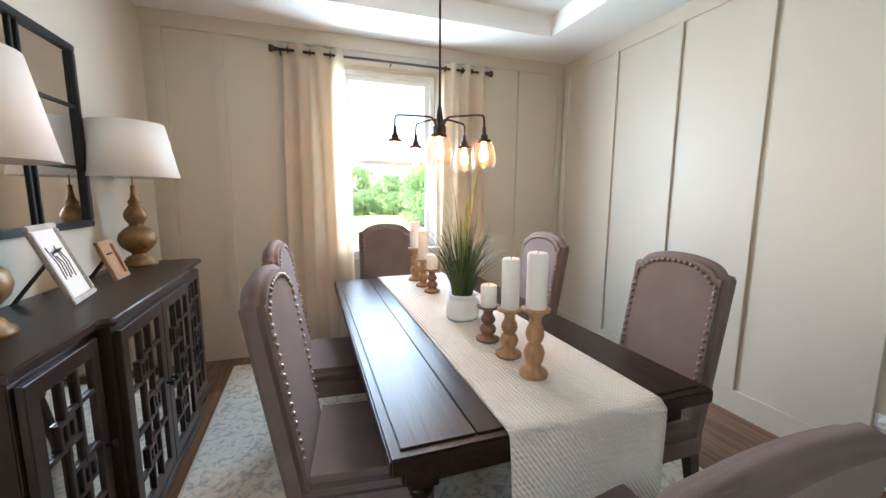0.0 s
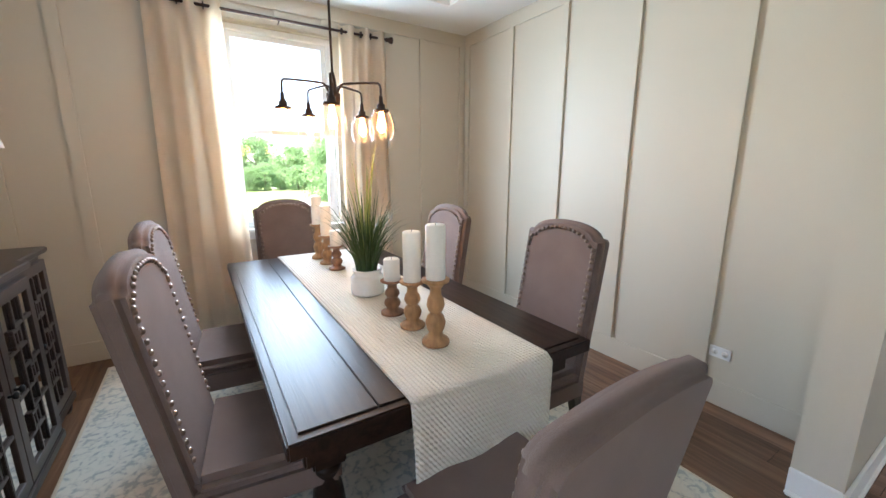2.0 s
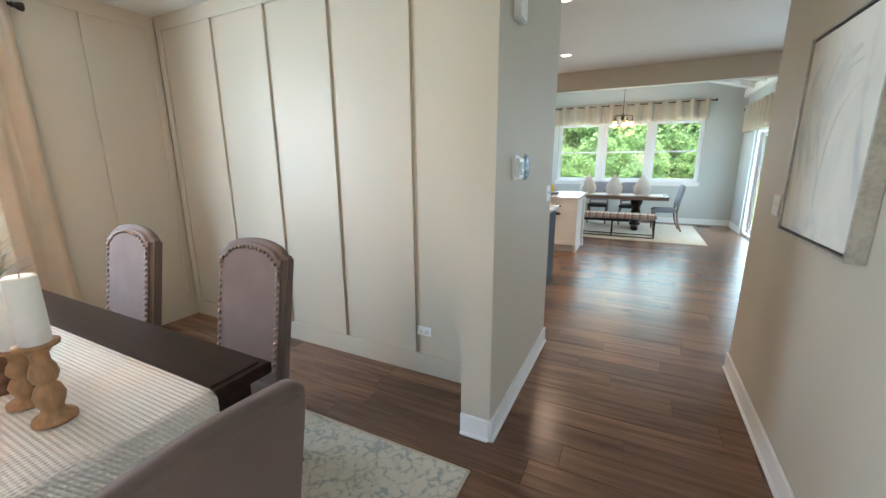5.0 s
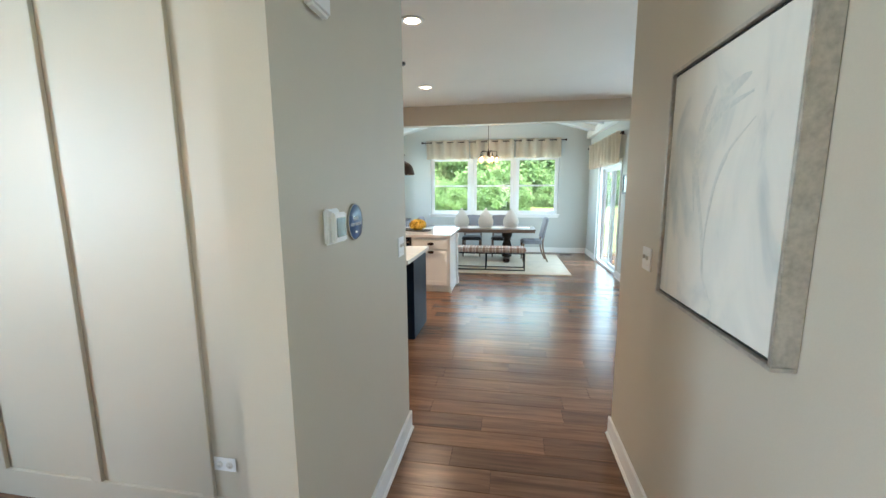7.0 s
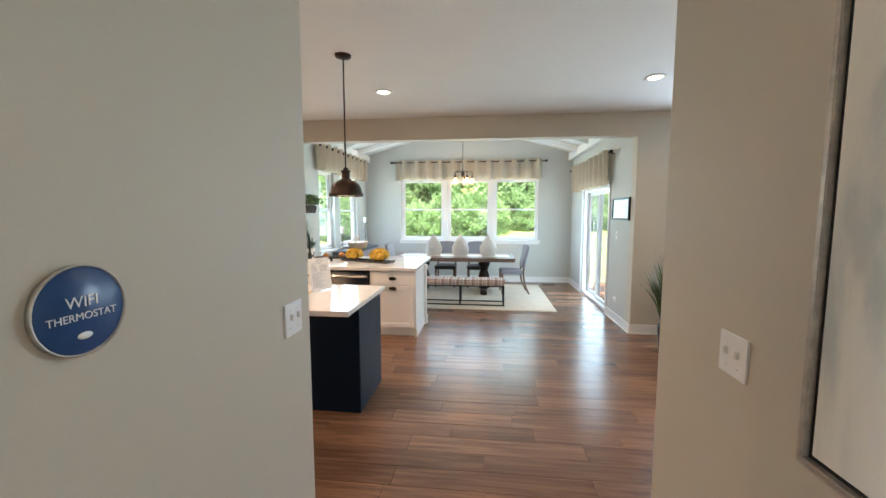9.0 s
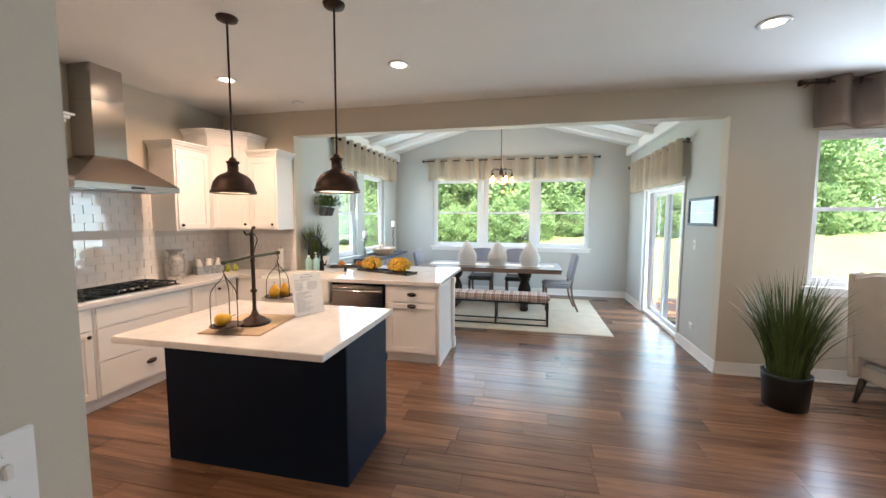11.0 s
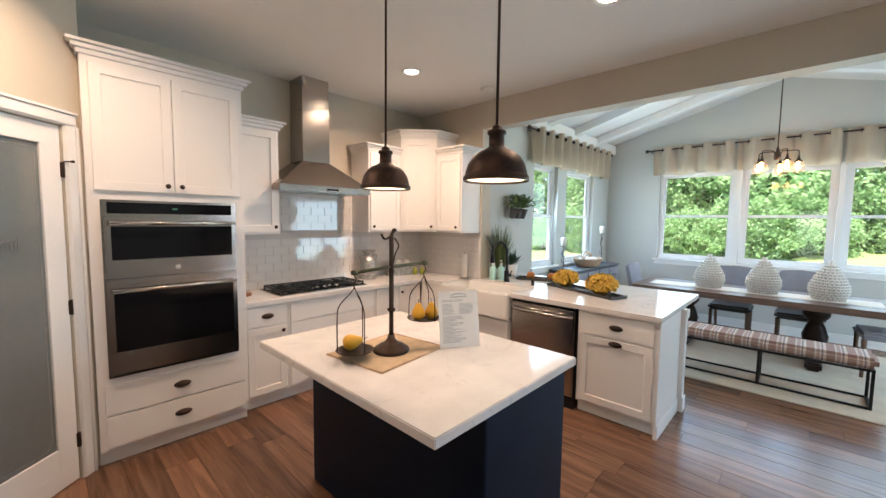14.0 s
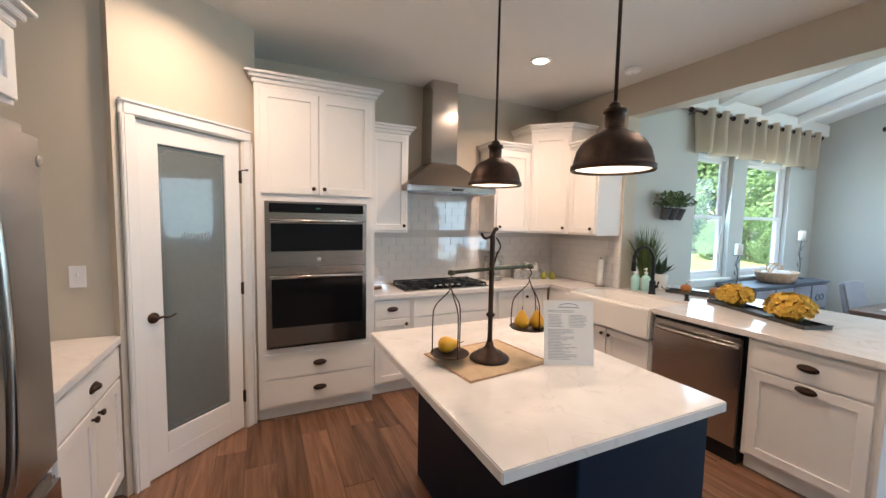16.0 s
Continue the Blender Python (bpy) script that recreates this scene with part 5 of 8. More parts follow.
# worktops
bm = bm_new()
bx(bm, 4.935, XK - 0.002, 2.925, YK - 0.012, 0.880, 0.920, 0.003)
bx(bm, 6.88, XK - 0.002, 2.605, 2.924, 0.880, 0.920, 0.003)
solid("range_worktop", bm, M["quartz"], "white quartz worktop beside the cooktop", "worktop")
bm = bm_new()
bx(bm, 6.855, 8.15, 0.43, 1.715, 0.880, 0.920, 0.003)
bx(bm, 7.33, 8.15, 1.7155, NY - 0.004, 0.880, 0.920, 0.003)
bx(bm, 7.33, XK - 0.003, NY - 0.003, 2.604, 0.880, 0.920, 0.003)
solid("peninsula_worktop", bm, M["quartz"], "white quartz worktop of the peninsula", "worktop")


def farm_sink():
    ob = thing("farmhouse_sink", "white fireclay apron-front sink", "sink")
    x0, x1, y0, y1 = 6.835, 7.328, 1.72, 2.60
    bm = bm_new()
    t = 0.045
    bx(bm, x0, x0 + t, y0, y1, 0.655, 0.906, 0.012)
    part("apron", bm, M["sinkwhite"], ob)
    bm = bm_new()
    bx(bm, x1 - 0.02, x1, y0, y1, 0.67, 0.902, 0.006)
    bx(bm, x0 + t - 0.002, x1 - 0.02, y0, y0 + 0.03, 0.67, 0.902, 0.006)
    bx(bm, x0 + t - 0.002, x1 - 0.02, y1 - 0.03, y1, 0.67, 0.902, 0.006)
    bx(bm, x0 + t - 0.002, x1 - 0.02, y0 + 0.03, y1 - 0.03, 0.66, 0.69)
    part("basin", bm, M["sinkwhite"], ob)
    part("drain", lathe(bm_new(), [(0, 0.6905), (0.04, 0.6905), (0.042, 0.694), (0.03, 0.693), (0, 0.692)], 7.08, 2.16, 18), M["steel"], ob)


farm_sink()


def em(y1):
    return pose(6.895, y1, 0, 0, 0, -90)


cabinet("sink_cabinet", "white cabinet under the apron sink", em(2.60), 0.88, 0.42, 0, 0.65, [(0.02, 0.435, 0.125, 0.635, "door", (0.40, 0.585, "knob")), (0.445, 0.86, 0.125, 0.635, "door", (0.48, 0.585, "knob"))], toe=True)
cabinet("base_cabinet", "white filler cabinet in the corner", em(2.96), 0.355, 0.42, 0, 0.878, [(0.25, 0.34, 0.125, 0.862, "slab")], toe=True)
cabinet("base_cabinet", "white end cabinet with a drawer and a pull-out", em(1.06), 0.60, 0.60, 0, 0.878,
        [(0.03, 0.58, 0.69, 0.858, "slab", (0.31, 0.775, "cup")), (0.03, 0.58, 0.125, 0.675, "door", (0.31, 0.645, "cup"))], toe=True)
bm = bm_new()
bx(bm, 6.875, 7.50, 0.440, 0.457, 0.0, 0.878, 0.003)
bx(bm, 6.868, 7.50, 0.428, 0.4395, 0.0, 0.11, 0.004)
solid("end_panel", bm, M["cab"], "white panel closing the end of the peninsula", "panel")
ps = thing("peninsula_post", "white square post at the peninsula corner", "post")
bm = bm_new()
bx(bm, 7.50, 7.585, 0.405, 0.49, 0.0, 0.878, 0.004)
part("shaft", bm, M["cab"], ps)
part("foot", bx(bm_new(), 7.488, 7.597, 0.393, 0.404, 0.0, 0.13, 0.005), M["cab"], ps)
part("cap", bx(bm_new(), 7.49, 7.595, 0.396, 0.404, 0.80, 0.878, 0.004), M["cab"], ps)
solid("back_panel", bx(bm_new(), 7.522, 7.54, 0.49, 2.43, 0.0, 0.878, 0.003), M["cab"], "white panel along the back of the peninsula", "panel")


def dishwasher():
    ob = thing("dishwasher", "stainless steel dishwasher set into the peninsula", "dishwasher")
    y0, y1, xf = 1.075, 1.70, 6.89
    part("body", bx(bm_new(), xf + 0.001, xf + 0.56, y0 + 0.004, y1 - 0.004, 0.0, 0.872), M["black"], ob)
    d = part("door", bx(bm_new(), xf - 0.028, xf, y0 + 0.006, y1 - 0.006, 0.115, 0.852, 0.006), M["steel"], ob, "brushed steel front")
    part("control_strip", bx(bm_new(), xf - 0.020, xf - 0.001, y0 + 0.006, y1 - 0.006, 0.8535, 0.874, 0.002), M["blackglass"], d)
    bm = bm_new()
    pts = smooth_path([(xf - 0.028, y0 + 0.035, 0.795), (xf - 0.062, y0 + 0.05, 0.795), (xf - 0.072, (y0 + y1) / 2, 0.795), (xf - 0.062, y1 - 0.05, 0.795), (xf - 0.028, y1 - 0.035, 0.795)], 5)
    tube(bm, pts, 0.014, 10)
    part("handle", bm, M["steel"], d, "curved steel bar handle")
    part("kick_plate", bx(bm_new(), xf + 0.03, xf + 0.045, y0 + 0.006, y1 - 0.006, 0.0, 0.11), M["black"], ob)


dishwasher()

# wall cabinets
UZ0, UZ1 = 1.455, 2.36
cabinet("wall_cabinet", "white shaker wall cabinet beside the hood", pose(4.945, 3.155, 0), 0.385, YK - 3.155, UZ0, UZ1, [(0.02, 0.365, UZ0 + 0.02, UZ1 - 0.02, "door", (0.335, UZ0 + 0.065, "knob"))], top=UZ1, crown_ends=(False, True))
cabinet("wall_cabinet", "white shaker wall cabinet beside the hood", pose(6.29, 3.155, 0), 0.45, YK - 3.155, UZ0, UZ1 - 0.03, [(0.02, 0.43, UZ0 + 0.02, UZ1 - 0.05, "door", (0.05, UZ0 + 0.065, "knob"))], top=UZ1 - 0.03, crown_ends=(True, False))
cabinet("wall_cabinet", "white shaker wall cabinet at the end of the run", pose(7.035, 2.865, 0, 0, 0, -90), 0.39, XK - 7.035, UZ0, UZ1 - 0.03, [(0.02, 0.37, UZ0 + 0.02, UZ1 - 0.05, "door", (0.335, UZ0 + 0.065, "knob"))], top=UZ1 - 0.03, crown_ends=(False, True))
cc = thing("corner_cabinet", "taller white corner wall cabinet with a slanted door", "cabinet", "kitchen cabinets")
oc_out = [(6.742, YK - 0.003), (6.742, 3.155), (7.035, 2.867), (XK - 0.003, 2.867), (XK - 0.003, YK - 0.003)]
part("body", prism(bm_new(), oc_out, UZ0, 2.54), M["cab"], cc)
dm = Matrix.Translation((6.742, 3.155, 0)) @ Matrix.Rotation(math.atan2(-0.288, 0.293), 4, 'Z')
shaker(cc, dm, 0.025, 0.385, UZ0 + 0.02, 2.50, "door", (0.355, UZ0 + 0.065, "knob"))
bm = bm_new()
for o, za, zb in ((0.015, 2.54, 2.57), (0.035, 2.57, 2.596), (0.055, 2.596, 2.615)):
    prism(bm, [(6.742 - o, YK - 0.003), (6.742 - o, 3.155 - o * 0.5), (7.035 - o * 0.5, 2.867 - o), (XK - 0.003, 2.867 - o), (XK - 0.003, YK - 0.003)], za, zb)
part("crown", bm, M["cab"], cc)


def hood():
    ob = thing("range_hood", "stainless steel chimney range hood over the cooktop", "range hood")
    xc, w, yf = 5.725, 0.935, 2.985
    bm = bm_new()
    bx(bm, xc - w / 2, xc + w / 2, yf, YK - 0.012, 1.845, 1.895, 0.004)
    part("rim", bm, M["steel_h"], ob)
    bm = bm_new()
    a = [bm.verts.new(p) for p in ((xc - w / 2, yf, 1.896), (xc + w / 2, yf, 1.896), (xc + w / 2, YK - 0.012, 1.896), (xc - w / 2, YK - 0.012, 1.896))]
    b = [bm.verts.new(p) for p in ((xc - 0.14, YK - 0.27, 2.14), (xc + 0.14, YK - 0.27, 2.14), (xc + 0.14, YK - 0.012, 2.14), (xc - 0.14, YK - 0.012, 2.14))]
    for i in range(4):
        bm.faces.new((a[i], a[(i + 1) % 4], b[(i + 1) % 4], b[i]))
    bm.faces.new(list(reversed(a)))
    bm.faces.new(b)
    part("canopy", bm, M["steel_h"], ob)
    part("chimney", bx(bm_new(), xc - 0.14, xc + 0.14, YK - 0.27, YK - 0.012, 2.141, 2.62, 0.002), M["steel"], ob)
    part("chimney_sleeve", bx(bm_new(), xc - 0.136, xc + 0.136, YK - 0.266, YK - 0.012, 2.621, CEIL - 0.002, 0.002), M["steel"], ob)
    part("control_strip", bx(bm_new(), xc - 0.02, xc + 0.10, yf - 0.003, yf - 0.0005, 1.858, 1.876), M["blackglass"], ob)
    bm = bm_new()
    for k in (-1, 0, 1):
        bx(bm, xc + k * 0.29 - 0.13, xc + k * 0.29 + 0.13, yf + 0.06, YK - 0.08, 1.838, 1.8445, 0.003)
    part("filter", bm, M["galv"], ob)


hood()


def cooktop():
    ob = thing("cooktop", "black gas cooktop with cast-iron grates and steel knobs", "cooktop")
    x0, x1, y0, y1, z = 5.245, 6.155, 2.985, 3.43, 0.921
    part("tray", bx(bm_new(), x0, x1, y0, y1, z, z + 0.010, 0.004), M["steel_h"], ob)
    part("plate", bx(bm_new(), x0 + 0.02, x1 - 0.02, y0 + 0.015, y1 - 0.015, z + 0.0105, z + 0.014, 0.001), M["blackglass"], ob)
    burners = ((5.40, 3.10, 0.035), (5.40, 3.32, 0.045), (5.70, 3.27, 0.06), (6.0, 3.10, 0.045), (6.0, 3.32, 0.035))
    for x, y, r in burners:
        part("burner", lathe(bm_new(), [(r + 0.012, z + 0.0145), (r + 0.010, z + 0.022), (r, z + 0.024), (r, z + 0.032), (0, z + 0.033)], x, y, 16), M["black"], ob)
    for gx0, gx1 in ((x0 + 0.03, x0 + 0.315), (x0 + 0.32, x1 - 0.32), (x1 - 0.315, x1 - 0.03)):
        bm = bm_new()
        ya, yb = y0 + 0.03, y1 - 0.025
        if gx0 > x0 + 0.3 and gx1 < x1 - 0.3:
            ya = y0 + 0.14
        zz = z + 0.043
        for xx in (gx0, gx1 - 0.012, (gx0 + gx1) / 2 - 0.006):
            bx(bm, xx, xx + 0.012, ya, yb, zz - 0.012, zz, 0.002)
        for k in range(5):
            yy = ya + (yb - ya - 0.012) * k / 4
            bx(bm, gx0, gx1, yy, yy + 0.010, zz - 0.010, zz + 0.003, 0.002)
        for xx in (gx0, gx1 - 0.012):
            for yy in (ya, yb - 0.012):
                bx(bm, xx, xx + 0.012, yy, yy + 0.012, z + 0.014, zz - 0.011)
        part("grate", bm, M["black"], ob, "black cast-iron grate")
    for k in range(5):
        part("knob", lathe(bm_new(), [(0.020, z + 0.0145), (0.019, z + 0.030), (0.017, z + 0.040), (0, z + 0.041)], 5.57 + 0.065 * k, y0 + 0.06 + 0.018 * (k % 2), 16), M["steel"], ob, "steel control knob")


cooktop()

# island
isl = thing("kitchen_island", "navy painted kitchen island base", "island")
part("body", bx(bm_new(), 4.945, 5.60, 0.555, 1.825, 0.10, 0.878, 0.003), M["navy"], isl)
part("toe_kick", bx(bm_new(), 4.946, 5.53, 0.556, 1.824, 0.0, 0.099), M["navy"], isl)
for y in (0.552, 1.828):
    part("side_panel", bx(bm_new(), 4.935, 5.55, y - 0.010, y + 0.002, 0.0, 0.878, 0.002) if y < 1 else bx(bm_new(), 4.935, 5.55, y - 0.002, y + 0.010, 0.0, 0.878, 0.002), M["navy"], isl)
part("back_panel", bx(bm_new(), 4.930, 4.944, 0.544, 1.836, 0.0, 0.878, 0.002), M["navy"], isl)
for y0, y1 in ((0.57, 1.185), (1.195, 1.81)):
    d = part("door", bx(bm_new(), 5.601, 5.62, y0, y1, 0.125, 0.86, 0.003), M["navy"], isl)
solid("island_worktop", bx(bm_new(), 4.642, 5.655, 0.523, 1.882, 0.880, 0.920, 0.004), M["quartz"], "white quartz worktop lying on the navy island", "worktop")


def pendant(x, y, zb, label):
    ob = thing("pendant_lamp", label, "pendant lamp", "pendants over the island", pose(x, y, 0))
    part("rod", tube(bm_new(), [(0, 0, zb + 0.235), (0, 0, CEIL - 0.02)], 0.0065, 8), M["bronze"], ob)
    part("canopy", lathe(bm_new(), [(0, CEIL - 0.03), (0.02, CEIL - 0.03), (0.062, CEIL - 0.018), (0.068, CEIL - 0.001), (0, CEIL - 0.001)], seg=28), M["bronze"], ob)
    part("neck", lathe(bm_new(), [(0.010, zb + 0.245), (0.022, zb + 0.235), (0.024, zb + 0.222), (0.040, zb + 0.218), (0.042, zb + 0.205), (0.034, zb + 0.200), (0.034, zb + 0.150), (0.044, zb + 0.145)], seg=24), M["bronze"], ob)
    bm = bm_new()
    prof = [(0.044, 0.146), (0.052, 0.138), (0.085, 0.126), (0.115, 0.104), (0.137, 0.072), (0.148, 0.036), (0.150, 0.022), (0.158, 0.018), (0.159, 0.004), (0.156, 0.0)]
    prof = [(r * 0.90, z) for r, z in prof]
    lathe(bm, [(r, zb + z) for r, z in prof], seg=36)
    bmesh.ops.delete(bm, geom=[f for f in bm.faces if len(f.verts) > 4], context='FACES')
    bmesh.ops.solidify(bm, geom=list(bm.faces), thickness=0.002)
    part("shade", bm, M["bronze"], ob, "bronze dome shade")
    bm = bm_new()
    lathe(bm, [(max(0.0, r - 0.006), zb + z - 0.003) for r, z in [(0.006, 0.138)] + prof[2:7]] + [(0.129, zb + 0.008)], seg=36)
    bmesh.ops.delete(bm, geom=[f for f in bm.faces if len(f.verts) > 4 and f.calc_center_median().z < zb + 0.05], context='FACES')
    part("lining", bm, M["shadein"], ob, "pale inside of the shade")
    b = part("bulb", lathe(bm_new(), [(0, zb + 0.025), (0.02, zb + 0.030), (0.030, zb + 0.055), (0.022, zb + 0.09), (0.014, zb + 0.12)], seg=14), M["lampglow"], ob, "lit bulb")
    b.visible_shadow = False
    lamp("pendant_light", 'POINT', 0.3, (1.0, 0.80, 0.58), pose(x, y, zb + 0.045), 0.03)


pendant(5.225, 1.51, 1.772, "dark bronze dome pendant lamp over the island, lit")
pendant(5.225, 0.733, 1.772, "dark bronze dome pendant lamp over the island, lit")


def downlight(x, y, power=2.0):
    ob = thing("downlight", "recessed white ceiling downlight, lit", "downlight", "downlights", pose(x, y, CEIL))
    part("ring", lathe(bm_new(), [(0.062, -0.001), (0.095, -0.001), (0.098, -0.006), (0.088, -0.012), (0.066, -0.007), (0.062, -0.001)], seg=28), M["white"], ob)
    g = part("lens", lathe(bm_new(), [(0.0, -0.004), (0.062, -0.004), (0.062, -0.002), (0, -0.002)], seg=24), M["lampglow"], ob, "glowing lens")
    lamp("down_light", 'AREA', power, (1.0, 0.70, 0.46), look((x, y, CEIL - 0.02), (x, y, 0)), 0.12, None, 148.0)


# the last two are unseen downlights, added by guess on the hall side
for x, y, p in ((6.215, 0.655, 1.8), (6.22, 2.40, 4.2), (6.06, -2.06, 1.0), (3.95, 2.10, 3.2), (4.25, 0.35, 0.3), (4.4, -2.05, 0.9)):
    downlight(x, y, p)
sd = thing("smoke_detector", "round white smoke detector on the ceiling", "smoke detector", "", pose(7.04, 2.165, CEIL))
part("case", lathe(bm_new(), [(0.0, -0.032), (0.045, -0.032), (0.062, -0.020), (0.068, -0.001), (0, -0.001)], seg=28), M["vinyl"], sd)
part("test_button", lathe(bm_new(), [(0, -0.035), (0.010, -0.035), (0.012, -0.032), (0, -0.032)], seg=12), M["ceramic"], sd)

# pantry door on the slanted wall


def pantry_door():
    ob = tagged(new("door_pantry"), "white pantry door with a frosted glass panel, closed", "door", "", "structure")
    ob.matrix_world = PM
    a, b, h = DOOR
    cw = 0.085
    sides, head_bm = (bm_new(), bm_new()), bm_new()
    for k, (o, t) in enumerate(((0.0, 0.014), (0.018, 0.022))):
        w2 = cw - o
        bx(sides[0], a - w2, a - 0.004 - o * 0.3, -t, -0.0005, 0.0, h + 0.0035, 0.004)
        bx(sides[1], b + 0.004 + o * 0.3, b + w2, -t, -0.0005, 0.0, h + 0.0035, 0.004)
        bx(head_bm, a - w2, b + w2, -t - 0.0005, -0.0005, h + 0.004 + o * 0.3, h + w2, 0.004)
    bx(sides[0], a - cw, a - cw + 0.016, -0.030, -0.0005, 0.0, h + 0.0035, 0.004)
    bx(sides[1], b + cw - 0.016, b + cw, -0.030, -0.0005, 0.0, h + 0.0035, 0.004)
    bx(head_bm, a - cw, b + cw, -0.0305, -0.0005, h + cw - 0.016, h + cw, 0.004)
    for q in sides:
        part("casing_side", q, M["white"], ob)
    part("casing_head", head_bm, M["white"], ob)
    bm = bm_new()
    s, st, sb = 0.115, 0.125, 0.25
    y0, y1 = 0.006, 0.040
    ring(bm, a + 0.003, b - 0.003, y0, y1, 0.008, h - 0.004, s)
    leaf = part("door_leaf", bm, M["white"], ob)
    part("kick_rail", bx(bm_new(), a + s, b - s, y0, y1, 0.008 + s, sb, 0.002), M["white"], leaf)
    part("frosted_pane", bx(bm_new(), a + s - 0.005, b - s + 0.005, 0.018, 0.026, sb - 0.005, h - st + 0.005), M["frost"], leaf, "grey frosted glass")
    bm = bm_new()
    g0, g1, h0, h1 = a + s + 0.022, b - s - 0.022, sb + 0.022, h - st - 0.022
    r = 0.03
    pts = []
    for cx, cz, a0 in ((g0, h0, 90), (g1, h0, 180), (g1, h1, 270), (g0, h1, 0)):
        for k in range(6):
            t = radians(a0 - 90 * k / 5)
            pts.append((cx + r * math.cos(t), 0.0172, cz + r * math.sin(t)))
    tube(bm, pts + pts[:1], 0.0012, 4)
    part("etched_line", bm, M["greytrim"], leaf)
    bm = bm_new()
    xc, zc = (a + b) / 2, 1.44
    for k in range(9):
        t = k * 0.7
        tube(bm, smooth_path([(xc - 0.09 + 0.02 * k, 0.0172, zc + 0.012 * math.sin(t * 2)), (xc - 0.07 + 0.02 * k, 0.0172, zc + 0.03 + 0.01 * math.cos(t)), (xc - 0.055 + 0.018 * k, 0.0172, zc - 0.02 + 0.012 * math.sin(t))], 3), 0.0016, 4)
    part("etched_fruit", bm, M["greytrim"], leaf, "etched fruit motif in the glass")
    hm = Matrix.Translation((a + 0.058, 0.006, 0.98)) @ Matrix.Rotation(radians(90), 4, 'X')
    bm = bm_new()
    lathe(bm, [(0.0, 0.0), (0.032, 0.0), (0.032, 0.006), (0.024, 0.012), (0.011, 0.016), (0.011, 0.040), (0, 0.040)], seg=22, m=hm)
    tube(bm, smooth_path([(a + 0.058, -0.034, 0.98), (a + 0.085, -0.038, 0.985), (a + 0.12, -0.036, 0.975), (a + 0.165, -0.034, 0.988)], 5), 0.008, 8, 0.005)
    part("door_handle", bm, M["bronze"], leaf, "dark bronze lever handle")
    for z in (0.25, 1.06, 1.86):
        bm = bm_new()
        tube(bm, [(b - 0.001, -0.004, z - 0.045), (b - 0.001, -0.004, z + 0.045)], 0.007, 8)
        bx(bm, b - 0.012, b + 0.012, -0.0015, 0.0055, z - 0.042, z + 0.042, 0.001)
        if z > 1.5:
            tube(bm, [(b, -0.008, z + 0.046), (b + 0.012, -0.045, z + 0.048)], 0.004, 6)
            lathe(bm, [(0, -0.008), (0.009, -0.006), (0.009, 0.006), (0, 0.008)], b + 0.013, -0.048, 10, m=Matrix.Translation((0, 0, z + 0.048)))
        part("hinge", bm, M["bronze"], ob, "dark bronze hinge")


pantry_door()

# refrigerator wall


def fridge():
    ob = thing("refrigerator", "stainless steel french-door refrigerator beside the counter", "refrigerator")
    x0, xf, y0, y1, h = 2.72, 3.305, 0.62, 1.535, 1.86
    part("body", bx(bm_new(), x0, xf, y0, y1, 0.012, h, 0.006), M["greytrim"], ob)
    ym = (y0 + y1) / 2
    for a, b in ((y0 + 0.003, ym - 0.003), (ym + 0.003, y1 - 0.003)):
        part("door", bx(bm_new(), xf + 0.003, xf + 0.095, a, b, 0.66, h + 0.012, 0.040), M["steel"], ob, "brushed steel door with rounded edges")
    part("freezer_drawer", bx(bm_new(), xf + 0.003, xf + 0.095, y0 + 0.003, y1 - 0.003, 0.05, 0.65, 0.024), M["steel"], ob, "brushed steel drawer")
    for y in (ym - 0.05, ym + 0.05):
        pts = smooth_path([(xf + 0.09, y, 0.80), (xf + 0.135, y, 0.84), (xf + 0.15, y, 1.22), (xf + 0.135, y, 1.60), (xf + 0.09, y, 1.64)], 6)
        part("handle", tube(bm_new(), pts, 0.013, 10), M["steel"], ob)
    part("badge", lathe(bm_new(), [(0, 0), (0.018, 0), (0.018, 0.003), (0, 0.003)], seg=18, m=Matrix.Translation((xf + 0.095, y1 - 0.05, 1.755)) @ Matrix.Rotation(radians(90), 4, 'Y')), M["silver"], ob)
    for y in (y0 + 0.06, y1 - 0.06):
        part("foot", lathe(bm_new(), [(0.02, 0), (0.02, 0.013)], x0 + 0.5, y, 10), M["black"], ob)


fridge()
wm = pose(3.345, 1.57, 0, 0, 0, 90)
cabinet("base_cabinet", "white base cabinet beside the refrigerator", wm, 0.765, 0.63, 0, 0.878,
        [(0.02, 0.745, 0.70, 0.862, "slab", (0.382, 0.782, "cup")), (0.02, 0.38, 0.125, 0.688, "door", (0.345, 0.645, "knob")), (0.385, 0.745, 0.125, 0.688, "door", (0.42, 0.645, "knob"))], toe=True)
solid("side_worktop", bx(bm_new(), 2.715, 3.375, 1.56, 2.343, 0.880, 0.920, 0.003), M["quartz"], "white quartz worktop beside the refrigerator", "worktop")
cabinet("wall_cabinet", "white wall cabinet over the refrigerator", pose(3.325, 0.60, 0, 0, 0, 90), 0.945, 0.60, 1.94, 2.20, [(0.02, 0.47, 1.955, 2.185, "door", (0.435, 1.99, "knob")), (0.475, 0.925, 1.955, 2.185, "door", (0.51, 1.99, "knob"))], top=2.20, crown_ends=(False, True))


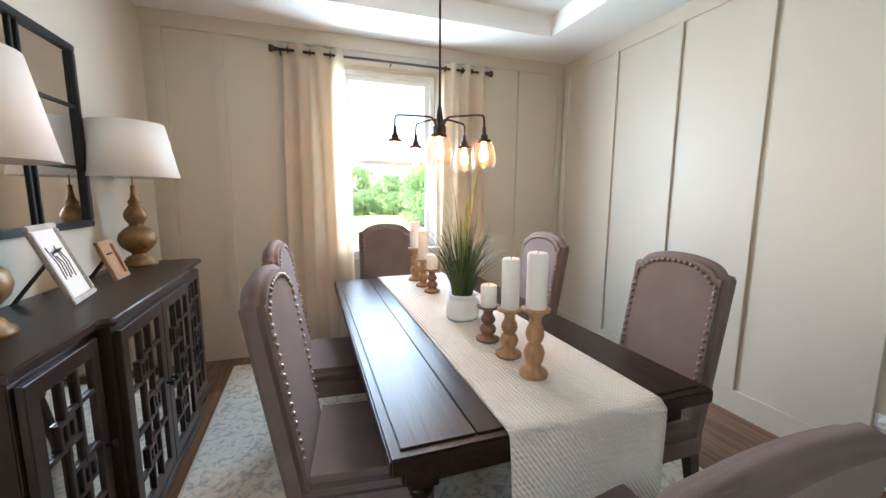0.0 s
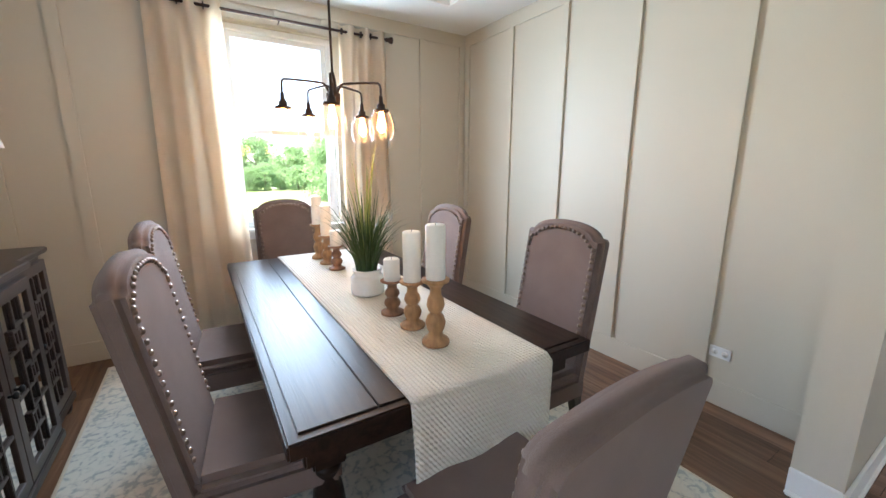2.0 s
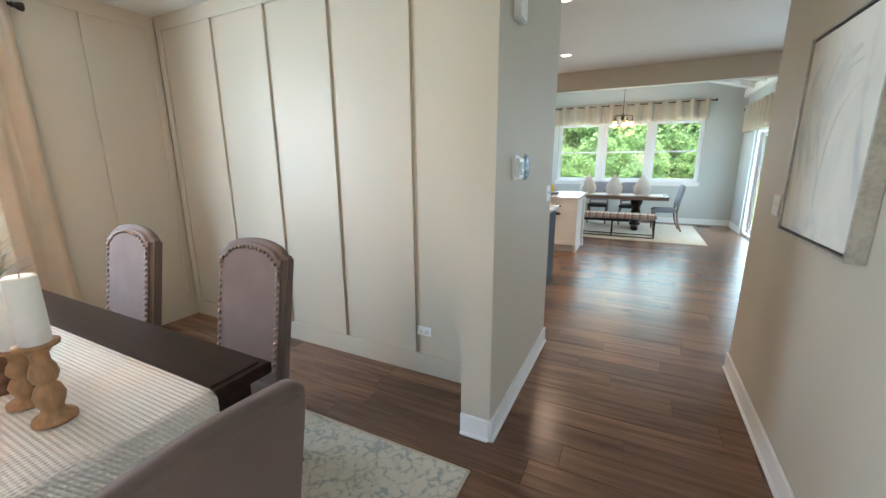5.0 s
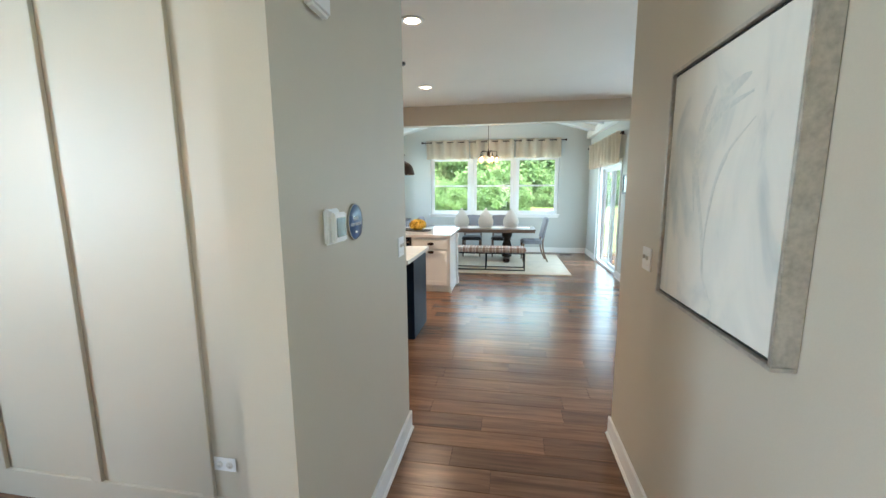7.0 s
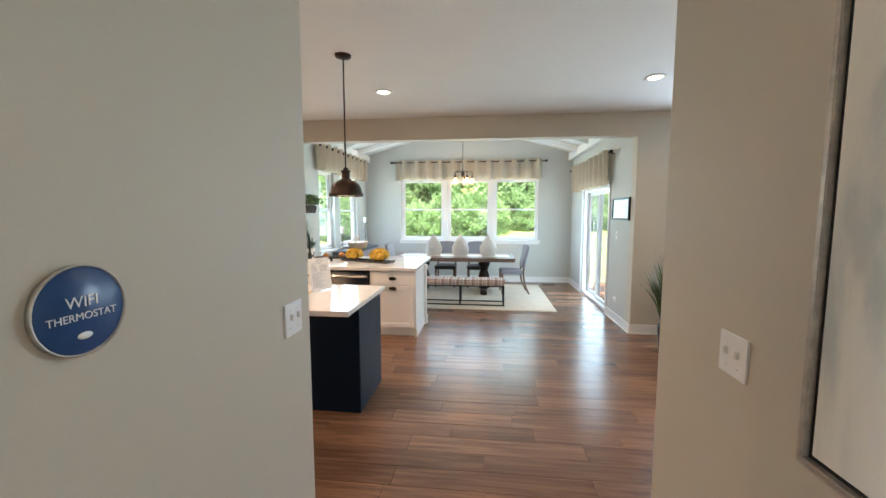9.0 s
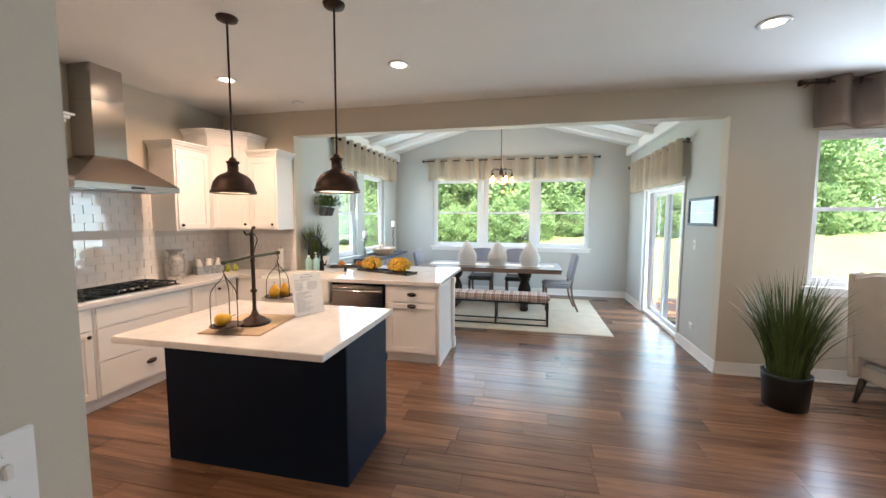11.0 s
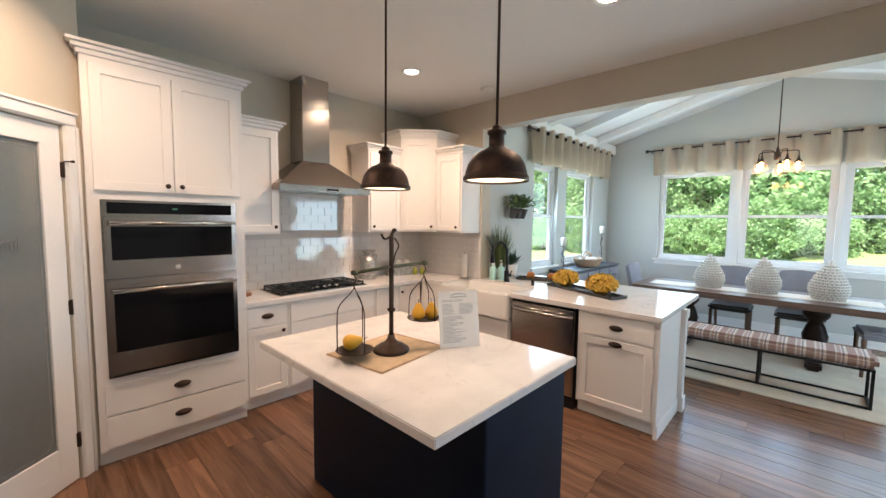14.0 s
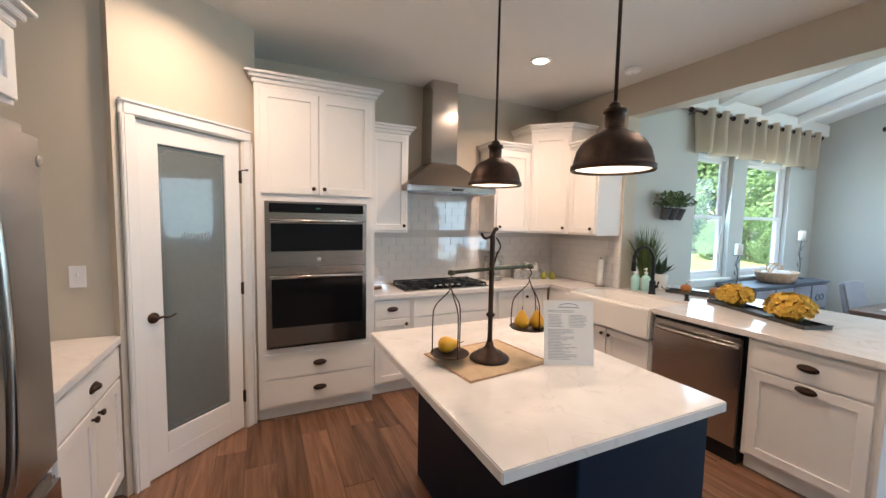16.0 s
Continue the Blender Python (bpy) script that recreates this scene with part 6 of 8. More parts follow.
def wall_switch(m, gangs, label):
    ob = thing("light_switch", label, "light switch", "light switches", m)
    w = 0.07 + 0.046 * (gangs - 1)
    part("plate", bx(bm_new(), -w / 2, w / 2, -0.006, -0.0005, -0.0575, 0.0575, 0.0025), M["vinyl"], ob)
    for k in range(gangs):
        x = (k - (gangs - 1) / 2) * 0.046
        part("toggle", bx(bm_new(), x - 0.005, x + 0.005, -0.016, -0.0055, -0.002, 0.018, 0.002), M["ceramic"], ob)
        bm = bm_new()
        for dz in (-0.03, 0.03):
            lathe(bm, [(0, 0.006), (0.003, 0.006), (0.002, 0.0075), (0, 0.0075)], seg=8, m=Matrix.Translation((x, 0, dz)) @ Matrix.Rotation(radians(90), 4, 'X'))
        part("screw", bm, M["ceramic"], ob)


wall_switch(pose(3.20, 2.347, 1.25), 1, "white single light switch plate by the pantry")
wall_switch(pose(3.254, YH, 1.268), 2, "white double light switch plate on the hallway wall")
wall_switch(pose(3.08, YS, 1.256, 0, 0, 180), 2, "white double light switch plate beside the picture")
wall_switch(pose(8.02, SY, 1.30, 0, 0, 180), 1, "white light switch plate by the patio door")
outlet(pose(8.0, SY, 0.33, 0, 0, 180))

# hallway things
th = thing("thermostat", "white wall thermostat with a grey screen", "thermostat", "", pose(2.348, YH, 1.472) @ Matrix.Scale(0.9, 4))
part("base", bx(bm_new(), -0.066, 0.045, -0.020, -0.0005, -0.068, 0.072, 0.006), M["vinyl"], th)
part("case", bx(bm_new(), -0.046, 0.070, -0.040, -0.0205, -0.062, 0.056, 0.006), M["vinyl"], th)
part("screen", bx(bm_new(), -0.030, 0.055, -0.0425, -0.0402, -0.040, 0.036, 0.002), M["display"], th, "dark grey screen")
ws = thing("round_sign", "blue round sign for the wireless thermostat", "sign", "", pose(2.564, YH, 1.472))
rm = Matrix.Rotation(radians(90), 4, 'X')
part("disc", lathe(bm_new(), [(0, 0.0005), (0.072, 0.0005), (0.072, 0.006), (0.070, 0.008), (0, 0.008)], seg=40, m=rm), M["blue"], ws)
part("ring", lathe(bm_new(), [(0.0725, 0.0005), (0.076, 0.0005), (0.076, 0.009), (0.0725, 0.009), (0.0725, 0.0005)], seg=40, m=rm), M["silver"], ws)


def lettering(text, size, parent, x, y, z, material):
    cu = bpy.data.curves.new("lettering", 'FONT')
    cu.body, cu.size, cu.align_x, cu.align_y, cu.extrude = text, size, 'CENTER', 'CENTER', 0.0004
    tmp = bpy.data.objects.new("lettering", cu)
    scene.collection.objects.link(tmp)
    me = bpy.data.meshes.new_from_object(tmp.evaluated_get(bpy.context.evaluated_depsgraph_get()))
    bpy.data.objects.remove(tmp)
    me.materials.clear()
    me.materials.append(material)
    o = new("lettering", me)
    o.parent = parent
    o.matrix_basis = pose(x, y, z, 90, 0, 0)
    return o


lettering("WIFI", 0.026, ws, 0, -0.009, 0.014, M["vinyl"])
lettering("THERMOSTAT", 0.0175, ws, 0, -0.009, -0.010, M["vinyl"])
part("mark", lathe(bm_new(), [(0, 0.008), (0.012, 0.008), (0.012, 0.0092), (0, 0.0092)], seg=16, m=Matrix.Translation((0, 0, -0.042)) @ rm, squash=0.5), M["vinyl"], ws)
hd = thing("chime_box", "small white chime box high on the wall", "chime", "", pose(2.29, YH, 2.22))
part("case", bx(bm_new(), -0.06, 0.06, -0.04, -0.0005, -0.06, 0.10, 0.01), M["vinyl"], hd)


def art_mat():
    m = mat("pale_abstract_paint", (0.70, 0.67, 0.60), 0.75, bump=0)
    n, l = m.node_tree.nodes, m.node_tree.links
    geo = n.new("ShaderNodeNewGeometry")
    mp = n.new("ShaderNodeMapping")
    mp.inputs["Scale"].default_value = (2.2, 1, 1.1)
    mp.inputs["Rotation"].default_value = (0, radians(25), 0)
    l.new(geo.outputs["Position"], mp.inputs["Vector"])
    a = n.new("ShaderNodeTexNoise")
    a.inputs["Scale"].default_value, a.inputs["Detail"].default_value, a.inputs["Distortion"].default_value = 1.9, 6, 1.2
    l.new(mp.outputs["Vector"], a.inputs["Vector"])
    cr = n.new("ShaderNodeValToRGB")
    e = cr.color_ramp.elements
    e[0].position, e[0].color = 0.33, (0.56, 0.58, 0.56, 1)
    e[1].position, e[1].color = 0.62, (0.82, 0.79, 0.72, 1)
    k = e.new(0.45)
    k.color = (0.76, 0.74, 0.68, 1)
    l.new(a.outputs["Fac"], cr.inputs["Fac"])
    l.new(cr.outputs["Color"], n["Principled BSDF"].inputs["Base Color"])
    bp = n.new("ShaderNodeBump")
    bp.inputs["Strength"].default_value, bp.inputs["Distance"].default_value = 0.3, 0.004
    l.new(a.outputs["Fac"], bp.inputs["Height"])
    l.new(bp.outputs["Normal"], n["Principled BSDF"].inputs["Normal"])
    return m


ar = thing("wall_art", "large pale abstract canvas in a thin silver frame", "painting", "", pose(2.042, YS, 1.158))
aw, ah = 0.745, 0.895
part("canvas", bx(bm_new(), 0.024, aw - 0.024, 0.0205, 0.052, 0.024, ah - 0.024, 0.003), art_mat(), ar, "pale grey abstract painting")
bm = bm_new()
for q in ((0, aw, 0, 0.014), (0, aw, ah - 0.014, ah), (0, 0.014, 0.014, ah - 0.014), (aw - 0.014, aw, 0.014, ah - 0.014)):
    bx(bm, q[0], q[1], 0.001, 0.060, q[2], q[3], 0.002)
part("frame", bm, M["silver"], ar, "thin silver frame")
bm = bm_new()
bx(bm, 0.0145, aw - 0.0145, 0.001, 0.020, 0.0145, ah - 0.0145)
part("backing", bm, M["black"], ar, "black recess")
part("inner_lip", ring(bm_new(), 0.0145, aw - 0.0145, 0.030, 0.048, 0.0145, ah - 0.0145, 0.008), M["black"], ar, "thin black inner line")
M["stroke"] = mat("grey_green_brushwork", (0.62, 0.63, 0.595), 0.8, second=(0.75, 0.73, 0.67), scale=9, fine=70, bump=0.2)


def brush_stroke(pts, w0, w1, lift):
    """A thin sweep of paint lying on the canvas, fading to a point at both ends."""
    path = smooth_path([(x, 0.0, z) for x, z in pts], 8)
    bm = bm_new()
    prev = None
    for k, p in enumerate(path):
        t = k / (len(path) - 1)
        d = (path[min(k + 1, len(path) - 1)] - path[max(k - 1, 0)]).normalized()
        side = Vector((d.z, 0, -d.x))
        w = (w0 + (w1 - w0) * t) * math.sin(math.pi * min(1.0, max(0.03, t))) ** 0.6 * (1 + 0.35 * noise.noise((t * 9, w0 * 50, 1.0)))
        row = [bm.verts.new(p + side * (w * q) + Vector((0, 0.0525 + lift * (1 - abs(q) * 1.6), 0))) for q in (-0.5, -0.17, 0.17, 0.5)]
        if prev:
            for a, b, c, e in zip(prev, prev[1:], row[1:], row):
                bm.faces.new((a, b, c, e)).smooth = True
        prev = row
    part("brush_stroke", bm, M["stroke"], ar, "grey-green sweep of paint")


brush_stroke([(0.20, 0.70), (0.30, 0.685), (0.371, 0.665), (0.439, 0.62), (0.489, 0.536), (0.468, 0.444), (0.429, 0.344), (0.401, 0.247), (0.381, 0.152), (0.315, 0.08)], 0.035, 0.022, 0.0012)
brush_stroke([(0.18, 0.63), (0.274, 0.57), (0.315, 0.527), (0.358, 0.449), (0.387, 0.326), (0.394, 0.198)], 0.016, 0.020, 0.0016)
brush_stroke([(0.40, 0.76), (0.435, 0.715), (0.469, 0.662), (0.50, 0.55), (0.50, 0.47), (0.48, 0.36)], 0.05, 0.03, 0.0008)
brush_stroke([(0.22, 0.75), (0.33, 0.72), (0.42, 0.66)], 0.03, 0.05, 0.0010)

# ---- breakfast room ----
M["greyfab"] = mat("blue_grey_upholstery", (0.22, 0.22, 0.25), 0.85, vary=0.1, scale=9, fine=400, bump=0.2, sheen=0.3)
M["tablewood"] = plank_mat("weathered_brown_wood", (0.20, 0.125, 0.085), (0.09, 0.055, 0.04), 0.42, scale=1.2, axis=1, dark=0.8)
M["brownleg"] = mat("brown_oak_leg", (0.16, 0.095, 0.06), 0.5, vary=0.2, scale=12)
M["bubble"] = mat("matte_white_ceramic", (0.70, 0.66, 0.61), 0.6, vary=0.03, scale=8)
M["wicker"] = mat("pale_wicker", (0.50, 0.34, 0.22), 0.8, vary=0.3, scale=40, fine=120, bump=0.5)
M["leather"] = mat("dark_leather_seat", (0.035, 0.028, 0.026), 0.45, vary=0.15, scale=10)
M["potgrey"] = mat("dark_zinc", (0.09, 0.09, 0.09), 0.5, metal=0.4, vary=0.25, scale=12)
M["winged"] = mat("oatmeal_boucle", (0.55, 0.47, 0.40), 0.9, vary=0.08, scale=9, fine=380, bump=0.3, sheen=0.3)
M["valance_brown"] = mat("brown_valance_linen", (0.30, 0.22, 0.17), 0.9, vary=0.10, scale=8, fine=300, bump=0.25)

rg2 = thing("area_rug", "plain cream woven rug under the breakfast table", "rug")
part("woven_field", bx(bm_new(), 8.44, 10.75, -1.60, 1.72, 0.0005, 0.010, 0.003), M["rug_pale"], rg2)
bm = bm_new()
for a in ((8.405, 8.439, -1.635, 1.755), (10.751, 10.785, -1.635, 1.755), (8.439, 10.751, -1.635, -1.601), (8.439, 10.751, 1.721, 1.755)):
    bx(bm, a[0], a[1], a[2], a[3], 0.0005, 0.010, 0.003)
part("binding", bm, M["rug_pale"], rg2, "cotton binding")


def stripe_mat():
    m = mat("striped_bench_cloth", (0.45, 0.36, 0.31), 0.9, bump=0)
    n, l = m.node_tree.nodes, m.node_tree.links
    geo = n.new("ShaderNodeNewGeometry")
    sp = n.new("ShaderNodeSeparateXYZ")
    l.new(geo.outputs["Position"], sp.inputs[0])
    mu = n.new("ShaderNodeMath")
    mu.operation = 'MULTIPLY'
    mu.inputs[1].default_value = 7.5
    l.new(sp.outputs["Y"], mu.inputs[0])
    fr = n.new("ShaderNodeMath")
    fr.operation = 'FRACT'
    l.new(mu.outputs[0], fr.inputs[0])
    cr = n.new("ShaderNodeValToRGB")
    cr.color_ramp.interpolation = 'CONSTANT'
    e = cr.color_ramp.elements
    e[0].position, e[0].color = 0.0, (0.33, 0.23, 0.20, 1)
    e[1].position, e[1].color = 0.42, (0.60, 0.54, 0.48, 1)
    for p, c in ((0.56, (0.25, 0.22, 0.24, 1)), (0.66, (0.60, 0.54, 0.48, 1)), (0.72, (0.40, 0.30, 0.27, 1)), (0.90, (0.55, 0.50, 0.45, 1))):
        k = e.new(p)
        k.color = c
    l.new(fr.outputs[0], cr.inputs["Fac"])
    l.new(cr.outputs["Color"], n["Principled BSDF"].inputs["Base Color"])
    return m


bn = thing("bench", "striped upholstered bench on a black metal frame", "bench")
part("seat", bx(bm_new(), 8.66, 9.02, -0.80, 0.78, 0.365, 0.465, 0.03), stripe_mat(), bn, "taupe and cream striped seat")
for y in (-0.77, -0.01, 0.75):
    bm = bm_new()
    for x in (8.68, 9.0):
        bx(bm, x - 0.011, x + 0.011, y - 0.011, y + 0.011, 0.012, 0.364)
    bx(bm, 8.69, 8.99, y - 0.011, y + 0.011, 0.012, 0.032)
    bx(bm, 8.69, 8.99, y - 0.011, y + 0.011, 0.342, 0.363)
    part("leg_frame", bm, M["black"], bn)
for x in (8.68, 9.0):
    part("rail", bx(bm_new(), x - 0.010, x + 0.010, -0.758, 0.738, 0.013, 0.031), M["black"], bn)
    part("rail", bx(bm_new(), x - 0.010, x + 0.010, -0.758, 0.738, 0.343, 0.362), M["black"], bn)

tb = thing("breakfast_table", "weathered brown pedestal table with a planked top", "table")
TX0, TX1, TY0, TY1 = 9.40, 10.34, -1.02, 1.42
tt = part("tabletop", bx(bm_new(), TX0 + 0.01, TX1 - 0.01, TY0 + 0.01, TY1 - 0.01, 0.685, 0.735, 0.005), M["tablewood"], tb)
for k in range(5):
    w = (TX1 - TX0) / 5
    part("plank", bx(bm_new(), TX0 + k * w + 0.001, TX0 + (k + 1) * w - 0.001, TY0, TY1, 0.7352, 0.760, 0.003), M["tablewood"], tt)
for y in (-0.42, 0.82):
    bm = bm_new()
    lathe(bm, [(0.11, 0.10), (0.12, 0.13), (0.075, 0.17), (0.10, 0.24), (0.115, 0.34), (0.085, 0.44), (0.06, 0.50), (0.10, 0.54), (0.12, 0.58), (0.12, 0.684)], 9.87, y, 22)
    part("pedestal", bm, M["espresso"], tb, "dark turned pedestal")
    part("foot", bx(bm_new(), 9.52, 10.22, y - 0.07, y + 0.07, 0.012, 0.10, 0.02), M["espresso"], tb)
part("stretcher", bx(bm_new(), 9.82, 9.92, -0.30, 0.70, 0.16, 0.24, 0.008), M["espresso"], tb)


def bubble_vase(x, y, h=0.43, r=0.165):
    ob = thing("vase", "white ceramic bottle vase covered in round beads", "vase", "vases on the breakfast table", pose(x, y, 0.766))
    prof = [(0.10, 0), (0.13, 0.01), (r, h * 0.22), (r * 0.96, h * 0.38), (r * 0.70, h * 0.60), (r * 0.36, h * 0.80), (r * 0.20, h * 0.92), (r * 0.22, h), (r * 0.14, h), (0.0, h - 0.02)]
    part("body", lathe(bm_new(), [(max(0.0, q - 0.010), z) for q, z in prof], seg=24), M["bubble"], ob)
    bm = bm_new()
    rows = 13
    for j in range(rows):
        t = (j + 0.5) / rows * 0.9
        z = h * t
        for (r0, z0), (r1, z1) in zip(prof, prof[1:]):
            if z0 <= z <= z1 and z1 > z0:
                rr = r0 + (r1 - r0) * (z - z0) / (z1 - z0)
                break
        n = max(6, int(2 * math.pi * rr / 0.036))
        for i in range(n):
            a = 2 * math.pi * (i + 0.5 * (j % 2)) / n
            t2 = bmesh.new()
            bmesh.ops.create_icosphere(t2, subdivisions=1, radius=0.0165)
            for f in t2.faces:
                f.smooth = True
            add_bm(bm, t2, Matrix.Translation((rr * math.cos(a), rr * math.sin(a), z)))
    tagged(part("beadwork", bm, M["bubble"], ob), "", "", "", "stuff")


for y in (-0.50, 0.065, 0.615):
    bubble_vase(9.86, y)
cl = bx(bm_new(), 9.68, 10.05, -0.92, 1.28, 0.7605, 0.764, 0.001)
solid("table_cloth_strip", cl, M["runner"], "pale runner lying along the breakfast table", "table runner")


def grey_chair(m, seat):
    ob = thing("breakfast_chair", "grey upholstered chair with curved brown legs", "chair", "chairs round the breakfast table", m)
    lean = pose(0, -0.20, 0.47, 90 + 12, 0, 0)
    part("backrest", prism(bm_new(), [(-0.22, 0.06), (0.22, 0.06), (0.23, 0.49), (0.20, 0.51), (0, 0.525), (-0.20, 0.51), (-0.23, 0.49)], -0.028, 0.028, lean, 0.014), M["greyfab"], ob)
    part("seat", bx(bm_new(), -0.235, 0.235, -0.215, 0.235, 0.405, 0.485, 0.026), seat, ob)
    for sx in (-1, 1):
        bm = bm_new()
        tube(bm, [(sx * 0.20, 0.20, 0.01), (sx * 0.20, 0.20, 0.41)], 0.016, 8, 0.022)
        part("leg", bm, M["brownleg"], ob)
        bm = bm_new()
        tube(bm, smooth_path([(sx * 0.20, -0.33, 0.01), (sx * 0.20, -0.25, 0.20), (sx * 0.20, -0.215, 0.42), (sx * 0.20, -0.24, 0.60)], 5), 0.017, 8, 0.02)
        part("leg", bm, M["brownleg"], ob)
    return ob


grey_chair(pose(9.87, -0.97, 0.011, 0, 0, 4), M["greyfab"])
grey_chair(pose(9.98, 1.30, 0.011, 0, 0, 178), M["greyfab"])
for y in (-0.28, 0.42):
    grey_chair(pose(10.40, y, 0.011, 0, 0, 90), M["leather"])

chandelier(9.80, 0.02, 2.40, 3.62, 0.19, 5, 2.4, "bronze chandelier with clear glass shades over the breakfast table, lit", 0.25)

# valances


def valance(m, x0, x1, z0, z1, folds, name_label, n_rings, material=None, panels=1):
    zr = z1 - 0.05
    gap = (x1 - x0) / n_rings
    rings = [x0 + gap * (k + 0.5) for k in range(n_rings)]
    rod_with_rings(m, x0 - 0.05, x1 + 0.05, zr, rings, "curtain_rod", "dark bronze rod holding a valance", (x0 - 0.03, x1 + 0.03))
    w = (x1 - x0) / panels
    for k in range(panels):
        a, b = x0 + k * w + 0.015, x0 + (k + 1) * w - 0.015
        curtain(m, a, b, z0, z1, folds, 11 + k + int(10 * x0), name_label, 0.055 if panels > 1 else 0.068, 0.0, material or M["valance"], "valance", "valance", "valances")


valance(pose(EX - 0.085, 0, 0, 0, 0, -90), -1.70, 1.71, 2.39, 2.86, 4, "oatmeal linen grommet valance over the breakfast windows", 12, panels=3)
valance(pose(0, NY - 0.085, 0), 8.30, 10.92, 2.36, 2.84, 10, "oatmeal linen grommet valance over the paired windows", 10)
valance(pose(0, SY + 0.085, 0, 0, 0, 180), -10.82, -8.28, 2.06, 2.60, 9, "oatmeal linen grommet valance over the patio door", 9)
valance(pose(XK - 0.085, 0, 0, 0, 0, -90), 3.02, 4.50, 2.46, 2.92, 5, "brown linen grommet valance over the living room window", 6, M["valance_brown"])

# picture by the patio door
pc = thing("framed_picture", "green landscape picture in a dark frame", "picture", "", pose(7.505, SY, 1.527))
bm = bm_new()
pw, ph = 0.70, 0.32
for q in ((0, pw, 0, 0.03), (0, pw, ph - 0.03, ph), (0, 0.03, 0.03, ph - 0.03), (pw - 0.03, pw, 0.03, ph - 0.03)):
    bx(bm, q[0], q[1], 0.001, 0.03, q[2], q[3], 0.003)
part("frame", bm, M["black"], pc)
part("mat_board", bx(bm_new(), 0.028, pw - 0.028, 0.003, 0.010, 0.028, ph - 0.028), M["paper"], pc)
part("print", bx(bm_new(), 0.045, pw - 0.045, 0.0105, 0.012, 0.045, ph - 0.045), mat("green_meadow_print", (0.14, 0.22, 0.07), 0.4, second=(0.40, 0.42, 0.30), scale=9, fine=40), pc)
g = part("glazing", bx(bm_new(), 0.028, pw - 0.028, 0.020, 0.022, 0.028, ph - 0.028), M["pane"], pc)
bm = bm_new()
bx(bm, EX - 0.40, EX - 0.28, -2.0, -1.72, 0.0002, 0.006, 0.001)
fv = thing("floor_vent", "brown slotted floor register by the wall", "vent")
part("grille", bm, M["bronze"], fv)

# console under the paired windows
cs = thing("console_table", "dark grey painted console with carved drawer fronts", "console")
CX0, CX1, CY0, CY1, CZ = 8.95, 10.70, 2.02, 2.42, 0.90
M["slate"] = mat("worn_slate_paint", (0.075, 0.085, 0.10), 0.5, vary=0.3, scale=12, fine=50)
part("body", bx(bm_new(), CX0 + 0.02, CX1 - 0.02, CY0 + 0.02, CY1, 0.12, CZ - 0.03, 0.004), M["slate"], cs)
part("top", bx(bm_new(), CX0, CX1, CY0, CY1 + 0.005, CZ - 0.029, CZ, 0.005), M["slate"], cs)
for k in range(4):
    w = (CX1 - CX0 - 0.08) / 4
    a = CX0 + 0.04 + k * w
    d = part("drawer_front", bx(bm_new(), a + 0.012, a + w - 0.012, CY0 + 0.006, CY0 + 0.0195, 0.56, CZ - 0.05, 0.004), M["greyfab"], cs, "worn grey drawer front")
    bm = bm_new()
    for s in (-1, 1):
        tube(bm, smooth_path([(a + w / 2, CY0 + 0.004, 0.70), (a + w / 2 + s * 0.05, CY0 + 0.004, 0.74), (a + w / 2 + s * 0.10, CY0 + 0.004, 0.70), (a + w / 2 + s * 0.06, CY0 + 0.004, 0.66), (a + w / 2, CY0 + 0.004, 0.70)], 4), 0.006, 5)
    part("carving", bm, M["slate"], d)
    part("door", bx(bm_new(), a + 0.012, a + w - 0.012, CY0 + 0.006, CY0 + 0.0195, 0.15, 0.54, 0.004), M["slate"], cs)
for x in (CX0 + 0.05, CX1 - 0.05):
    for y in (CY0 + 0.05, CY1 - 0.04):
        part("foot", bx(bm_new(), x - 0.025, x + 0.025, y - 0.025, y + 0.025, 0, 0.119, 0.004), M["slate"], cs)
bk = thing("basket", "shallow pale wicker basket with handles on the console", "basket", "", pose(9.78, 2.20, CZ) @ Matrix.Scale(1.3, 4))
part("bowl", lathe(bm_new(), [(0.0, 0.004), (0.15, 0.0), (0.18, 0.01), (0.22, 0.085), (0.225, 0.10), (0.21, 0.10), (0.17, 0.018), (0, 0.015)], seg=32, squash=0.7), M["wicker"], bk)
bm = bm_new()
for k in range(3):
    tube(bm, smooth_path([(-0.20 + 0.05 * k, -0.03 + 0.03 * k, 0.09), (-0.10, -0.03 + 0.03 * k, 0.15 + 0.01 * k), (0.10, 0.02, 0.16), (0.20 - 0.04 * k, 0.03, 0.09)], 5), 0.007, 6)
part("handle", bm, M["wicker"], bk)
bm = bm_new()
for k in range(9):
    a = k * 0.7
    lathe(bm, [(0, -0.03), (0.035, -0.015), (0.04, 0.0), (0.03, 0.025), (0, 0.035)], 0.11 * math.cos(a), 0.07 * math.sin(a), 10, m=Matrix.Translation((0, 0, 0.075)))
part("filler", bm, M["shade"], bk, "pale balls in the basket")
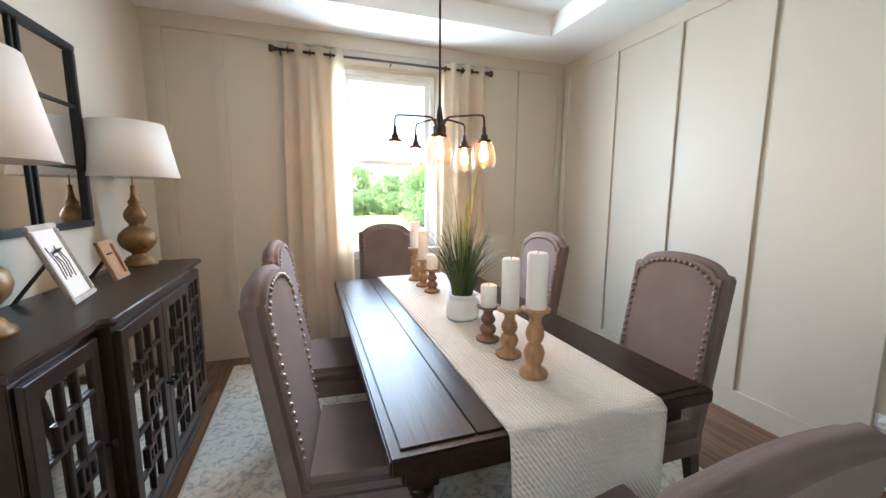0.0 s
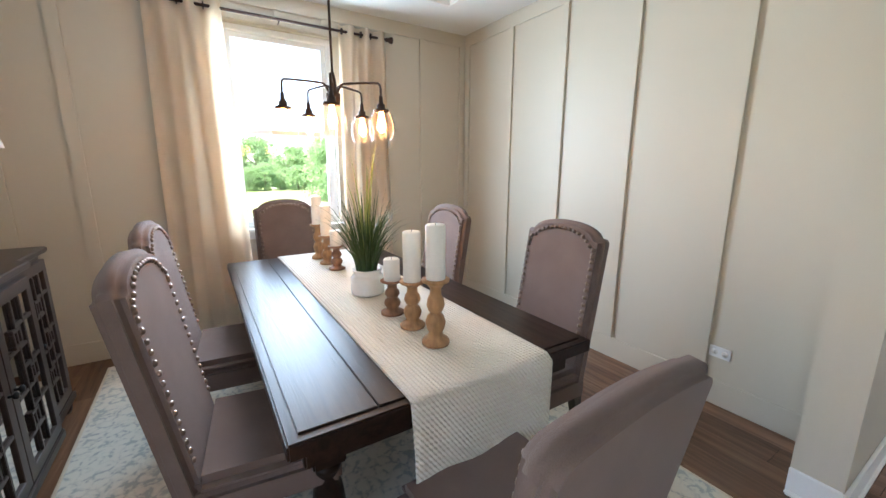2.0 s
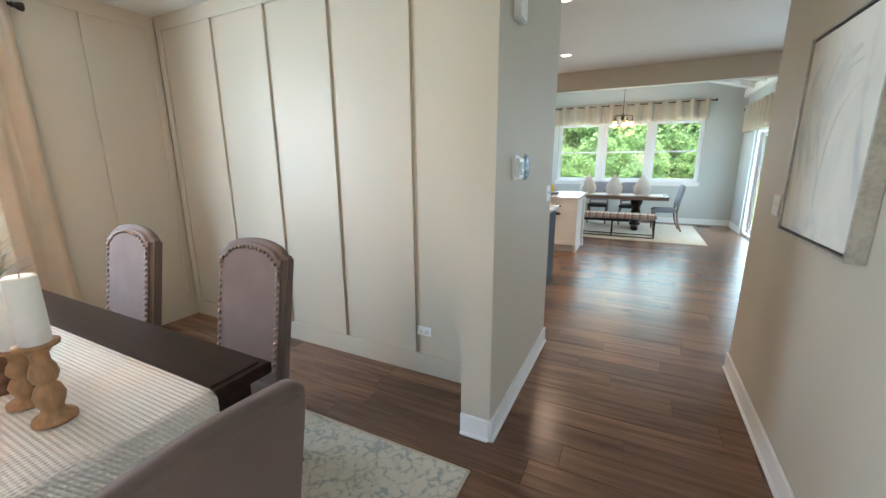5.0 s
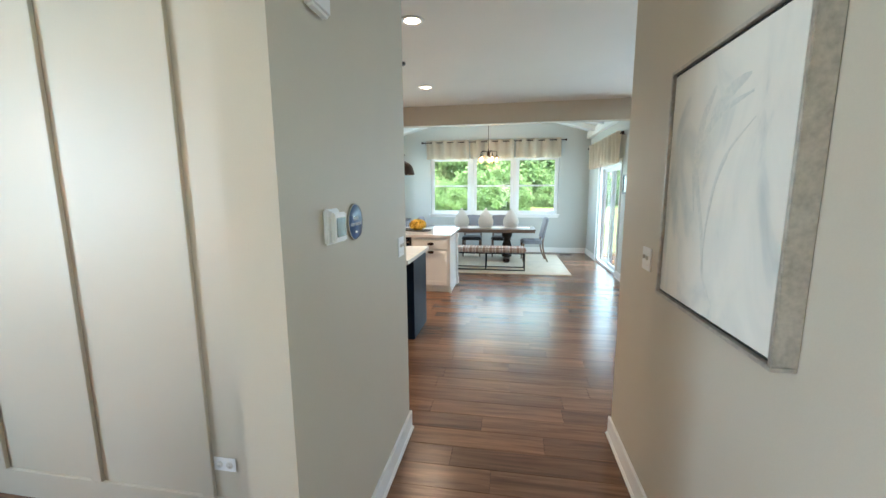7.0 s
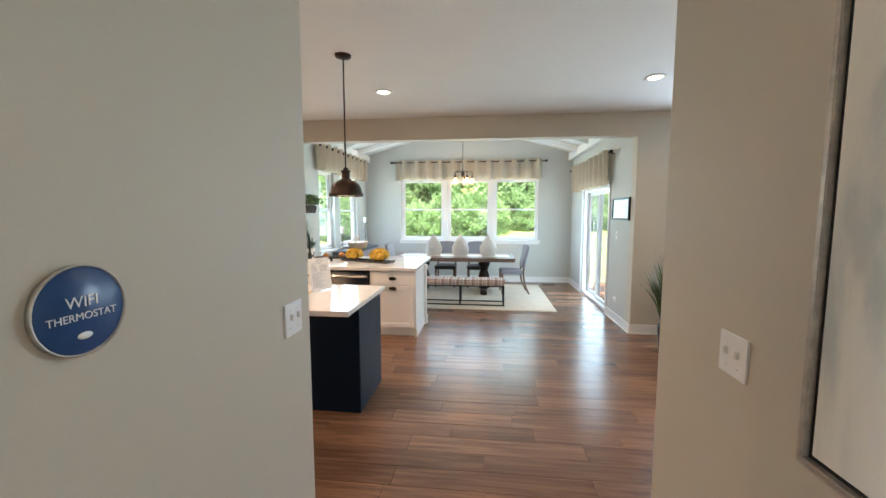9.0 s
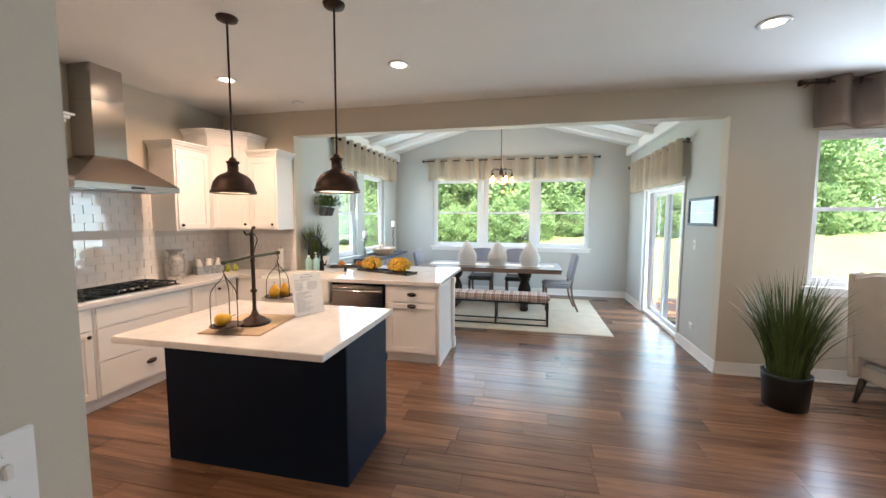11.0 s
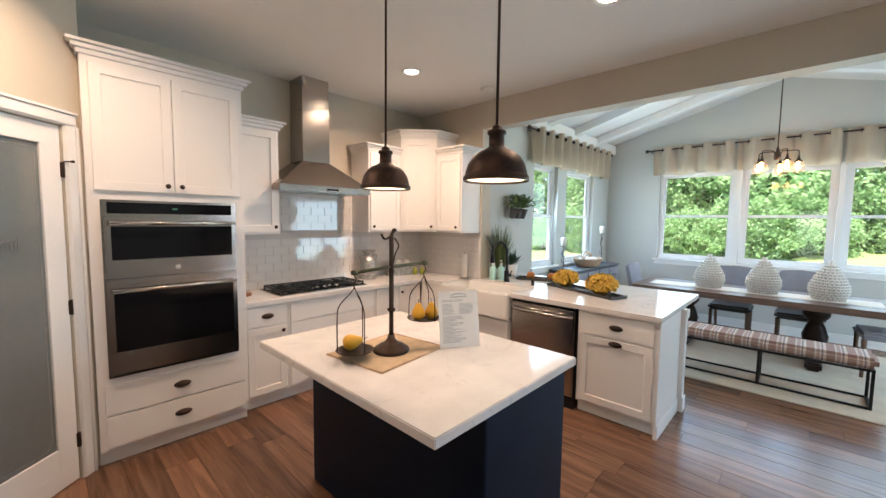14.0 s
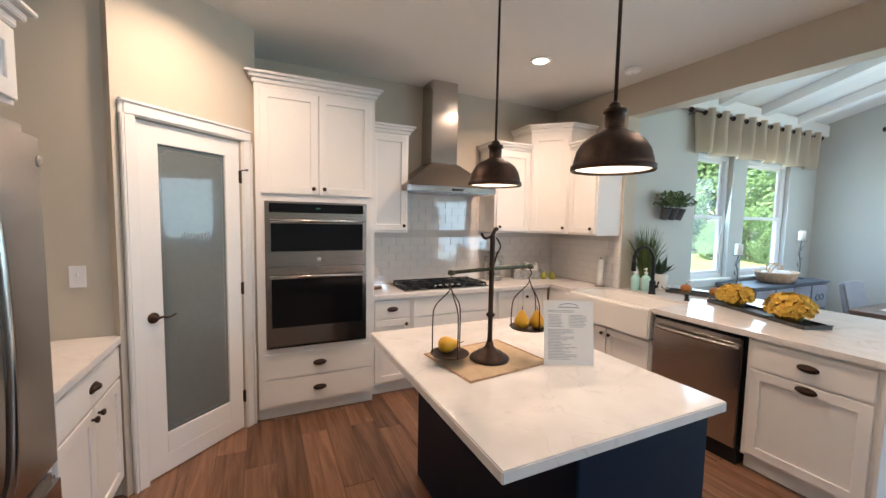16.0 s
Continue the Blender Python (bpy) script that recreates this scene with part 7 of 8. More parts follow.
for x, h, y in ((9.02, 0.30, 2.24), (10.45, 0.44, 2.25)):
    c = thing("candle_stand", "dark metal branch candle stand with a pale candle", "candle holder", "candle stands on the console", pose(x, y, CZ) @ Matrix.Scale(1.12, 4))
    bm = bm_new()
    lathe(bm, [(0.05, 0), (0.052, 0.006), (0.012, 0.014), (0, 0.014)], seg=18)
    tube(bm, smooth_path([(0, 0, 0.01), (0.012, 0, h * 0.35), (-0.012, 0.006, h * 0.7), (0, 0, h)], 5), 0.006, 6)
    for k in range(4):
        z = h * (0.3 + 0.15 * k)
        s = 1 if k % 2 else -1
        tube(bm, smooth_path([(0, 0, z), (s * 0.03, 0.008, z + 0.02), (s * 0.05, 0, z + 0.055)], 4), 0.004, 5)
    lathe(bm, [(0, h), (0.042, h), (0.045, h + 0.006), (0, h + 0.006)], seg=18)
    part("stem", bm, M["potgrey"], c)
    part("candle", lathe(bm_new(), [(0.034, h + 0.007), (0.034, h + 0.115), (0.028, h + 0.12), (0, h + 0.116)], seg=18), M["wax"], c, "ivory pillar candle")

# wall rack with herb pots
M["herb"] = mat("herb_leaf_green", (0.06, 0.12, 0.035), 0.5, second=(0.11, 0.17, 0.06), scale=14)
rk = thing("herb_rack", "dark metal wall rack with three herb pots", "plant rack", "", pose(7.98, NY, 1.70))
bm = bm_new()
tube(bm, [(-0.17, -0.03, 0.10), (0.17, -0.03, 0.10)], 0.006, 8)
for x in (-0.15, 0.15):
    tube(bm, [(x, -0.001, 0.10), (x, -0.03, 0.10)], 0.006, 8)
part("rail", bm, M["potgrey"], rk)
for k, x in enumerate((-0.115, 0.0, 0.115)):
    tm = Matrix.Translation((x, -0.075, -0.07)) @ Matrix.Rotation(radians(14), 4, 'X')
    part("pot", lathe(bm_new(), [(0.034, 0), (0.036, 0.004), (0.050, 0.115), (0.053, 0.12), (0.046, 0.118), (0, 0.10)], seg=18, m=tm), M["potgrey"], rk, "small dark zinc pot")
    r = random.Random(30 + k)
    bm = bm_new()
    for j in range(150):
        d = Vector((r.gauss(0, 1), r.gauss(0, 1) * 0.7 - 0.3, abs(r.gauss(0, 1)) + 0.2)).normalized() * (0.05 + 0.12 * r.random())
        p = Vector((x, -0.085, 0.06)) + d
        n = Vector((r.gauss(0, 1), r.gauss(0, 1), r.gauss(0, 1) + 0.6)).normalized()
        t = n.orthogonal().normalized()
        b = n.cross(t)
        s = 0.020 + 0.014 * r.random()
        bm.faces.new([bm.verts.new(q) for q in (p - t * s, p + b * s * 0.45, p + t * s, p - b * s * 0.45)])
    tagged(part("herbs", bm, M["herb"], rk), "bushy green herb leaves", "", "", "stuff")

# ---- living room corner ----
gp = thing("floor_plant", "tall green grass plant in a black pot on the floor", "plant", "", pose(6.70, -2.66, 0))
part("pot", lathe(bm_new(), [(0.145, 0), (0.155, 0.01), (0.172, 0.27), (0.176, 0.30), (0.160, 0.30), (0.155, 0.26), (0, 0.25)], seg=30), M["black"], gp)
part("grass", blades(360, 1.08, 0.34, 0.13, 21, 0.013, 0.22, 0.22), M["blade"], gp)
part("stray_blade", blades(7, 0.55, 0.85, 0.05, 5, 0.006, 0.5, 0.30), M["blade"], gp)


def wing_chair(m):
    ob = thing("wingback_chair", "oatmeal upholstered wingback armchair with dark legs", "armchair", "", m)
    lean = pose(0, -0.30, 0.40, 90 + 8, 0, 0)
    part("backrest", prism(bm_new(), [(-0.33, 0), (0.33, 0), (0.35, 0.62), (0.30, 0.74), (0.15, 0.79), (0, 0.80), (-0.15, 0.79), (-0.30, 0.74), (-0.35, 0.62)], -0.06, 0.06, lean, 0.03), M["winged"], ob)
    part("seat_frame", bx(bm_new(), -0.34, 0.34, -0.32, 0.34, 0.20, 0.36, 0.03), M["winged"], ob)
    part("cushion", bx(bm_new(), -0.27, 0.27, -0.24, 0.36, 0.361, 0.49, 0.045), M["winged"], ob)
    for s in (-1, 1):
        q = Matrix.Translation((s * 0.33, 0, 0)) @ Matrix.Rotation(radians(90), 4, 'Z') @ Matrix.Rotation(radians(90), 4, 'X')
        part("wing", prism(bm_new(), [(-0.37, 0.22), (0.33, 0.22), (0.34, 0.52), (0.28, 0.60), (0.10, 0.62), (-0.12, 0.72), (-0.18, 0.95), (-0.24, 1.10), (-0.36, 1.16), (-0.44, 1.14)], -0.045, 0.045, q, 0.025), M["winged"], ob)
        for y in (0.28, -0.30):
            part("leg", tube(bm_new(), [(s * 0.28, y, 0.21), (s * 0.29, y + (0.02 if y > 0 else -0.05), 0.0)], 0.028, 8, 0.016), M["darkleg"], ob)
    return ob


wing_chair(pose(6.72, -3.72, 0, 0, 0, 195))

# ---- things on the worktops ----
mt = thing("placemat", "beige woven placemat on the island", "placemat", "", pose(5.045, 1.262, 0.9205, 0, 0, 7))
part("weave", bx(bm_new(), -0.225, 0.225, -0.185, 0.185, 0, 0.005, 0.002), mat("beige_jute", (0.56, 0.42, 0.27), 0.9, vary=0.12, scale=20, fine=260, bump=0.5), mt)
bm = bm_new()
for a in ((-0.236, 0.236, -0.196, -0.1855), (-0.236, 0.236, 0.1855, 0.196), (-0.236, -0.2255, -0.185, 0.185), (0.2255, 0.236, -0.185, 0.185)):
    bx(bm, a[0], a[1], a[2], a[3], 0, 0.006, 0.002)
part("braid", bm, M["wicker"], mt, "braided edge")

SC = Vector((5.05, 1.24, 0.9262))
sdir = Vector((0.974, -0.225, 0))
bs = thing("balance_scale", "dark antique balance scale with two hanging pans", "scale", "", pose(SC.x, SC.y, SC.z))
part("base", lathe(bm_new(), [(0.092, 0), (0.095, 0.008), (0.086, 0.018), (0.070, 0.024), (0.060, 0.036), (0.036, 0.046), (0.022, 0.062), (0.016, 0.085), (0, 0.085)], seg=32), M["bronze"], bs)
part("column", lathe(bm_new(), [(0.014, 0.084), (0.012, 0.10), (0.011, 0.20), (0.020, 0.21), (0.022, 0.218), (0.012, 0.226), (0.012, 0.40), (0.016, 0.41), (0.012, 0.42), (0.012, 0.58), (0.008, 0.60), (0, 0.60)], seg=18), M["bronze"], bs)
TILT_DEG = 4.0
hl = 0.195
ends = [sdir * (s * hl) + Vector((0, 0, 0.43 + s * hl * math.tan(radians(TILT_DEG)))) for s in (-1, 1)]
bm = bm_new()
tube(bm, [ends[0], Vector((0, 0, 0.435)), ends[1]], 0.009, 8)
for e in ends:
    lathe(bm, [(0, -0.014), (0.016, -0.010), (0.018, 0.0), (0.016, 0.010), (0, 0.014)], e.x, e.y, 12, m=Matrix.Translation((0, 0, e.z)))
M["verdigris"] = mat("verdigris_bronze", (0.075, 0.085, 0.06), 0.5, metal=0.6, vary=0.4, scale=25)
part("beam", bm, M["verdigris"], bs, "greenish bronze beam")
bm = bm_new()
tube(bm, smooth_path([(0, 0, 0.59), (-0.035, 0.008, 0.575), (-0.055, 0.012, 0.60)], 4), 0.006, 6)
tube(bm, smooth_path([(0, 0, 0.59), (0.012, -0.003, 0.62), (0.022, -0.005, 0.615)], 4), 0.009, 6)
tube(bm, smooth_path([(0.02, 0, 0.58), (0.04, -0.008, 0.54), (0.022, -0.005, 0.50), (0.012, 0, 0.45)], 5), 0.004, 6)
part("finial", bm, M["bronze"], bs, "small bird finial")
for i, (e, zp) in enumerate(((ends[0], 0.028), (ends[1], 0.135))):
    bm = bm_new()
    top = e.z - 0.015
    tube(bm, smooth_path([(e.x, e.y, top), (e.x + 0.008, e.y, top - 0.02), (e.x - 0.006, e.y, top - 0.04), (e.x, e.y, top - 0.06)], 4), 0.003, 6)
    for k in range(3):
        a = 0.5 + k * 2.094
        c, s = math.cos(a) * 0.082, math.sin(a) * 0.082
        tube(bm, smooth_path([(e.x, e.y, top - 0.055), (e.x + c * 0.25, e.y + s * 0.25, top - 0.085), (e.x + c * 0.85, e.y + s * 0.85, top - 0.14), (e.x + c, e.y + s, top - 0.20), (e.x + c, e.y + s, zp + 0.006)], 5), 0.0028, 6)
    part("hanger", bm, M["bronze"], bs)
    part("pan", lathe(bm_new(), [(0, zp), (0.05, zp + 0.001), (0.088, zp + 0.010), (0.092, zp + 0.014), (0.086, zp + 0.013), (0.05, zp + 0.005), (0, zp + 0.004)], e.x, e.y, 28), M["bronze"], bs)


def pear(x, y, z, material, label, lean=0.0, turn=0.0, s=1.0):
    m = pose(x, y, z, lean, 0, turn) @ Matrix.Scale(s, 4)
    ob = thing("pear", label, "pear", "pears", m)
    part("flesh", lathe(bm_new(), [(0.0, 0.001), (0.016, 0.0), (0.033, 0.012), (0.039, 0.032), (0.035, 0.052), (0.024, 0.072), (0.017, 0.086), (0.010, 0.095), (0, 0.097)], seg=20), material, ob)
    part("stalk", tube(bm_new(), [(0, 0, 0.094), (0.002, 0, 0.106), (0.006, 0.002, 0.120)], 0.002, 5), M["bark"], ob)


e0, e1 = ends
pear(SC.x + e0.x - 0.034, SC.y + e0.y + 0.05, SC.z + 0.034 + 0.030, M["pear"], "yellow pear lying in the scale pan", 80, 60)
pear(SC.x + e1.x - 0.032, SC.y + e1.y + 0.01, SC.z + 0.141, M["pear"], "yellow pear standing in the scale pan", 0, 20, 0.92)
pear(SC.x + e1.x + 0.036, SC.y + e1.y - 0.02, SC.z + 0.141, M["pear"], "yellow pear standing in the scale pan", 0, 90, 0.92)

# upright sheet in a clear stand
mn = thing("sign_holder", "printed price sheet in a clear acrylic stand", "sign", "", pose(5.342, 1.022, 0.9205, 0, 0, -27) @ Matrix.Scale(1.05, 4))
tl = Matrix.Rotation(radians(-9), 4, 'X')
part("sheet", bx(bm_new(), -0.108, 0.108, -0.0006, 0.0006, 0.008, 0.288, m=tl), M["paper"], mn, "white printed sheet")
g = part("acrylic", bx(bm_new(), -0.112, 0.112, -0.0035, -0.0015, 0.002, 0.300, m=tl), M["pane"], mn, "clear acrylic panel")
g.visible_shadow = False
part("foot", bx(bm_new(), -0.112, 0.112, -0.002, 0.075, 0.0, 0.003), M["pane"], mn)
bm = bm_new()
r = random.Random(6)
for k in range(34):
    z = 0.243 - k * 0.0064
    if k in (2, 12):
        continue
    if 2 < k < 12:
        bx(bm, -0.090, -0.090 + 0.05 + 0.02 * r.random(), -0.0012, -0.0008, z, z + 0.0028, m=tl)
        bx(bm, 0.0, 0.055 + 0.03 * r.random(), -0.0012, -0.0008, z, z + 0.0028, m=tl)
    else:
        bx(bm, -0.090, -0.090 + 0.045 + 0.085 * r.random(), -0.0012, -0.0008, z, z + 0.0028, m=tl)
bx(bm, -0.045, 0.045, -0.0012, -0.0008, 0.256, 0.262, m=tl)
part("print_lines", bm, mat("pale_print", (0.42, 0.42, 0.44), 0.8), mn, "grey lines of small print")
bm = bm_new()
tube(bm, [tl @ Vector((-0.04 + 0.01 * k, -0.0012, 0.268 + 0.008 * math.sin(math.pi * k / 8))) for k in range(9)], 0.0014, 4)
part("emblem", bm, M["blue"], mn, "small blue arc emblem")

# range worktop
can = thing("milk_can", "galvanised milk can on the worktop", "milk can", "", pose(6.42, 3.34, 0.9205) @ Matrix.Scale(1.3, 4))
part("body", lathe(bm_new(), [(0.070, 0), (0.073, 0.004), (0.073, 0.16), (0.066, 0.175), (0.045, 0.195), (0.045, 0.225), (0.062, 0.245), (0.064, 0.250), (0, 0.250)], seg=26), M["galv"], can)
part("band", lathe(bm_new(), [(0.0732, 0.03), (0.0755, 0.034), (0.0755, 0.040), (0.0732, 0.044)], seg=26), M["galv"], can)
for s in (-1, 1):
    part("handle", tube(bm_new(), smooth_path([(s * 0.046, 0, 0.20), (s * 0.085, 0, 0.205), (s * 0.085, 0, 0.175), (s * 0.070, 0, 0.165)], 4), 0.004, 6), M["galv"], can)
cd = thing("bottle_caddy", "galvanised caddy holding white bottles", "caddy", "", pose(6.86, 3.33, 0.9205, 0, 0, -20) @ Matrix.Scale(1.2, 4))
bm = bm_new()
for q in ((-0.13, 0.13, -0.055, -0.052), (-0.13, 0.13, 0.052, 0.055), (-0.13, -0.127, -0.052, 0.052), (0.127, 0.13, -0.052, 0.052)):
    bx(bm, q[0], q[1], q[2], q[3], 0, 0.085, 0.001)
bx(bm, -0.127, 0.127, -0.052, 0.052, 0, 0.003)
part("tray", bm, M["galv"], cd)
for s in (-1, 1):
    part("handle", tube(bm_new(), smooth_path([(s * 0.13, -0.03, 0.06), (s * 0.152, -0.02, 0.085), (s * 0.152, 0.02, 0.085), (s * 0.13, 0.03, 0.06)], 4), 0.003, 6), M["galv"], cd)
for k in range(3):
    b = thing("bottle", "white milk-glass bottle in the caddy", "bottle", "bottles in the caddy", pose(6.86, 3.33, 0.9253, 0, 0, -20) @ Matrix.Scale(1.2, 4) @ pose(-0.075 + 0.075 * k, 0, 0, 6 if k else 0, 6 * (k - 1), 0))
    part("glass", lathe(bm_new(), [(0.030, 0), (0.033, 0.006), (0.033, 0.095), (0.026, 0.115), (0.024, 0.145), (0.026, 0.150), (0, 0.150)], seg=18), M["ceramic"], b)
pear(7.03, 3.22, 0.9205, M["pear_green"], "green pear on the worktop", 0, 0, 0.95)
pear(7.11, 3.17, 0.9205, M["pear_green"], "green pear on the worktop", 0, 40, 0.95)
pt = thing("paper_towel", "white paper towel roll standing on the worktop", "paper towel", "", pose(7.27, 2.62, 0.9205))
part("roll", lathe(bm_new(), [(0.018, 0.012), (0.032, 0.012), (0.032, 0.285), (0.018, 0.285)], seg=24), M["paper"], pt)
part("stand", lathe(bm_new(), [(0.055, 0), (0.056, 0.008), (0.012, 0.011), (0.006, 0.012), (0.006, 0.30), (0, 0.305)], seg=20), M["steel"], pt)
ws2 = thing("wood_slice", "round wood slice board on the worktop", "board", "", pose(5.03, 3.26, 0.9205))
part("slab", lathe(bm_new(), [(0.075, 0), (0.08, 0.004), (0.08, 0.018), (0.076, 0.022), (0, 0.022)], seg=24), M["turned_dark"], ws2)
wg = thing("wine_glass", "clear stemmed wine glass on a wood slice", "glass", "", pose(5.05, 3.25, 0.9427))
g = part("bowl", lathe(bm_new(), [(0.032, 0), (0.030, 0.003), (0.005, 0.008), (0.004, 0.085), (0.022, 0.10), (0.036, 0.13), (0.036, 0.16), (0.030, 0.19)], seg=20), M["bulbglass"], wg)
wb = thing("wine_bottle", "dark green wine bottle beside the oven cabinet", "bottle", "", pose(4.975, 3.36, 0.9205))
part("glass", lathe(bm_new(), [(0.034, 0), (0.037, 0.006), (0.037, 0.19), (0.030, 0.215), (0.014, 0.24), (0.014, 0.30), (0, 0.30)], seg=20), M["wine"], wb)
part("label_paper", lathe(bm_new(), [(0.0373, 0.06), (0.0376, 0.061), (0.0376, 0.139), (0.0373, 0.14)], seg=20), M["paper"], wb)

# peninsula


def hydrangea(x, y, z, seed, s=1.0):
    ob = thing("hydrangea_ball", "mustard yellow hydrangea head on the tray", "flower", "hydrangeas on the tray", pose(x, y, z) @ Matrix.Scale(s, 4))
    r = random.Random(seed)
    bm = bm_new()
    for k in range(170):
        zc = 1 - 1.45 * (k + 0.5) / 170
        a = k * 2.39996 + r.uniform(-0.15, 0.15)
        q = math.sqrt(max(0.0, 1 - zc * zc))
        d = Vector((q * math.cos(a), q * math.sin(a), zc))
        c = Vector((d.x * 0.112, d.y * 0.112, 0.086 + d.z * 0.074)) * r.uniform(0.94, 1.08)
        n = (d + Vector((r.gauss(0, 0.25), r.gauss(0, 0.25), r.gauss(0, 0.25)))).normalized()
        t = n.orthogonal().normalized()
        t = Matrix.Rotation(r.uniform(0, 6.28), 3, n) @ t
        for j in range(4):
            u = Matrix.Rotation(math.pi / 2 * j, 3, n) @ t
            w = n.cross(u)
            ln = r.uniform(0.018, 0.025)
            lift = r.uniform(0.002, 0.012)
            bm.faces.new([bm.verts.new(v) for v in (c, c + u * ln * 0.55 - w * ln * 0.55 + n * lift, c + u * ln + n * lift * 1.6, c + u * ln * 0.55 + w * ln * 0.55 + n * lift)])
    part("petals", bm, M["hydra"], ob)
    part("core", lathe(bm_new(), [(0.04, 0.0), (0.06, 0.012), (0.086, 0.05), (0.094, 0.09), (0.075, 0.135), (0.03, 0.150), (0, 0.152)], seg=16), M["hydra_core"], ob)
    bm = bm_new()
    for k in range(5):
        a = k * 1.25 + r.random()
        c, s2 = math.cos(a), math.sin(a)
        bm.faces.new([bm.verts.new(v) for v in ((c * 0.03, s2 * 0.03, 0.012), (c * 0.08 - s2 * 0.03, s2 * 0.08 + c * 0.03, 0.018), (c * 0.125, s2 * 0.125, 0.006), (c * 0.08 + s2 * 0.03, s2 * 0.08 - c * 0.03, 0.018))])
    part("leaf", bm, M["succ"], ob)


def long_tray(x, y, turn, ln, w, label):
    ob = thing("tray", label, "tray", "trays on the peninsula", pose(x, y, 0.9205, 0, 0, turn))
    bm = bm_new()
    bx(bm, -ln / 2, ln / 2, -w / 2, w / 2, 0, 0.004, 0.001)
    for q in ((-ln / 2, ln / 2, -w / 2, -w / 2 + 0.005), (-ln / 2, ln / 2, w / 2 - 0.005, w / 2), (-ln / 2, -ln / 2 + 0.005, -w / 2, w / 2), (ln / 2 - 0.005, ln / 2, -w / 2, w / 2)):
        bx(bm, q[0], q[1], q[2], q[3], 0.002, 0.026, 0.001)
    part("pan", bm, M["potgrey"], ob)
    for s in (-1, 1):
        part("handle", tube(bm_new(), smooth_path([(s * ln / 2, -w * 0.3, 0.022), (s * (ln / 2 + 0.045), -w * 0.25, 0.04), (s * (ln / 2 + 0.045), w * 0.25, 0.04), (s * ln / 2, w * 0.3, 0.022)], 5), 0.004, 6), M["potgrey"], ob)


long_tray(7.47, 1.27, 68, 0.84, 0.20, "dark grey metal tray with two yellow hydrangeas")
hydrangea(7.56, 1.50, 0.926, 3)
hydrangea(7.39, 1.07, 0.926, 4, 1.10)
long_tray(7.81, 1.91, 112, 0.56, 0.17, "dark grey metal tray with two dried gourds")
for x, y in ((7.77, 2.03), (7.85, 1.81)):
    g = thing("dried_gourd", "small round orange-brown gourd on the tray", "gourd", "gourds on the tray", pose(x, y, 0.926))
    part("shell", lathe(bm_new(), [(0, 0), (0.03, 0.004), (0.048, 0.028), (0.050, 0.048), (0.036, 0.074), (0.012, 0.084), (0, 0.084)], seg=18), M["orange"], g)
    part("stalk", tube(bm_new(), [(0, 0, 0.082), (0.004, 0, 0.096)], 0.004, 5), M["bark"], g)

fc = thing("faucet", "matte black gooseneck kitchen faucet", "faucet", "", pose(7.42, 2.13, 0.9205, 0, 0, 165) @ Matrix.Scale(1.15, 4))
part("base", lathe(bm_new(), [(0.030, 0), (0.031, 0.006), (0.025, 0.012), (0.024, 0.10), (0.018, 0.112), (0, 0.112)], seg=20), M["black"], fc)
part("neck", tube(bm_new(), smooth_path([(0, 0, 0.10), (0, 0, 0.24), (0.005, 0, 0.31), (0.05, 0, 0.375), (0.11, 0, 0.385), (0.165, 0, 0.345), (0.18, 0, 0.28)], 6), 0.013, 12), M["black"], fc)
part("spray_head", lathe(bm_new(), [(0.015, 0.28), (0.018, 0.26), (0.020, 0.20), (0.017, 0.19), (0, 0.19)], 0.181, 0, 16), M["black"], fc)
bm = bm_new()
tube(bm, [(0, 0.02, 0.065), (0, 0.055, 0.068)], 0.012, 10)
tube(bm, [(0, 0.05, 0.068), (0.005, 0.075, 0.115)], 0.006, 8)
part("lever", bm, M["black"], fc)
sp = thing("soap_pump", "black deck-mounted soap pump", "soap dispenser", "", pose(7.42, 1.80, 0.9205))
part("pump", lathe(bm_new(), [(0.022, 0), (0.023, 0.005), (0.016, 0.010), (0.016, 0.040), (0.020, 0.045), (0.020, 0.058), (0, 0.060)], seg=16), M["black"], sp)
for k, (x, y) in enumerate(((7.44, 2.33), (7.50, 2.26))):
    b = thing("soap_bottle", "clear pump bottle of teal hand soap", "soap bottle", "soap bottles by the sink", pose(x, y, 0.9205) @ Matrix.Scale(1.12, 4))
    part("bottle", lathe(bm_new(), [(0.034, 0), (0.037, 0.005), (0.037, 0.11), (0.028, 0.13), (0.013, 0.138), (0.013, 0.150), (0, 0.150)], seg=20), M["soap"], b)
    bm = bm_new()
    lathe(bm, [(0.015, 0.151), (0.015, 0.166), (0.004, 0.168), (0.004, 0.190), (0.010, 0.192), (0.010, 0.200), (0, 0.201)], seg=14)
    tube(bm, [(0, 0, 0.196), (-0.035, 0, 0.193)], 0.004, 6)
    part("pump", bm, M["vinyl"], b, "white pump")
gg = thing("potted_grass", "tall faux grass in a grey pot behind the sink", "plant", "", pose(7.58, 2.33, 0.9205))
part("pot", lathe(bm_new(), [(0.055, 0), (0.058, 0.004), (0.068, 0.11), (0.070, 0.12), (0.062, 0.118), (0, 0.10)], seg=22), M["ceramic"], gg)
part("grass", blades(240, 0.60, 0.20, 0.05, 33, 0.009, 0.2, 0.10), M["blade"], gg)
sg = thing("potted_succulent", "small agave in a white pot behind the sink", "plant", "", pose(7.72, 2.28, 0.9205) @ Matrix.Scale(1.55, 4))
part("pot", lathe(bm_new(), [(0.045, 0), (0.048, 0.004), (0.056, 0.10), (0.052, 0.104), (0, 0.095)], seg=22), M["ceramic"], sg)
bm = bm_new()
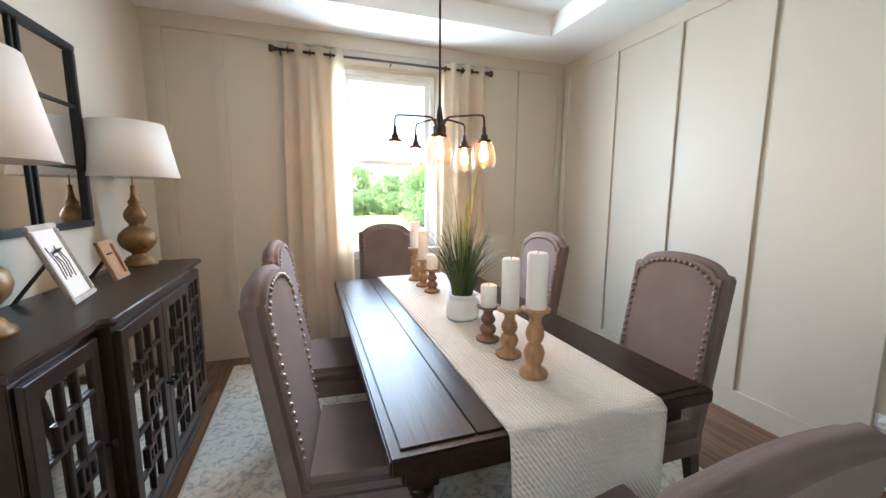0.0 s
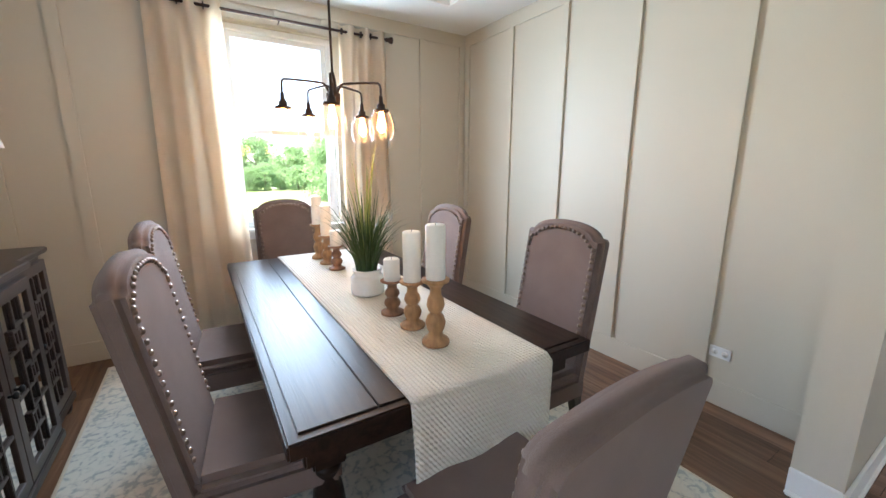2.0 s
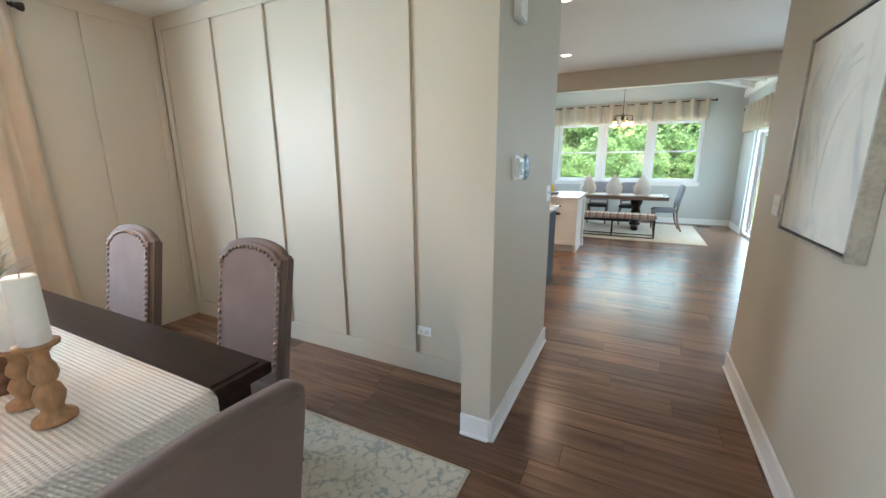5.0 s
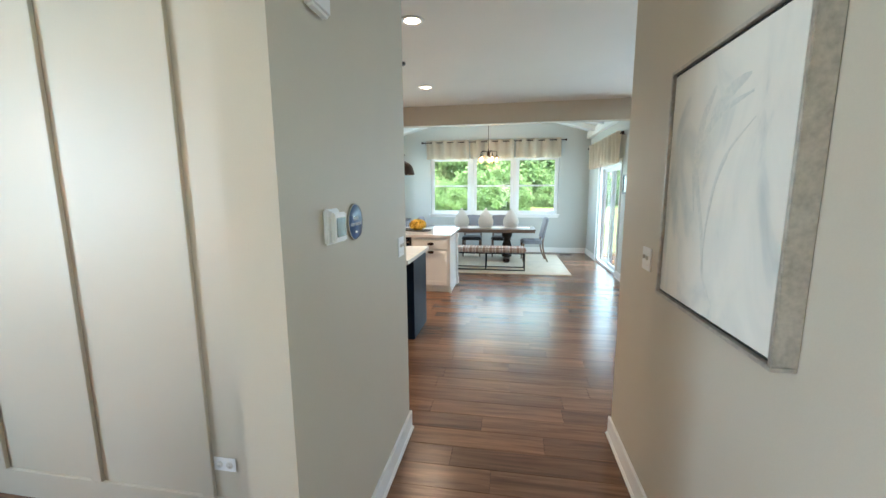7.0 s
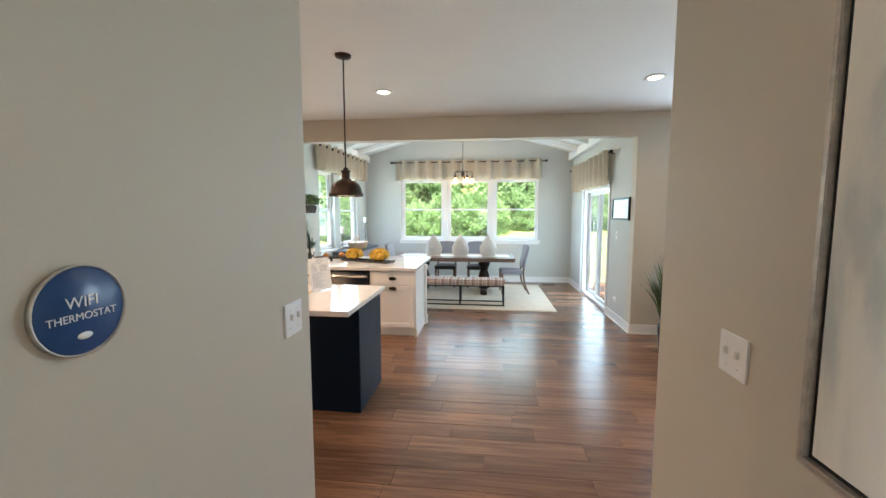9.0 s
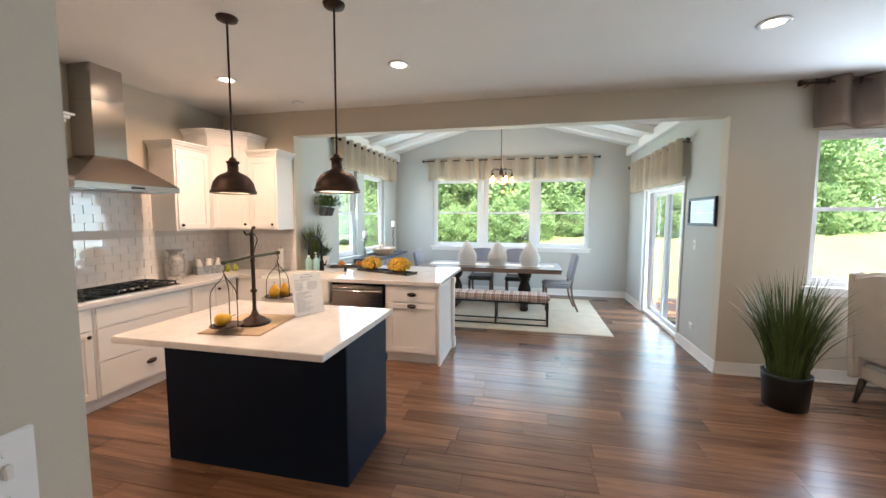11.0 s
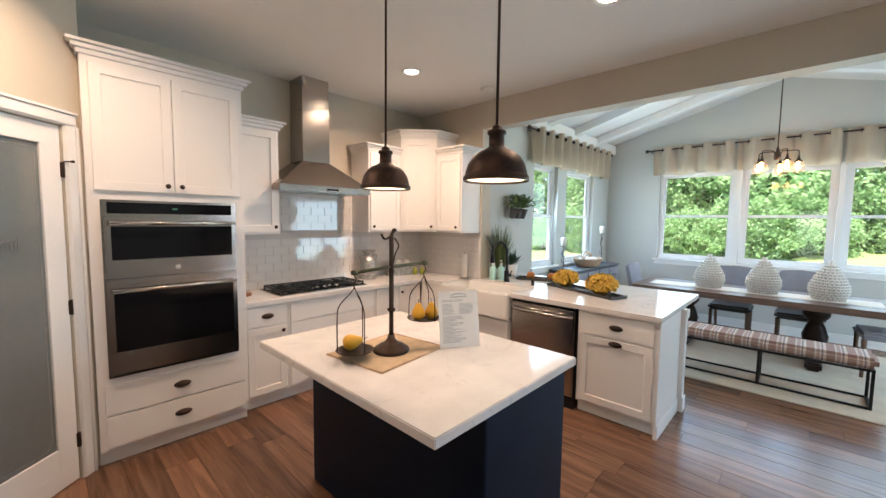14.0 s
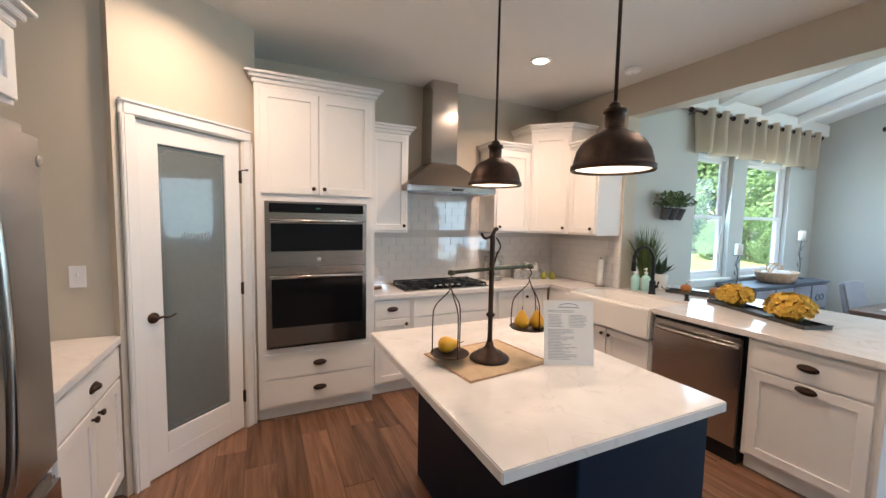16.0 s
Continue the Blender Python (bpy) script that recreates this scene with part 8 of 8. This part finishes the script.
for k in range(16):
    a = k * 2.4
    t = 0.35 + 0.5 * (k / 16)
    c, s = math.cos(a), math.sin(a)
    ln = 0.15
    tip = Vector((c * ln * (1.15 - t), s * ln * (1.15 - t), 0.10 + ln * t))
    mid = Vector((c * ln * 0.55 * (1.15 - t), s * ln * 0.55 * (1.15 - t), 0.10 + ln * t * 0.45))
    sd2 = Vector((-s, c, 0)) * 0.018
    root = Vector((0, 0, 0.09))
    v = [bm.verts.new(q) for q in (root, mid - sd2, tip, mid + sd2)]
    bm.faces.new(v)
bmesh.ops.solidify(bm, geom=list(bm.faces), thickness=0.004)
part("leaves", bm, M["succ"], sg)

# ---- glazed wall tiles ----


def tiles(wall_ob, m, w, h, lw, lh, limit):
    """Running-bond tiles on a wall; local x along it, -y outwards."""
    pitch, rise, n = lw + 0.003, lh + 0.003, 0
    b = bm_new()
    bx(b, 0, lw, -0.0075, -0.0005, 0, lh, 0.0016)
    me = mesh_of("tile", b, M["tile"])
    rest = bm_new()
    j = 0
    while (j + 1) * rise <= h + 0.001:
        x = -(pitch / 2 if j % 2 else 0)
        while x < w:
            a, c = max(x, 0.0), min(x + lw, w)
            if c - a > 0.012:
                if c - a > lw - 0.001 and n < limit:
                    o = new("tile", me)
                    o.parent = wall_ob
                    o.matrix_basis = m @ Matrix.Translation((a, 0, j * rise)) @ pose(0, 0, 0, 0.35 * math.sin(n * 12.9), 0, 0.35 * math.sin(n * 7.7))
                    n += 1
                else:
                    bx(rest, a, c, -0.0075, -0.0005, j * rise, j * rise + lh, 0.0012, m=m)
            x += pitch
        j += 1
    if rest.verts:
        tagged(part("cut_tile", rest, M["tile"], wall_ob), "", "", "", "stuff")
    else:
        rest.free()


part("grout_bed", bx(bm_new(), 4.93, XK - 0.004, YK - 0.003, YK - 0.0005, 0.921, 1.455), M["grout"], wk_n)
part("grout_bed", bx(bm_new(), 5.33, 6.33, YK - 0.0032, YK - 0.0006, 1.4555, 1.90), M["grout"], wk_n)
tiles(wk_n, pose(4.935, YK - 0.003, 0.922), 2.42, 0.534, 0.152, 0.076, 130)
tiles(wk_n, pose(5.332, YK - 0.003, 0.922 + 7 * 0.079), 0.996, 0.40, 0.152, 0.076, 60)
part("grout_bed", bx(bm_new(), XK - 0.003, XK - 0.0005, 2.455, YK - 0.012, 0.921, 1.455), M["grout"], wk_e)
tiles(wk_e, pose(XK - 0.003, YK - 0.013, 0.922, 0, 0, -90), 1.01, 0.534, 0.152, 0.076, 60)

# ---- floor planks ----


def planks():
    """Floor boards laid along y in courses, the nearest as single pieces."""
    floor_ob = bpy.data.objects["floor"]
    rnd = random.Random(2)
    w = 0.178
    shared = {}
    rest = bm_new()
    count = 0
    x = -1.2
    while x < 11.2:
        y = -6.0 - rnd.random() * 1.2
        while y < 3.5:
            ln = (1.22, 1.22, 0.95, 0.61)[rnd.randrange(4)]
            y0, y1 = y, y + ln
            y += ln
            x1 = min(x + w, 11.2)
            if y1 < -6.0 or (x > 7.5 and (y1 < -2.4 or y0 > 2.45)):
                continue
            near = -1.35 < y0 and y1 < 2.6 and 2.5 < x < 8.0 or -1.6 < y0 and y1 < 0.9 and 0.3 < x <= 2.5
            if near and count < 298:
                if ln not in shared:
                    b = bm_new()
                    bx(b, 0.0008, w - 0.0008, 0.0008, ln - 0.0008, -0.012, 0.0, 0.0012)
                    shared[ln] = mesh_of("plank", b, M["floor"])
                p = new("plank", shared[ln])
                p.location = (x, y0, 0)
                p.parent = floor_ob
                count += 1
            else:
                bx(rest, x + 0.0008, x1 - 0.0008, max(y0, -6.0) + 0.0008, min(y1, 3.6) - 0.0008, -0.012, 0.0)
        x += w
    r = part("plank_field", rest, M["floor"], floor_ob)
    tagged(r, "brown wood-look floor planks", "", "", "stuff")


planks()
